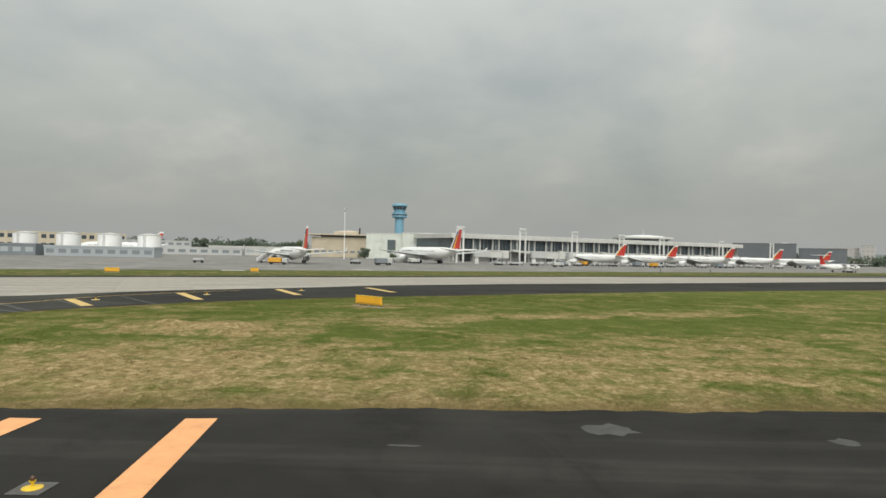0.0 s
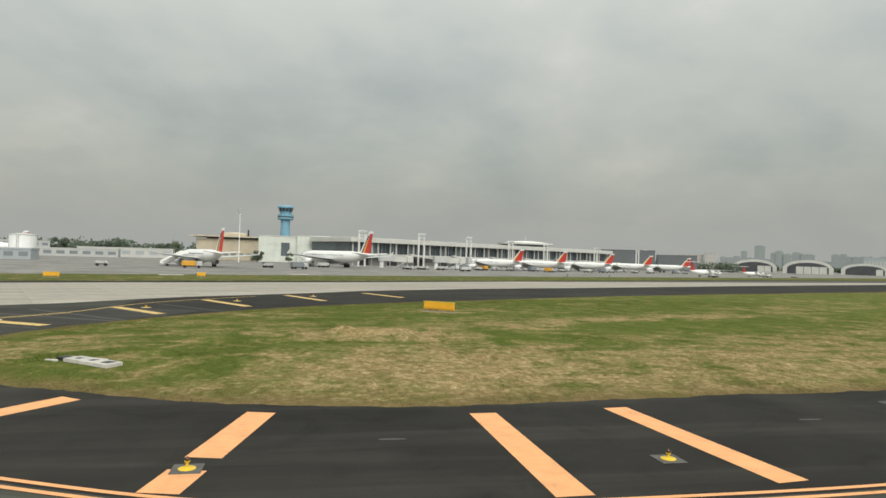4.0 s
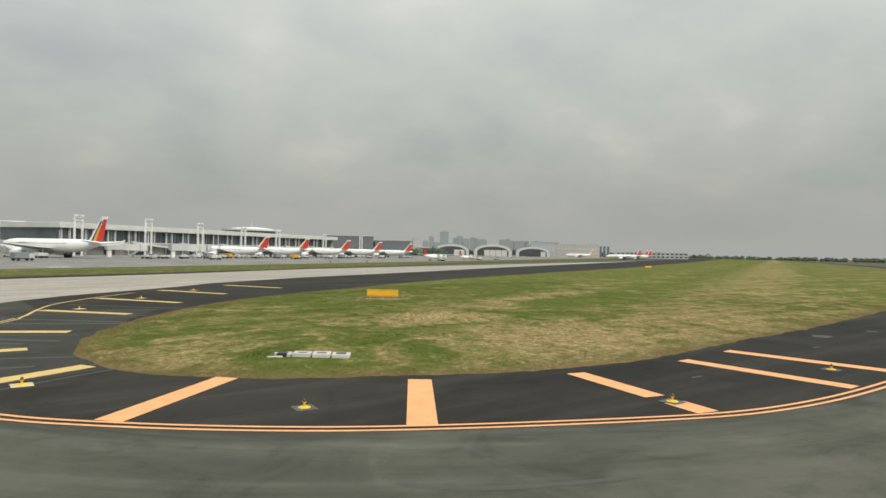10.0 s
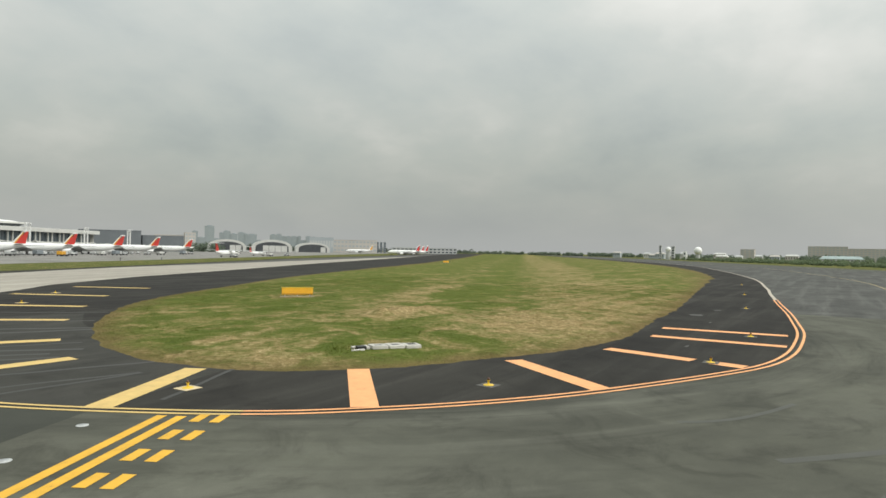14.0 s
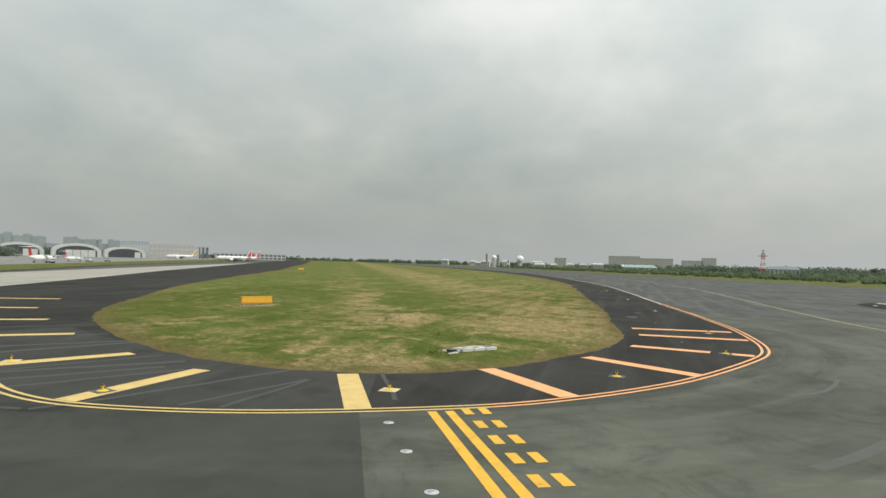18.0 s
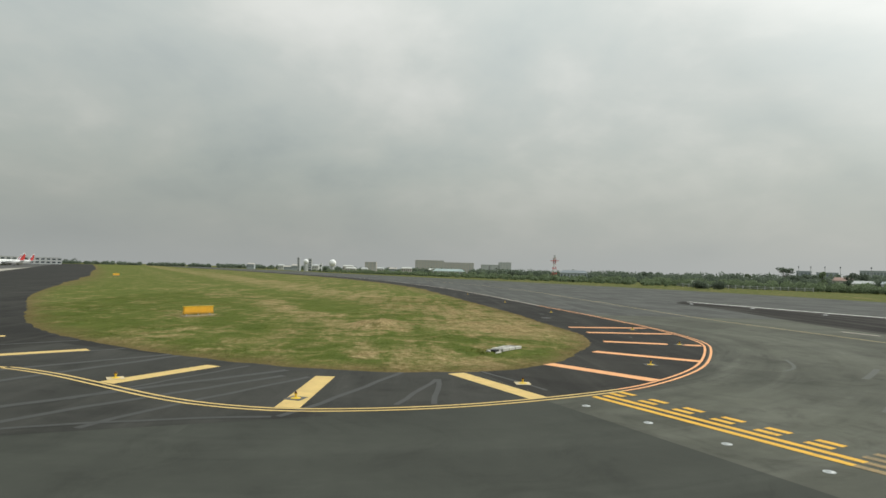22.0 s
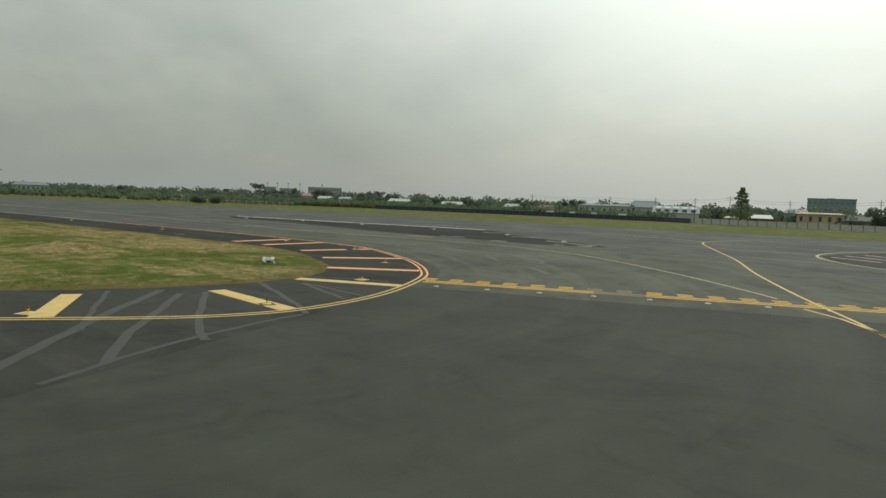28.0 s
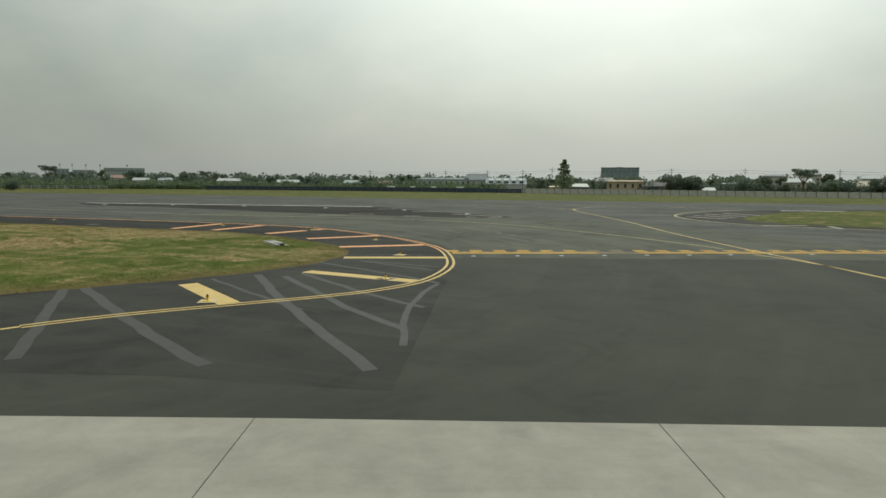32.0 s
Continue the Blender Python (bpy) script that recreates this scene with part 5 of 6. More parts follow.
part("cab_roof", lathe(bmesh.new(), [(51.0, 7.8), (52.2, 7.8), (53.4, 6.4), (53.8, 2.0)], 12), M_BLUE, ct)
part("antenna", rods(((1, 1, 53.6), (1, 1, 57.5), 0.12)), M_STEEL, ct)

mast0 = thing("light_mast", pose(-55.2, 350, 0), "tall slim white floodlight mast", "light mast")
part("pole", rods(((0, 0, 0), (0, 0, 28), 0.3, 0.14)), M_WHITE, mast0)
part("lamp_ring", lathe(bmesh.new(), [(26.6, 0.9), (28.0, 1.1), (28.2, 0.5)], 10), M_LIGHTGREY, mast0)

for k, (x, y) in enumerate(((-188, 285), (-168.5, 285), (-150, 285), (-132, 285))):
    e = thing("storage_tank", pose(x, y, 0), "white cylindrical fuel tank with conical roof", "storage tank", "fuel tanks")
    part("shell", lathe(bmesh.new(), [(0, 4.9), (9.6, 4.9)], 28), M_WHITE, e)
    part("roof", lathe(bmesh.new(), [(9.6, 5.05), (9.85, 5.05), (10.6, 0.4)], 28), M_OFFWHITE, e)
    part("ladder", boxes((-0.4, -5.05, 0, -0.3, -4.92, 9.8), (0.3, -5.05, 0, 0.4, -4.92, 9.8), *[(-0.4, -5.03, z, 0.4, -4.96, z + 0.08) for z in np.arange(0.6, 9.6, 0.9)]), M_STEEL, e)


def block(name, at, w, d, h, wall, label, category, rows=3, cols=8, glass=M_DARKGLASS, roof=None, group=""):
    """A plain building with a parapet and rows of windows on its front (y = 0) and sides."""
    e = thing(name, at, label, category, group)
    part("wall", B(0, 0, 0, w, d, h, 0.05), wall, e)
    part("parapet", B(-0.2, -0.2, h, w + 0.2, d + 0.2, h + 0.7), roof or wall, e)
    fh = h / rows
    win = mesh_of("window", B(-0.5 * 0.62 * w / cols, -0.08, 0, 0.5 * 0.62 * w / cols, 0.0, fh * 0.45), glass)
    for r in range(rows):
        for c in range(cols):
            linked("window", win, e, (c + 0.5) * w / cols, 0, (r + 0.35) * fh)
    return e


block("low_building", pose(-350, 495, 0, rz=28), 90, 25, 14, M_TAN, "long tan building behind the fuel tanks", "building", 2, 16)
block("low_building", pose(-265, 500, 0, rz=20), 60, 20, 9, M_LIGHTGREY, "low grey building behind the apron", "building", 2, 10, M_HAZEDARK)
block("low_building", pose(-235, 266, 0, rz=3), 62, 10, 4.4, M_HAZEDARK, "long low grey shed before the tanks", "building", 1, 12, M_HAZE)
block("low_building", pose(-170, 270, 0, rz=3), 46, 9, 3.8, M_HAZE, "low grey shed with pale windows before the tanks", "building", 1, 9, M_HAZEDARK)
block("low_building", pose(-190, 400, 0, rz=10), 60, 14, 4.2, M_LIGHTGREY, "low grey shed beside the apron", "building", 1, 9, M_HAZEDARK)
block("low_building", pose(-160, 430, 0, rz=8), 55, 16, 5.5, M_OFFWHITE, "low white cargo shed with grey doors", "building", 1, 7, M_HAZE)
block("office_block", pose(258, 575, 0, rz=-29), 50, 40, 18.3, M_GREY, "dark grey clad block beside the terminal", "building", 4, 10, M_GREY)
block("office_block", pose(308, 558, 0, rz=-29), 36, 40, 14.5, M_GREY, "lower dark grey clad block", "building", 3, 7, M_GREY)
block("office_block", pose(402, 678, 0, rz=-33), 30, 20, 18, M_HAZEWARM, "tan office block behind the apron", "building", 5, 6, M_HAZE)
block("office_block", pose(425, 655, 0, rz=-33), 12, 20, 21, M_HAZEWARM, "narrow tan office block", "building", 5, 3, M_HAZE)
for x, y, z in ((296, 560, 19.5), (300, 563, 19.5)):
    portal(x, y, z, "white lattice mast before the grey block")


def hangar(x, y, rz, w, h, label, pale_from=4):
    e = thing("hangar", pose(x, y, 0, rz=rz), label, "hangar", "arched hangars")
    n = 18
    arc = [(w / 2 * math.cos(math.pi * i / n), h * 0.45 + h * 0.55 * math.sin(math.pi * i / n)) for i in range(n + 1)]
    bm = bmesh.new()
    prism(bm, [(p[0], p[1]) for p in arc] + [(-w / 2, 0), (w / 2, 0)], -45, 0.6, Matrix.Rotation(radians(90), 4, "X"))
    part("shell", bm, M_OFFWHITE, e)
    inner = [(0.86 * a, 0.2 + 0.80 * b) for a, b in arc]
    # the shell is solid: a dark panel gives the interior's shade
    bm = bmesh.new()
    prism(bm, inner + [(-0.43 * w, 0.1), (0.43 * w, 0.1)], 0.6, 0.75, Matrix.Rotation(radians(90), 4, "X"))
    part("doorway", bm, M_DOORGREY, e, "dark panel for the shaded open doorway")
    # dark leaves paint the shaded open part, pale ones are closed doors
    for k in range(5):
        part("door_leaf", B(-0.40 * w + 0.16 * w * k, -1.0, 0.1, -0.41 * w + 0.16 * w * (k + 1), -0.8, h * 0.52), (M_OFFWHITE if k >= pale_from else M_DOORGREY), e)
    for s in (-1, 1):
        part("buttress", boxes((s * w / 2 - 1.2, -0.9, 0, s * w / 2 + 1.2, 0.6, h * 0.5)), M_OFFWHITE, e)
    return e


hangar(526, 703, -38, 48, 16.0, "white arched hangar with half-open dark doorway", 3)
hangar(557, 650, -40, 50, 16.4, "white arched hangar with pale sliding doors", 1)
hangar(658, 671, -42, 48, 14.5, "white arched hangar with dark doorway")
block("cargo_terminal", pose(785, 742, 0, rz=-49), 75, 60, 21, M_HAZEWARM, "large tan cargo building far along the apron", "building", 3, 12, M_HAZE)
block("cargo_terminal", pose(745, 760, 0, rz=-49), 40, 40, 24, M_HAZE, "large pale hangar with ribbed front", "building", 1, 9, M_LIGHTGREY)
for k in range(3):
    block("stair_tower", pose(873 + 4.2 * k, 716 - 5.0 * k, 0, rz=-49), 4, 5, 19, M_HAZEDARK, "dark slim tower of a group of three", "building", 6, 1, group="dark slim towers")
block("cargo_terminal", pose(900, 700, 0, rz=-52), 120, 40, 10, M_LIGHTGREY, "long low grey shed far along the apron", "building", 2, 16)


# ---- apron clutter ----
def truck(name, at, length, colour, label, group, high=2.4):
    e = thing(name, at, label, "truck", group)
    part("body", B(0, -1.1, 0.75, length * 0.68, 1.1, high, 0.08), colour, e)
    part("cab", B(length * 0.71, -1.05, 0.55, length, 1.05, min(2.1, high), 0.2), M_LIGHTGREY, e)
    part("windscreen", B(length - 0.06, -0.9, 1.3, length + 0.02, 0.9, 1.9), M_DARKGLASS, e)
    part("chassis", B(0.1, -0.9, 0.5, length * 0.97, 0.9, 0.75), M_BLACK, e)
    for u in (0.16, 0.82):
        for s in (-1, 1):
            part("wheel", rods(((length * u, s * 1.08 - 0.15, 0.45), (length * u, s * 1.08 + 0.15, 0.45), 0.45), n=12), M_RUBBER, e)
    return e


def stairs(at):
    e = thing("boarding_stairs", at, "white mobile boarding stairs on wheels", "stairs", "boarding stairs")
    part("ramp", slab_y([(0, 0.5), (6.5, 4.2), (8, 4.2), (8, 3.9), (6.5, 3.9), (0.4, 0.2)], -1.0, 1.0), M_LIGHTGREY, e)
    for s in (-1.05, 1.05):
        part("side_panel", slab_y([(0, 0.6), (6.5, 4.3), (8, 4.3), (8, 5.3), (6.5, 5.3), (0, 1.6)], s - 0.04, s + 0.04), M_WHITE, e)
    part("frame", rods(((6.5, -0.8, 0.5), (6.5, -0.8, 4), 0.08), ((6.5, 0.8, 0.5), (6.5, 0.8, 4), 0.08), ((1, -0.8, 0.5), (7.5, -0.8, 0.5), 0.1), ((1, 0.8, 0.5), (7.5, 0.8, 0.5), 0.1)), M_STEEL, e)
    for u in (1.5, 6.5):
        for s in (-0.9, 0.9):
            part("wheel", rods(((u, s - 0.12, 0.35), (u, s + 0.12, 0.35), 0.35), n=10), M_RUBBER, e)
    return e


def bridge(at, length):
    e = thing("boarding_bridge", at, "white enclosed boarding bridge on a column", "boarding bridge", "boarding bridges")
    part("tunnel", boxes((0, -1.5, 3.2, length * 0.55, 1.5, 6.2)), M_LIGHTGREY, e)
    part("inner_tunnel", boxes((length * 0.5, -1.25, 3.0, length, 1.25, 5.8)), M_OFFWHITE, e)
    part("head", B(length - 0.5, -2.0, 2.6, length + 2.6, 2.0, 6.0, 0.3), M_OFFWHITE, e)
    part("column", rods(((length * 0.1, 0, 0), (length * 0.1, 0, 3.3), 1.0)), M_WHITE, e)
    part("service_stair", slab_y([(length * 0.5, 0.2), (length * 0.92, 3.2), (length * 0.98, 3.2), (length * 0.56, 0.2)], -2.4, -1.6), M_STEEL, e)
    part("drive_leg", boxes((length * 0.8, -1.3, 0.6, length * 0.8 + 0.5, -0.9, 3.2), (length * 0.8, 0.9, 0.6, length * 0.8 + 0.5, 1.3, 3.2), (length * 0.8 - 0.2, -1.4, 0.3, length * 0.8 + 0.7, 1.4, 0.7)), M_STEEL, e)
    return e


for x, y, rz, n in ((14, 301, 8, 14), (42, 309, 10, 14), (62, 322, 25, 12), (100, 352, 28, 14), (140, 377, 28, 14), (178, 402, 28, 14)):
    bridge(pose(x, y, 0, rz=rz), n)
stairs(pose(-69, 236, 0, rz=14))
stairs(pose(-66, 226, 0, rz=24))
stairs(pose(54, 306, 0, rz=70))
stairs(pose(-16, 284, 0, rz=150))
kinds = ((M_LIGHTGREY, "pale grey baggage tractor and van"), (M_ORANGEV, "yellow cargo loader"), (M_HAZEDARK, "dark grey catering truck"), (M_OFFWHITE, "white service van"))
made = {}
rng = random.Random(7)
SPOTS = [(-80, 204, 20, 0), (-31, 236, 160, 0), (-24, 226, 30, 2), (-14, 268, 40, 3), (22, 272, 25, 0), (29, 276, 20, 0), (38, 279, 10, 0), (51, 288, 30, 2), (60, 294, 25, 0), (66, 297, 120, 1), (78, 300, 30, 0), (45, 262, 10, 3),
         (95, 293, 40, 1), (100, 300, 35, 0), (90, 303, 30, 2), (109, 311, 20, 0), (126, 316, 30, 3), (137, 322, 30, 2), (146, 330, 20, 0), (166, 339, 30, 0), (180, 348, 15, 3), (205, 361, 30, 2), (172, 275, 10, 0), (219, 371, 40, 0), (232, 312, 20, 3), (265, 330, 25, 0), (-56, 205, 8, 1), (73, 309, 45, 3)]
for x, y, rz, k in SPOTS:
    m = pose(x, y, 0, rz=rz)
    if k not in made:
        made[k] = truck(("baggage_tractor", "cargo_loader", "catering_truck", "service_van")[k], m, (3.4, 6.0, 6.2, 4.4)[k], kinds[k][0], kinds[k][1] + " on the apron", "apron vehicles", (1.5, 2.2, 2.5, 1.9)[k])
    else:
        copy_thing(made[k], m)
cart = thing("baggage_cart", pose(70, 330, 0, rz=30), "low dark baggage cart with pale load", "cart", "baggage carts")
part("deck", B(-1.4, -0.8, 0.45, 1.4, 0.8, 0.6), M_STEEL, cart)
part("load", B(-1.2, -0.7, 0.6, 1.2, 0.7, 1.6, 0.15), M_LIGHTGREY, cart)
for u in (-1.0, 1.0):
    for s in (-0.7, 0.7):
        part("wheel", rods(((u, s - 0.08, 0.25), (u, s + 0.08, 0.25), 0.25), n=10), M_RUBBER, cart)
for k in range(34):
    s = k * 5.6
    copy_thing(cart, pose(26 + 0.849 * s + rng.uniform(-2, 2), 272 + 0.528 * s + rng.uniform(-2, 12), 0, rz=rng.uniform(0, 180)))

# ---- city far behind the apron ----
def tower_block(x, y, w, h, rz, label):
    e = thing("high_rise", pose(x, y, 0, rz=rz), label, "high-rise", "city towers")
    # the towers' blue-grey is distance haze put into the wall colour
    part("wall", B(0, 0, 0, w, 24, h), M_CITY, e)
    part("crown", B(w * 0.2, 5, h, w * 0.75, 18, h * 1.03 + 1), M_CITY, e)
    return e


crng = random.Random(11)
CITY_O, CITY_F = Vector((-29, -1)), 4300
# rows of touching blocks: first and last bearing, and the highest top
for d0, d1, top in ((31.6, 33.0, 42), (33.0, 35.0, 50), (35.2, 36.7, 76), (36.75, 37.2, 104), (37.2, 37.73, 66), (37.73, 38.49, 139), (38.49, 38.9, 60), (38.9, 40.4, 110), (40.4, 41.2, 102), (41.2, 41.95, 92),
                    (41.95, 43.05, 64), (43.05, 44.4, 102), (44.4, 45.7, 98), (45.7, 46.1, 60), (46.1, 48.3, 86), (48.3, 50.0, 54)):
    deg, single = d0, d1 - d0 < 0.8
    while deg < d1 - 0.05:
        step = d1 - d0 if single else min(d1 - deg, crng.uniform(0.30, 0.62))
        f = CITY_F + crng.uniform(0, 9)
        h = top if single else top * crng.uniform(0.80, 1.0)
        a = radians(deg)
        tower_block(CITY_O.x + f * math.sin(a), CITY_O.y + f * math.cos(a), f * radians(step) * 1.02, h, -deg - step / 2, "high-rise in the far city, blue-grey haze put into its colour")
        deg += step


# ---- plants ----
def foliage(name, clumps, mat, seed):
    """Small leaf sprays laid loosely over uneven lobes: rows of (x, y, z, radius, count, leaf, flatness)."""
    r = np.random.RandomState(seed)
    out = []
    for x, y, z, rad, count, leaf, flat in clumps:
        d = r.randn(count, 3)
        d /= np.linalg.norm(d, axis=1)[:, None]
        rr = rad * (0.66 + 0.40 * r.rand(count))[:, None]
        c = np.array([x, y, z]) + d * rr * np.array([1, 1, flat])
        n = d + 0.75 * r.randn(count, 3)
        n /= np.linalg.norm(n, axis=1)[:, None]
        u = np.cross(n, r.randn(count, 3))
        u /= np.linalg.norm(u, axis=1)[:, None]
        v = np.cross(n, u)
        s = (leaf * (0.6 + 0.8 * r.rand(count)))[:, None]
        quad = np.stack([c - 0.5 * s * u - 0.35 * s * v, c + 0.35 * s * u - 0.5 * s * v, c + 0.5 * s * u + 0.3 * s * v, c - 0.2 * s * u + 0.55 * s * v], 1)
        quad[:, :, 2] = np.maximum(quad[:, :, 2], 0.0)
        out.append(quad.reshape(-1, 3))
    verts = np.concatenate(out)
    me = bpy.data.meshes.new(name)
    me.from_pydata(verts.tolist(), [], np.arange(len(verts)).reshape(-1, 4).tolist())
    me.materials.append(mat)
    return me


def tree(at, height, spread, label, seed, mat=None, lobes=16, leaf=0.5, count=130, group="trees past the fence", shape="round", foot=0.30):
    """A tapered trunk with limbs and an uneven crown; spread is the crown's radius."""
    r = random.Random(seed)
    e = thing("tree", at, label, "tree", group)
    trunk = bmesh.new()
    cyl(trunk, (0, 0, 0), (0.1, 0.05, height * 0.5), 0.028 * height, 0.018 * height, 8)
    rows = []
    if shape == "tiers":
        cyl(trunk, (0.1, 0.05, height * 0.5), (0, 0, height * 0.98), 0.018 * height, 0.005 * height, 6)
        for u, w in ((0.22, 1.0), (0.30, 1.08), (0.38, 1.02), (0.46, 0.98), (0.54, 0.86), (0.62, 0.62), (0.70, 0.66), (0.78, 0.46), (0.86, 0.50), (0.93, 0.26), (0.98, 0.20)):
            z = height * u
            for k in range(7):
                a = k * 0.9 + u * 31
                q = (spread * w * 0.66 * math.cos(a) * r.uniform(0.75, 1.1), spread * w * 0.66 * math.sin(a) * r.uniform(0.75, 1.1), z + r.uniform(-0.35, 0.35))
                cyl(trunk, (0, 0, z - 0.2), q, 0.005 * height, 0.002 * height, 4)
                rows.append((*q, max(0.35, spread * w * 0.36), count // 3, leaf, 0.5))
    else:
        tall = height * (1 - foot)
        for k in range(lobes):
            a, rad = k * 2.4 + r.uniform(-0.3, 0.3), spread * math.sqrt((k + 0.5) / lobes) * 0.72
            top = math.sqrt(max(0.0, 1 - (rad / spread) ** 2))
            lobe = spread * r.uniform(0.30, 0.42)
            z = height * foot + (tall - lobe * 0.8) * (r.uniform(0.35, 1.0) if shape == "open" else r.choice((0.22, 0.45, 0.98))) * top
            q = (rad * math.cos(a), rad * math.sin(a), max(z, height * foot * 0.8))
            cyl(trunk, (0.1, 0.05, height * (0.22 + 0.2 * k / lobes)), q, 0.010 * height, 0.003 * height, 5)
            rows.append((*q, lobe * (0.75 if shape == "open" else 1.0), count, leaf, 0.42 if shape == "open" else 0.82))
    part("trunk", trunk, M_BARK, e)
    c = new("crown", foliage("crown", rows, mat or M_LEAF, seed))
    c.parent = e
    return e


broad = tree(pose(-38.4, -195, 0), 8.8, 4.6, "dark green broad-crowned tree behind the wall", 1, foot=0.12)
dense = tree(pose(-65.8, -196, 0), 7.4, 6.2, "dense dark green tree behind the wall", 2, lobes=20, foot=0.08)
open_tree = tree(pose(-83.5, -202, 0), 12.0, 5.6, "tall open-crowned tree with flat tiers", 3, lobes=13, count=80, shape="open", foot=0.5, leaf=0.42)
tree(pose(1.9, -184.6, 0), 13.2, 4.0, "tall tiered conifer standing alone by the wall", 4, shape="tiers", leaf=0.40, count=105, mat=M_LEAF2)
slim = tree(pose(-90.3, -193, 0), 8.2, 3.0, "slim tree behind the wall", 5, mat=M_LEAF2, lobes=10, foot=0.2)
PLACES = [(broad, -45.5, -197, 0.95), (dense, -42, -199, 0.9), (dense, -62, -199, 1.0), (broad, -70, -198, 0.95), (dense, -97, -193, 0.75), (slim, -58, -206, 0.85), (broad, -8.5, -236, 0.85), (dense, -16, -238, 0.95), (slim, -32, -214, 0.7), (slim, -77, -208, 0.9), (broad, -106, -200, 0.9), (dense, -118, -198, 1.0), (broad, -130, -197, 0.95), (slim, -52, -215, 0.8), (dense, -138, -205, 1.05), (broad, -72, -232, 1.0),
          (slim, 12, -204, 0.75), (broad, 20, -214, 0.7), (dense, 33, -222, 0.95), (broad, 50, -212, 0.85), (dense, 65, -219, 1.12), (broad, 78, -202, 0.92), (slim, 86, -206, 0.8), (broad, 95, -188, 0.82), (slim, 106, -196, 0.8), (dense, 120.5, -187, 0.9), (broad, 127, -184, 0.82), (slim, 134, -190, 0.8), (broad, 146, -184, 0.85), (dense, 158, -184, 0.95), (slim, 166, -186, 0.8), (broad, 182, -186, 0.95), (dense, 193, -182, 1.05), (broad, 203, -186, 1.1), (open_tree, 196, -190, 0.85), (dense, 218, -182, 1.2), (broad, 234, -178, 1.2), (slim, 250, -172, 1.1),
          (open_tree, 361, -217, 1.28), (dense, 357, -220, 1.3), (broad, 330, -215, 1.2), (dense, 290, -220, 1.2), (broad, 262, -205, 1.1), (dense, 214, -92, 0.62), (dense, 209, -98, 0.52), (slim, 360, -190, 1.0), (dense, 400, -170, 1.0), (broad, 440, -150, 1.0),
          (dense, -150, 545, 1.5), (broad, -170, 540, 1.5), (dense, -190, 535, 1.5), (broad, -210, 545, 1.6), (slim, -120, 520, 1.4), (broad, -135, 548, 1.5), (dense, -225, 540, 1.5), (broad, -48, 380, 0.85), (slim, -30, 372, 0.8), (dense, -100, 520, 1.3)]
for k, (src, x, y, s) in enumerate(PLACES):
    o = copy_thing(src, pose(x, y, 0, rz=k * 77))
    o.scale = (s, s, s * (0.92 + 0.16 * ((k * 37) % 10) / 10))


def woods(name, line, half, low, high, label, seed, step=4.0, leaf=1.0, mat=None, per=80):
    """A far belt of trees or bushes along a line."""
    r = random.Random(seed)
    rows = []
    for (x0, y0), (x1, y1) in zip(line, line[1:]):
        n = max(1, int(math.hypot(x1 - x0, y1 - y0) / step))
        for k in range(n):
            s = (k + r.random()) / n
            h = low + (high - low) * r.random() ** 1.5
            rows.append((x0 + (x1 - x0) * s + r.uniform(-half, half), y0 + (y1 - y0) * s + r.uniform(-half, half), h * 0.46, h * 0.58, per, leaf, 0.92))
    ob = new(name, foliage(name, rows, mat or M_LEAF, seed))
    return tagged(ob, label, "woods", kind="stuff")


woods("hedge", [(40, -184), (70, -183), (115, -175), (178, -157), (232, -125), (262, -104)], 2.0, 1.8, 3.4, "long green hedge behind the barrier", 21, 1.0, 0.5, M_LEAF2, 90)
woods("bushes", [(30, -190), (65, -190), (125, -181), (185, -164), (250, -132), (300, -110)], 4, 3.0, 5.0, "bank of green bushes before the houses", 27, 1.2, 0.6, M_LEAF2, 90)
woods("bushes", [(262, -104), (330, -70), (430, -10), (560, 60), (760, 170)], 12, 1.4, 3.6, "uneven low green bushes beyond the runway", 22, 1.8, 0.8, M_LEAF2, 70)
woods("bushes", [(300, -125), (400, -70), (520, 0), (700, 110)], 16, 2.5, 5.0, "second row of bushes beyond the runway", 29, 2.2, 1.0, M_LEAF2, 70)
woods("bushes", [(24, -206), (66, -203), (125, -195), (190, -190), (255, -174)], 4, 4.2, 6.6, "trees standing close behind the houses", 30, 1.7, 0.75, M_LEAF, 100)
woods("bushes", [(-150, -207), (-95, -208), (-30, -212), (10, -210)], 4, 3.2, 6.0, "trees standing among the houses behind the wall", 31, 1.8, 0.7, M_LEAF, 100)
woods("far_woods", [(-420, -420), (-150, -330), (40, -350), (160, -330), (300, -290), (430, -230), (620, -150), (760, -60)], 25, 6, 10, "belt of trees behind the houses", 23, 2.2, 1.3, M_LEAF, 100)
woods("far_woods", [(-400, -262), (-140, -255), (20, -255), (150, -236), (270, -205), (400, -150), (520, -95)], 12, 4.0, 7.2, "nearer belt of trees among the houses", 28, 2.2, 0.9, M_LEAF, 100)
woods("far_woods", [(640, -180), (900, 0), (1100, 160), (1250, 380), (1450, 640), (1500, 900)], 40, 5, 9, "far belt of trees beyond the runway", 24, 3.6, 1.8, M_LEAF, 80)
woods("far_woods", [(1500, 900), (1300, 1150), (900, 1050), (520, 900), (330, 720)], 40, 7, 14, "far belt of trees behind the hangars", 25, 4.5, 2.2, M_LEAF, 80)
woods("far_woods", [(-700, 640), (-380, 660), (-150, 590), (-20, 580)], 25, 9, 15, "dark trees behind the fuel tanks", 26, 3.5, 1.8, M_LEAF, 100)

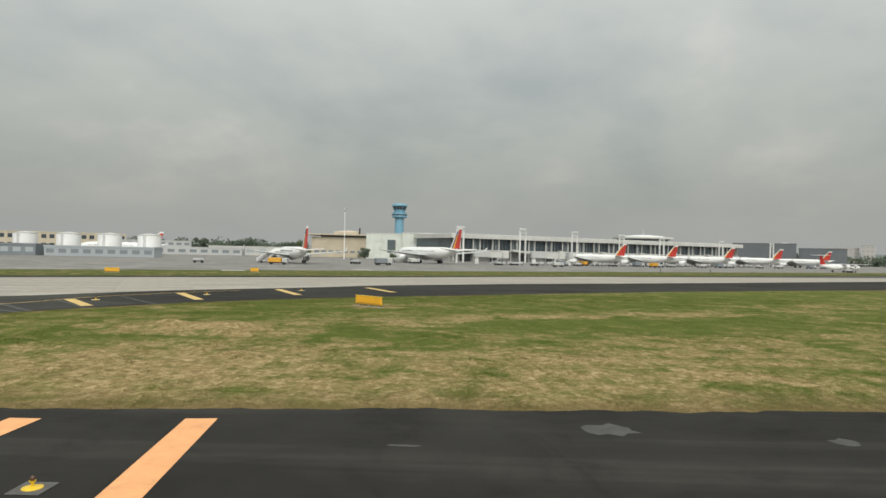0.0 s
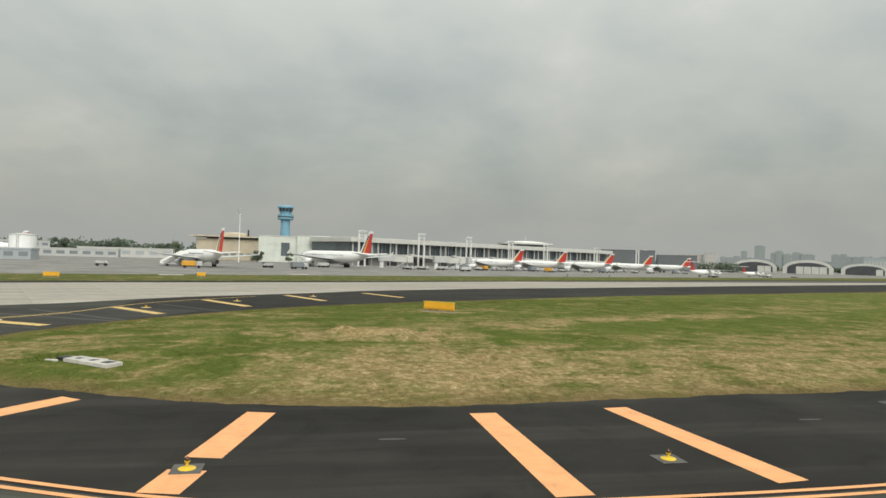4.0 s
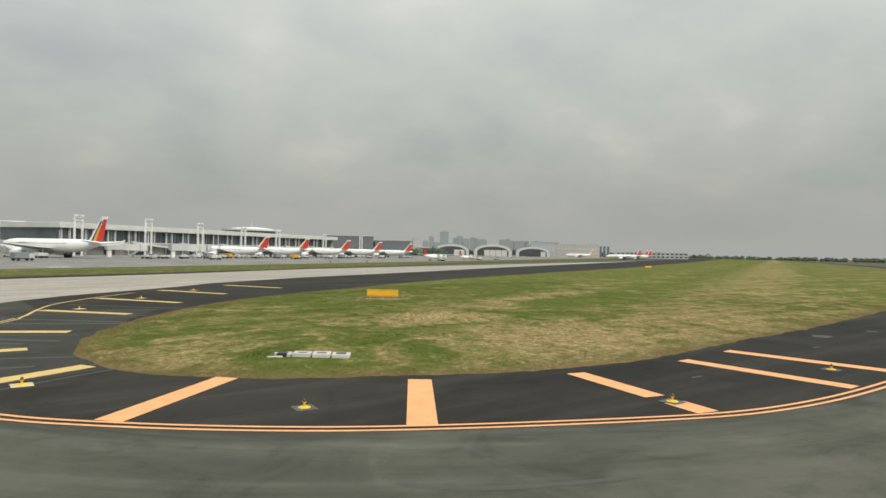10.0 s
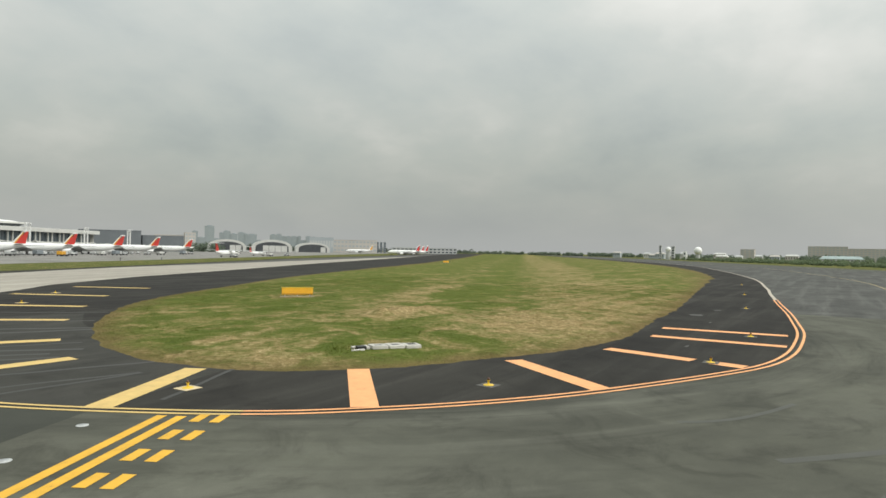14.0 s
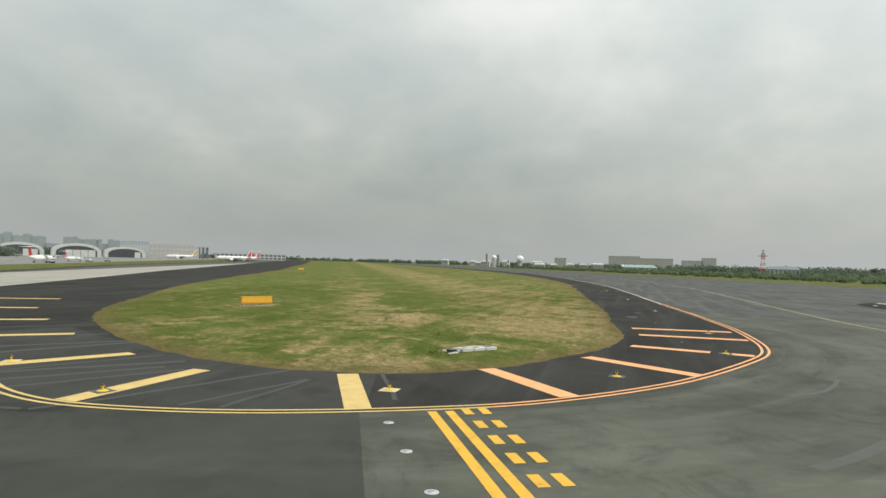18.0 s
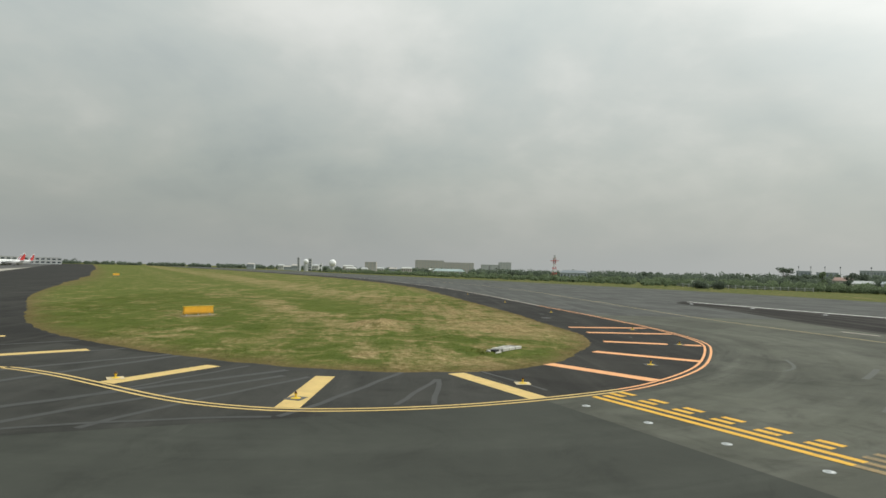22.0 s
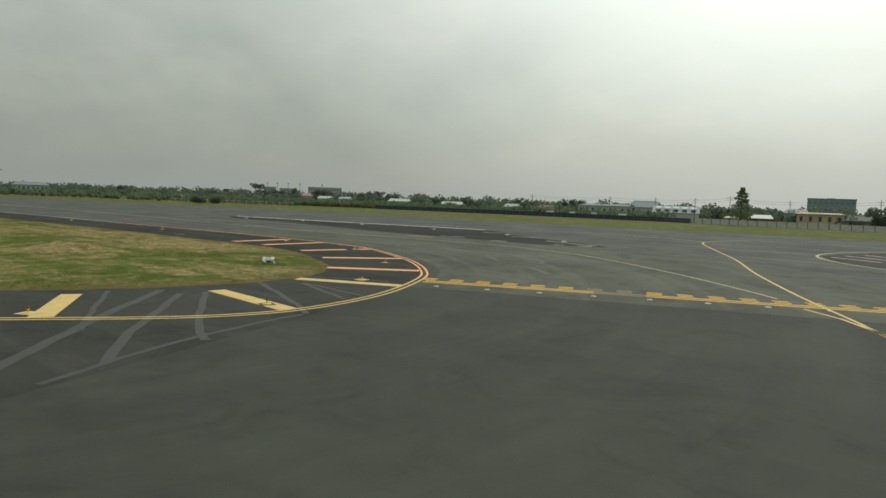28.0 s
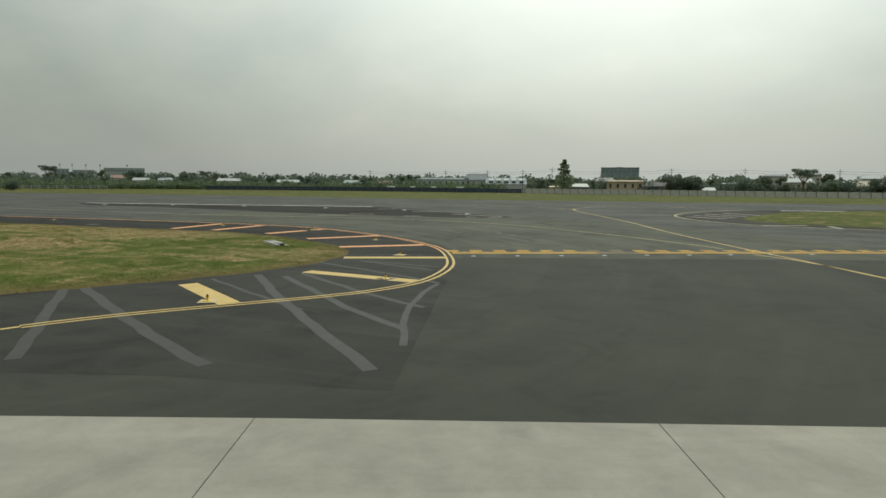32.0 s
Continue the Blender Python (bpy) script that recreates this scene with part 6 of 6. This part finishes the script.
woods("far_woods", [(352, 600), (404, 562)], 6, 7, 11, "dark trees between office block and hangars", 31, 2.5, 1.2, M_LEAF, 100)

# ---- boundary wall, barrier ----
wall = tagged(new("wall_boundary"), "weathered precast boundary wall with dark posts", "wall", kind="structure")
panel = mesh_of("panel", boxes((0.1, -0.06, 0.02, 3.0, 0.06, 0.66), (0.1, -0.05, 0.67, 3.0, 0.05, 1.32), (0.1, -0.06, 1.33, 3.0, 0.06, 1.98)), M_WALL)
wpost = mesh_of("post", boxes((-0.10, -0.16, 0, 0.10, 0.16, 2.22), (-0.13, -0.18, 2.22, 0.13, 0.18, 2.29)), M_POST)
for k in range(80):
    x = 17 - 3.1 * k
    linked("panel", panel, wall, x, -181 - 0.02 * (x - 17), -0.1, 180)
    linked("post", wpost, wall, x, -181 - 0.02 * (x - 17), -0.1)
barrier = tagged(new("fence_barrier"), "dark blue barrier fence with slatted boards", "fence", kind="structure")
BLINE = smooth_line([(18, -180), (65, -178), (115, -170), (162, -156.5)], 3.0)
for k, ((x0, y0), (x1, y1)) in enumerate(zip(BLINE, BLINE[1:])):
    d = math.hypot(x1 - x0, y1 - y0)
    a = math.degrees(math.atan2(y1 - y0, x1 - x0))
    part("board", boxes((0, -0.05, 0.1, d - 0.06, 0.05, 0.85), (0, -0.04, 0.92, d - 0.06, 0.04, 1.75)), M_BARRIER, barrier, at=pose(x0, y0, -0.1, rz=a))
    part("post", B(-0.08, -0.1, 0, 0.08, 0.1, 1.9 + 0.1 * (k % 3)), M_POST, barrier, at=pose(x0, y0, -0.1, rz=a))
for k, (s, w) in enumerate(((8, 3.6), (12, 2.6), (15, 2.6), (18, 4.2))):
    e = thing("notice_board", pose(*BLINE[s], 0, rz=-3), "blank white notice board on the barrier top", "board", "white boards on the barrier")
    part("board", B(0, -0.16, 1.75, w, -0.08, 2.35), M_WHITE, e)
    for u in (0.2, w - 0.3):
        part("strut", B(u, -0.08, 0.0, u + 0.08, 0.0, 2.2), M_STEEL, e)
rail = tagged(new("fence_post_and_rail"), "pale post-and-rail fence before the hedge", "fence", kind="structure")
RLINE = smooth_line([(203, -137), (222, -126), (240, -114), (262, -101)], 3.6)
for (x0, y0), (x1, y1) in zip(RLINE, RLINE[1:]):
    d = math.hypot(x1 - x0, y1 - y0)
    a = math.degrees(math.atan2(y1 - y0, x1 - x0))
    part("post", B(-0.12, -0.12, 0, 0.12, 0.12, 1.8), M_LIGHTGREY, rail, at=pose(x0, y0, -0.1, rz=a))
    part("rail", boxes((0.16, -0.06, 1.25, d - 0.16, 0.06, 1.45), (0.16, -0.06, 0.55, d - 0.16, 0.06, 0.7)), M_LIGHTGREY, rail, at=pose(x0, y0, -0.1, rz=a))

box_hut = thing("equipment_hut", pose(276.8, -116, 0, rz=-40), "small white equipment box on legs", "equipment box")
part("case", B(-1.1, -0.7, 1.2, 1.1, 0.7, 3.0, 0.05), M_WHITE, box_hut)
part("roof", B(-1.4, -1.0, 3.0, 1.4, 1.0, 3.15), M_OFFWHITE, box_hut)
for sx in (-0.9, 0.9):
    for sy in (-0.5, 0.5):
        part("leg", B(sx - 0.08, sy - 0.08, -0.1, sx + 0.08, sy + 0.08, 1.2), M_STEEL, box_hut)


# ---- red and white radar tower ----
rt = thing("lattice_tower", pose(630, -115, 0, rz=12), "red and white lattice tower with radar platform", "radar tower")
H = 25.0
for k in range(6):
    z0, z1 = H * k / 8, H * (k + 1) / 8
    w0, w1 = 2.2 - 0.2 * k, 2.2 - 0.2 * (k + 1)
    for sx, sy in ((1, 1), (1, -1), (-1, -1), (-1, 1)):
        part("leg", rods(((sx * w0, sy * w0, z0), (sx * w1, sy * w1, z1), 0.22), n=5), (M_WHITE, M_RED)[k % 2], rt, ("white lattice leg", "red lattice leg")[k % 2])
        part("brace", rods(((sx * w0, sy * w0, z0), (-sy * w1, sx * w1, z1), 0.12), n=4), (M_WHITE, M_RED)[k % 2], rt)
part("platform", B(-4.5, -3, H * 0.75, 4.5, 3, H * 0.75 + 0.6), M_RED, rt)
part("cabin", B(-1.4, -1.4, H * 0.77, 1.4, 1.4, H * 0.87), M_LIGHTGREY, rt)
part("antenna_frame", boxes((-2.4, -0.3, H * 0.88, 2.4, 0.3, H * 0.93), (-2.4, -0.3, H * 0.95, 2.4, 0.3, H)), M_LIGHTGREY, rt)
for s in (-4.2, 4.2):
    part("antenna", rods(((s, 0, H * 0.76), (s, 0, H * 0.84), 0.15)), M_STEEL, rt)

for x, y, r, z in ((744.8, 177.6, 3.3, 12.2), (749.9, 144.7, 4.7, 11.2)):
    e = thing("radome", pose(x, y, 0), "white spherical radome on a squat tower", "radome", "radomes")
    part("tower", lathe(bmesh.new(), [(0, 2.6), (z - r * 0.8, 2.4)], 12), M_LIGHTGREY, e)
    bm = bmesh.new()
    bmesh.ops.create_icosphere(bm, subdivisions=3, radius=r, matrix=Matrix.Translation((0, 0, z)))
    part("dome", bm, M_WHITE, e, smooth=True)
block("small_tower", pose(746.5, 174.6, 0, rz=270), 3.9, 4, 15.5, M_LIGHTGREY, "slim grey tower between the radomes", "building", 5, 1)
block("small_tower", pose(744, 188.2, 0, rz=270), 2.6, 3, 16.4, M_LIGHTGREY, "very slim grey tower near the radomes", "building", 6, 1)
block("small_tower", pose(748, 161, 0, rz=270), 3.2, 3, 9.5, M_WHITE, "small white tower near the radomes", "building", 2, 1)
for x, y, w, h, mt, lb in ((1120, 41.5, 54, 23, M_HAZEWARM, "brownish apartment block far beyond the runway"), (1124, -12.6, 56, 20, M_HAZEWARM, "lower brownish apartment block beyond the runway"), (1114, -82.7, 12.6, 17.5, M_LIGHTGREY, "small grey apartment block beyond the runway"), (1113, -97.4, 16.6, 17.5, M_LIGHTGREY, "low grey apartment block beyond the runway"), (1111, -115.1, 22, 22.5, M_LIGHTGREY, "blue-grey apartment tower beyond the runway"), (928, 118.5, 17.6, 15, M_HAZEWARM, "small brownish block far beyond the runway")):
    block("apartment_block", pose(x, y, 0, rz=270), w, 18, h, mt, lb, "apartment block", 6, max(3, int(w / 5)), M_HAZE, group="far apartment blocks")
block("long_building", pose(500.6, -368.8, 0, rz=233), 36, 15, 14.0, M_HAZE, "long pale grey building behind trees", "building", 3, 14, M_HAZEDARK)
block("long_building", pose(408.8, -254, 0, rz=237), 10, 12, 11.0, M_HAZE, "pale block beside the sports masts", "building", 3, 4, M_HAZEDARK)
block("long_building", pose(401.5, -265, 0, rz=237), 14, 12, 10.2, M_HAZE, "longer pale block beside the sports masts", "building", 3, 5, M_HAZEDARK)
block("apartment_block", pose(35.1, -447.7, 0, rz=190), 29, 16, 14.9, M_BLUEROOF, "grey-blue slab building behind the trees", "apartment block", 3, 9, M_HAZEDARK, M_HAZEDARK)
e = thing("roof_tank", pose(22, -456, 14.3), "round water tank on the slab building's roof", "water tank")
part("tank", lathe(bmesh.new(), [(0, 3.6), (1.2, 3.6), (1.8, 2.2)], 14), M_HAZEDARK, e)


def house(x, y, rz, w, d, h, wallm, roofm, label, pitch=0.22):
    """A small house, its front (y = 0) to the airfield; rz turns it."""
    e = thing("house", pose(x, y, 0, rz=rz), label, "house", "houses past the fence")
    part("wall", B(0, 0, 0, w, d, h), wallm, e)
    bm = bmesh.new()
    a = [bm.verts.new(p) for p in ((-0.4, -0.5, h), (w + 0.4, -0.5, h), (w + 0.4, d + 0.5, h), (-0.4, d + 0.5, h), (-0.4 + 0.12 * w, d / 2, h + d * pitch), (w + 0.4 - 0.12 * w, d / 2, h + d * pitch))]
    for f in ((0, 1, 5, 4), (2, 3, 4, 5), (1, 2, 5), (3, 0, 4), (3, 2, 1, 0)):
        bm.faces.new([a[i] for i in f])
    part("roof", bm, roofm, e)
    n = max(2, int(w / 2.6))
    for k in range(n):
        u = (k + 0.5) * w / n
        part("window", B(u - 0.45, -0.06, h * 0.45, u + 0.45, 0.0, h * 0.8), M_DARKGLASS, e)
    return e


# houses behind the wall and hedge; the row faces roughly north
house(-11.4, -204.9, 190, 15, 9, 4.9, M_OCHRE, M_OCHRE, "ochre flat-roofed building behind the wall", 0.06)
house(-26.6, -207, 186, 9, 8, 3.0, M_HAZEDARK, M_POST, "low dark-roofed house beside the ochre one")
house(-4.5, -216.8, 190, 8, 7, 4.9, M_HAZEDARK, M_DOORGREY, "grey house with dark roof behind the wall")
house(1.6, -193.8, 194, 7.5, 6, 2.6, M_POST, M_OFFWHITE, "low house with white sheet roof by the conifer")
house(10.5, -194, 192, 7.0, 5, 2.4, M_OCHRE, M_CREAM, "low tan stall with cream roof by the conifer", 0.1)
house(-48.6, -199.6, 184, 5, 5, 1.7, M_OFFWHITE, M_OFFWHITE, "white pitched roof showing over the wall")
house(-56.2, -202, 182, 6, 6, 4.3, M_HAZEDARK, M_LIGHTGREY, "plain grey house between dark trees", 0.08)
house(-71.4, -223, 179, 7.6, 8, 7.4, M_HAZEWARM, M_HAZEDARK, "tall grey-brown house among trees", 0.08)
house(-84.5, -231.9, 178, 8, 8, 8.2, M_HAZEWARM, M_HAZEDARK, "tall brown house behind the open-crowned tree", 0.08)
house(-78, -214, 178, 10, 7, 5.0, M_CREAM, M_LIGHTGREY, "cream house half hidden by trees")
house(-101, -205, 176, 9, 8, 3.8, M_OFFWHITE, M_TAN, "white house with tan roof behind trees")
house(-106, -229, 176, 6, 7, 6.6, M_OFFWHITE, M_LIGHTGREY, "narrow white house behind trees")
house(47.6, -197, 200, 7.4, 8, 5.2, M_LIGHTGREY, M_HAZEDARK, "grey house with dark hipped roof")
house(73.5, -196, 190, 26, 8, 5.3, M_LIGHTGREY, M_HAZEDARK, "long pale shed with dark roof edge behind the hedge", 0.10)
house(50.5, -199, 196, 10.5, 8, 5.9, M_LIGHTGREY, M_HAZEDARK, "gabled grey hall beside the shed with dormers", 0.26)
house(88.3, -186.9, 210, 6.6, 6, 3.2, M_LIGHTGREY, M_REDROOF, "small house with faded red roof")
house(105, -183.8, 214, 8.8, 6, 3.4, M_LIGHTGREY, M_TEAL, "white house with pale teal roof")
house(139.9, -178.5, 220, 12.6, 6, 3.4, M_CREAM, M_LIGHTGREY, "cream house with pale grey roof among trees")
house(176, -178, 225, 12, 6, 3.9, M_OFFWHITE, M_LIGHTGREY, "white house with grey roof among trees")
house(190, -190, 225, 9, 6, 4.3, M_OFFWHITE, M_REDROOF, "white house with faded red roof among trees")
house(212, -174, 228, 7.2, 6, 4.0, M_LIGHTGREY, M_HAZE, "grey house with blue-grey roof among trees")
house(227, -171, 228, 8.6, 6, 3.9, M_OFFWHITE, M_LIGHTGREY, "white house seen over the hedge")
house(255, -180, 232, 9, 8, 5.0, M_OFFWHITE, M_REDROOF, "pale house with faded red roof among far trees")
house(476.7, -87, 256, 23, 10, 6.0, M_HAZE, M_HAZEDARK, "long shed with blue-grey roof beyond the runway")
house(630.6, 19.1, 267, 35, 12, 4.6, M_LIGHTGREY, M_TEAL, "long low shed with pale teal roof")

saw = thing("sawtooth_shed", pose(38.2, -193.4, 0, rz=200), "pale shed with a row of dark roof dormers", "shed")
part("wall", B(0, 0, 0, 17.3, 9, 3.4), M_LIGHTGREY, saw)
part("roof", slab_x([(-0.4, 3.4), (9.4, 3.4), (9.4, 6.2), (6.0, 6.2)], -0.3, 17.6), M_HAZE, saw)
for k in range(5):
    u = 1.0 + 3.3 * k
    part("dormer", slab_x([(0.6, 3.5), (5.4, 3.5), (5.6, 5.9), (1.6, 5.2)], u, u + 2.2), M_LIGHTGREY, saw)
    part("dormer_window", B(u + 0.3, 0.55, 3.9, u + 1.9, 0.95, 4.7), M_DOORGREY, saw, "dark dormer opening")
for k, (x, y) in enumerate(((880, 120), (900, 80), (870, 60), (930, 200), (910, 240), (890, 20), (960, 260), (1000, 320), (850, 140), (870, 95), (840, 215), (905, 150))):
    house(x, y, 268, 9 + 3 * (k % 3), 9, 5 + k % 4, (M_OFFWHITE, M_HAZE, M_HAZEWARM)[k % 3], (M_LIGHTGREY, M_HAZEWARM, M_OFFWHITE)[k % 3], "low pale house far beyond the runway")

POLES = [(98, -196, 9.6), (60, -199, 9.6), (40.5, -201, 9.6), (22.8, -197, 9.6), (11.6, -203, 10.8), (-8.8, -206, 9.6), (-37, -204, 10.4), (-63.7, -203, 10.2), (-94.8, -202, 9.8), (-126, -201, 9.8)]
for k, (x, y, z) in enumerate(POLES):
    e = thing("utility_pole", pose(x, y, 0), "slim utility pole with crossarms behind the wall", "utility pole", "utility poles")
    part("pole", rods(((0, 0, -0.1), (0, 0, z), 0.15, 0.09), n=7), M_POST, e)
    part("crossarm", boxes((-1.1, -0.06, z - 0.9, 1.1, 0.06, z - 0.76)), M_POST, e)
    part("crossarm", boxes((-0.8, -0.06, z - 1.7, 0.8, 0.06, z - 1.58)), M_POST, e)
wires = thing("power_line", pose(0, 0, 0), "thin dark wires strung between the utility poles", "cable")
for (x0, y0, z0), (x1, y1, z1) in zip(POLES, POLES[1:]):
    for off, drop in ((0.0, 0.8), (0.0, 1.65)):
        pts = [(x0 + (x1 - x0) * q, y0 + (y1 - y0) * q, (z0 - drop) + (z1 - z0) * q - 1.6 * q * (1 - q)) for q in (0, 0.25, 0.5, 0.75, 1)]
        part("wire", rods(*[(a, b, 0.025) for a, b in zip(pts, pts[1:])], n=4), M_RUBBER, wires)
for k, (x, y) in enumerate(((371.6, -233), (367.6, -239.4), (363, -246.5), (357.9, -254), (347.6, -268.3))):
    e = thing("floodlight_mast", pose(x, y, 0, rz=-30), "sports floodlight mast over the far trees", "light mast", "sports floodlight masts")
    part("pole", rods(((0, 0, 0), (0, 0, 14), 0.25, 0.15), n=7), M_STEEL, e)
    part("lamp_rack", boxes((-1.6, -0.3, 13.6, 1.6, 0.3, 14.5)), M_HAZEDARK, e)

# ---- grass blades on the near part of the island ----
def blades(name, count, rng_seed, label):
    r = np.random.RandomState(rng_seed)
    px, py = r.uniform(-37, 45, count * 3), r.uniform(19, 78, count * 3)
    d = poly_distance(px, py, ISLAND) + 0.25 * wave(px, py, 3, 1.6) + 0.12 * wave(px, py, 4, 5.0)
    near = np.clip(1.15 - np.clip(d, 0, 40) / 34, 0.15, 1)
    keep = (d > 0.1) & (r.rand(count * 3) < near) & (wave(px, py, 9, 0.8) + 0.5 * wave(px, py, 10, 2.5) > r.uniform(-0.7, 0.35, count * 3))
    px, py, d = px[keep][:count], py[keep][:count], d[keep][:count]
    z = np.clip(d / 0.9, -1, 1) * 0.05 + np.clip(d / 9, 0, 1) * 0.26 + np.clip(d, 0, 1) * heaps(px, py)
    z = z + np.clip(d, 0, 1) * (0.05 * wave(px, py, 5, 0.9) + 0.03 * wave(px, py, 6, 3.1))
    n = len(px)
    h = 0.015 + 0.035 * r.rand(n) ** 2 + 0.03 * np.clip(wave(px, py, 12, 0.7), 0, 1)
    h = h + 0.16 * np.exp(-((px + 28.2) / 1.2) ** 2 - ((py - 30.4) / 1.0) ** 2) * r.rand(n)
    a = r.rand(n) * 6.28
    w = 0.012 + 0.022 * r.rand(n)
    lean = 0.14 * r.randn(n, 2)
    base = np.stack([px, py, z - 0.03], 1)
    side = np.stack([np.cos(a) * w, np.sin(a) * w, 0 * w], 1)
    top = base + np.stack([lean[:, 0], lean[:, 1], h + 0.03], 1)
    v = np.stack([base - side, base + side, top], 1).reshape(-1, 3)
    me = bpy.data.meshes.new(name)
    me.from_pydata(v.tolist(), [], np.arange(3 * n).reshape(-1, 3).tolist())
    me.materials.append(M_BLADE)
    return tagged(new(name, me), label, "grass", kind="stuff")


blades("grass_blades", 230000, 5, "short tufty green and straw grass blades")

# ---- concrete slabs of the taxiway ----
CONC = CONCRETE_NEAR[:-1] + [(700, 472), (700, 505)] + CONCRETE_FAR[1:]
SU, SV, SO = (0.912, 0.411), (-0.411, 0.912), (-56.82, 53.46)
SL, SW, GAP = 8.8, 5.8, 0.012


def clip(poly, axis, limit, keep_below):
    """Cuts a flat polygon of (u, v) rows at one grid line."""
    out = []
    for p, q in zip(poly, poly[1:] + poly[:1]):
        a = (limit - p[axis]) * (1 if keep_below else -1)
        b = (limit - q[axis]) * (1 if keep_below else -1)
        if a >= 0:
            out.append(p)
        if (a > 0 > b) or (a < 0 < b):
            s = a / (a - b)
            out.append((p[0] + (q[0] - p[0]) * s, p[1] + (q[1] - p[1]) * s))
    return out


UV = [((x - SO[0]) * SU[0] + (y - SO[1]) * SU[1], (x - SO[0]) * SV[0] + (y - SO[1]) * SV[1]) for x, y in CONC]
slabs = tagged(new("taxiway_slabs"), "pale weathered concrete taxiway slabs with dark joints", "pavement", kind="structure")
far_slabs = bmesh.new()
whole = mesh_of("slab", prism(bmesh.new(), [(GAP, GAP), (SL - GAP, GAP), (SL - GAP, SW - GAP), (GAP, SW - GAP)], 0.0, 0.014), M_CONCRETE)
slab_yaw = math.degrees(math.atan2(SU[1], SU[0]))
for i in range(-14, 108):
    col = clip(clip(UV, 0, i * SL + GAP, False), 0, (i + 1) * SL - GAP, True) if i > -20 else []
    if len(col) < 3:
        continue
    for j in range(-4, 9):
        cell = clip(clip(col, 1, j * SW + GAP, False), 1, (j + 1) * SW - GAP, True)
        if len(cell) < 3:
            continue
        area = 0.5 * sum(p[0] * q[1] - q[0] * p[1] for p, q in zip(cell, cell[1:] + cell[:1]))
        if abs(area) < 0.4:
            continue
        if area < 0:
            cell = cell[::-1]
        m = Matrix.Translation((SO[0], SO[1], 0.006)) @ Matrix.Rotation(radians(slab_yaw), 4, "Z")
        if i > 32:
            prism(far_slabs, cell, 0.0, 0.014, m)
        elif abs(abs(area) - (SL - 2 * GAP) * (SW - 2 * GAP)) < 0.01:
            ob = new("slab", whole)
            ob.parent = slabs
            ob.matrix_local = m @ Matrix.Translation((i * SL, j * SW, 0))
        else:
            part("slab", prism(bmesh.new(), cell, 0.0, 0.014), M_CONCRETE, slabs, at=m)
fs = part("slab_field", far_slabs, M_CONCRETE, slabs)
fs["kind"] = "stuff"
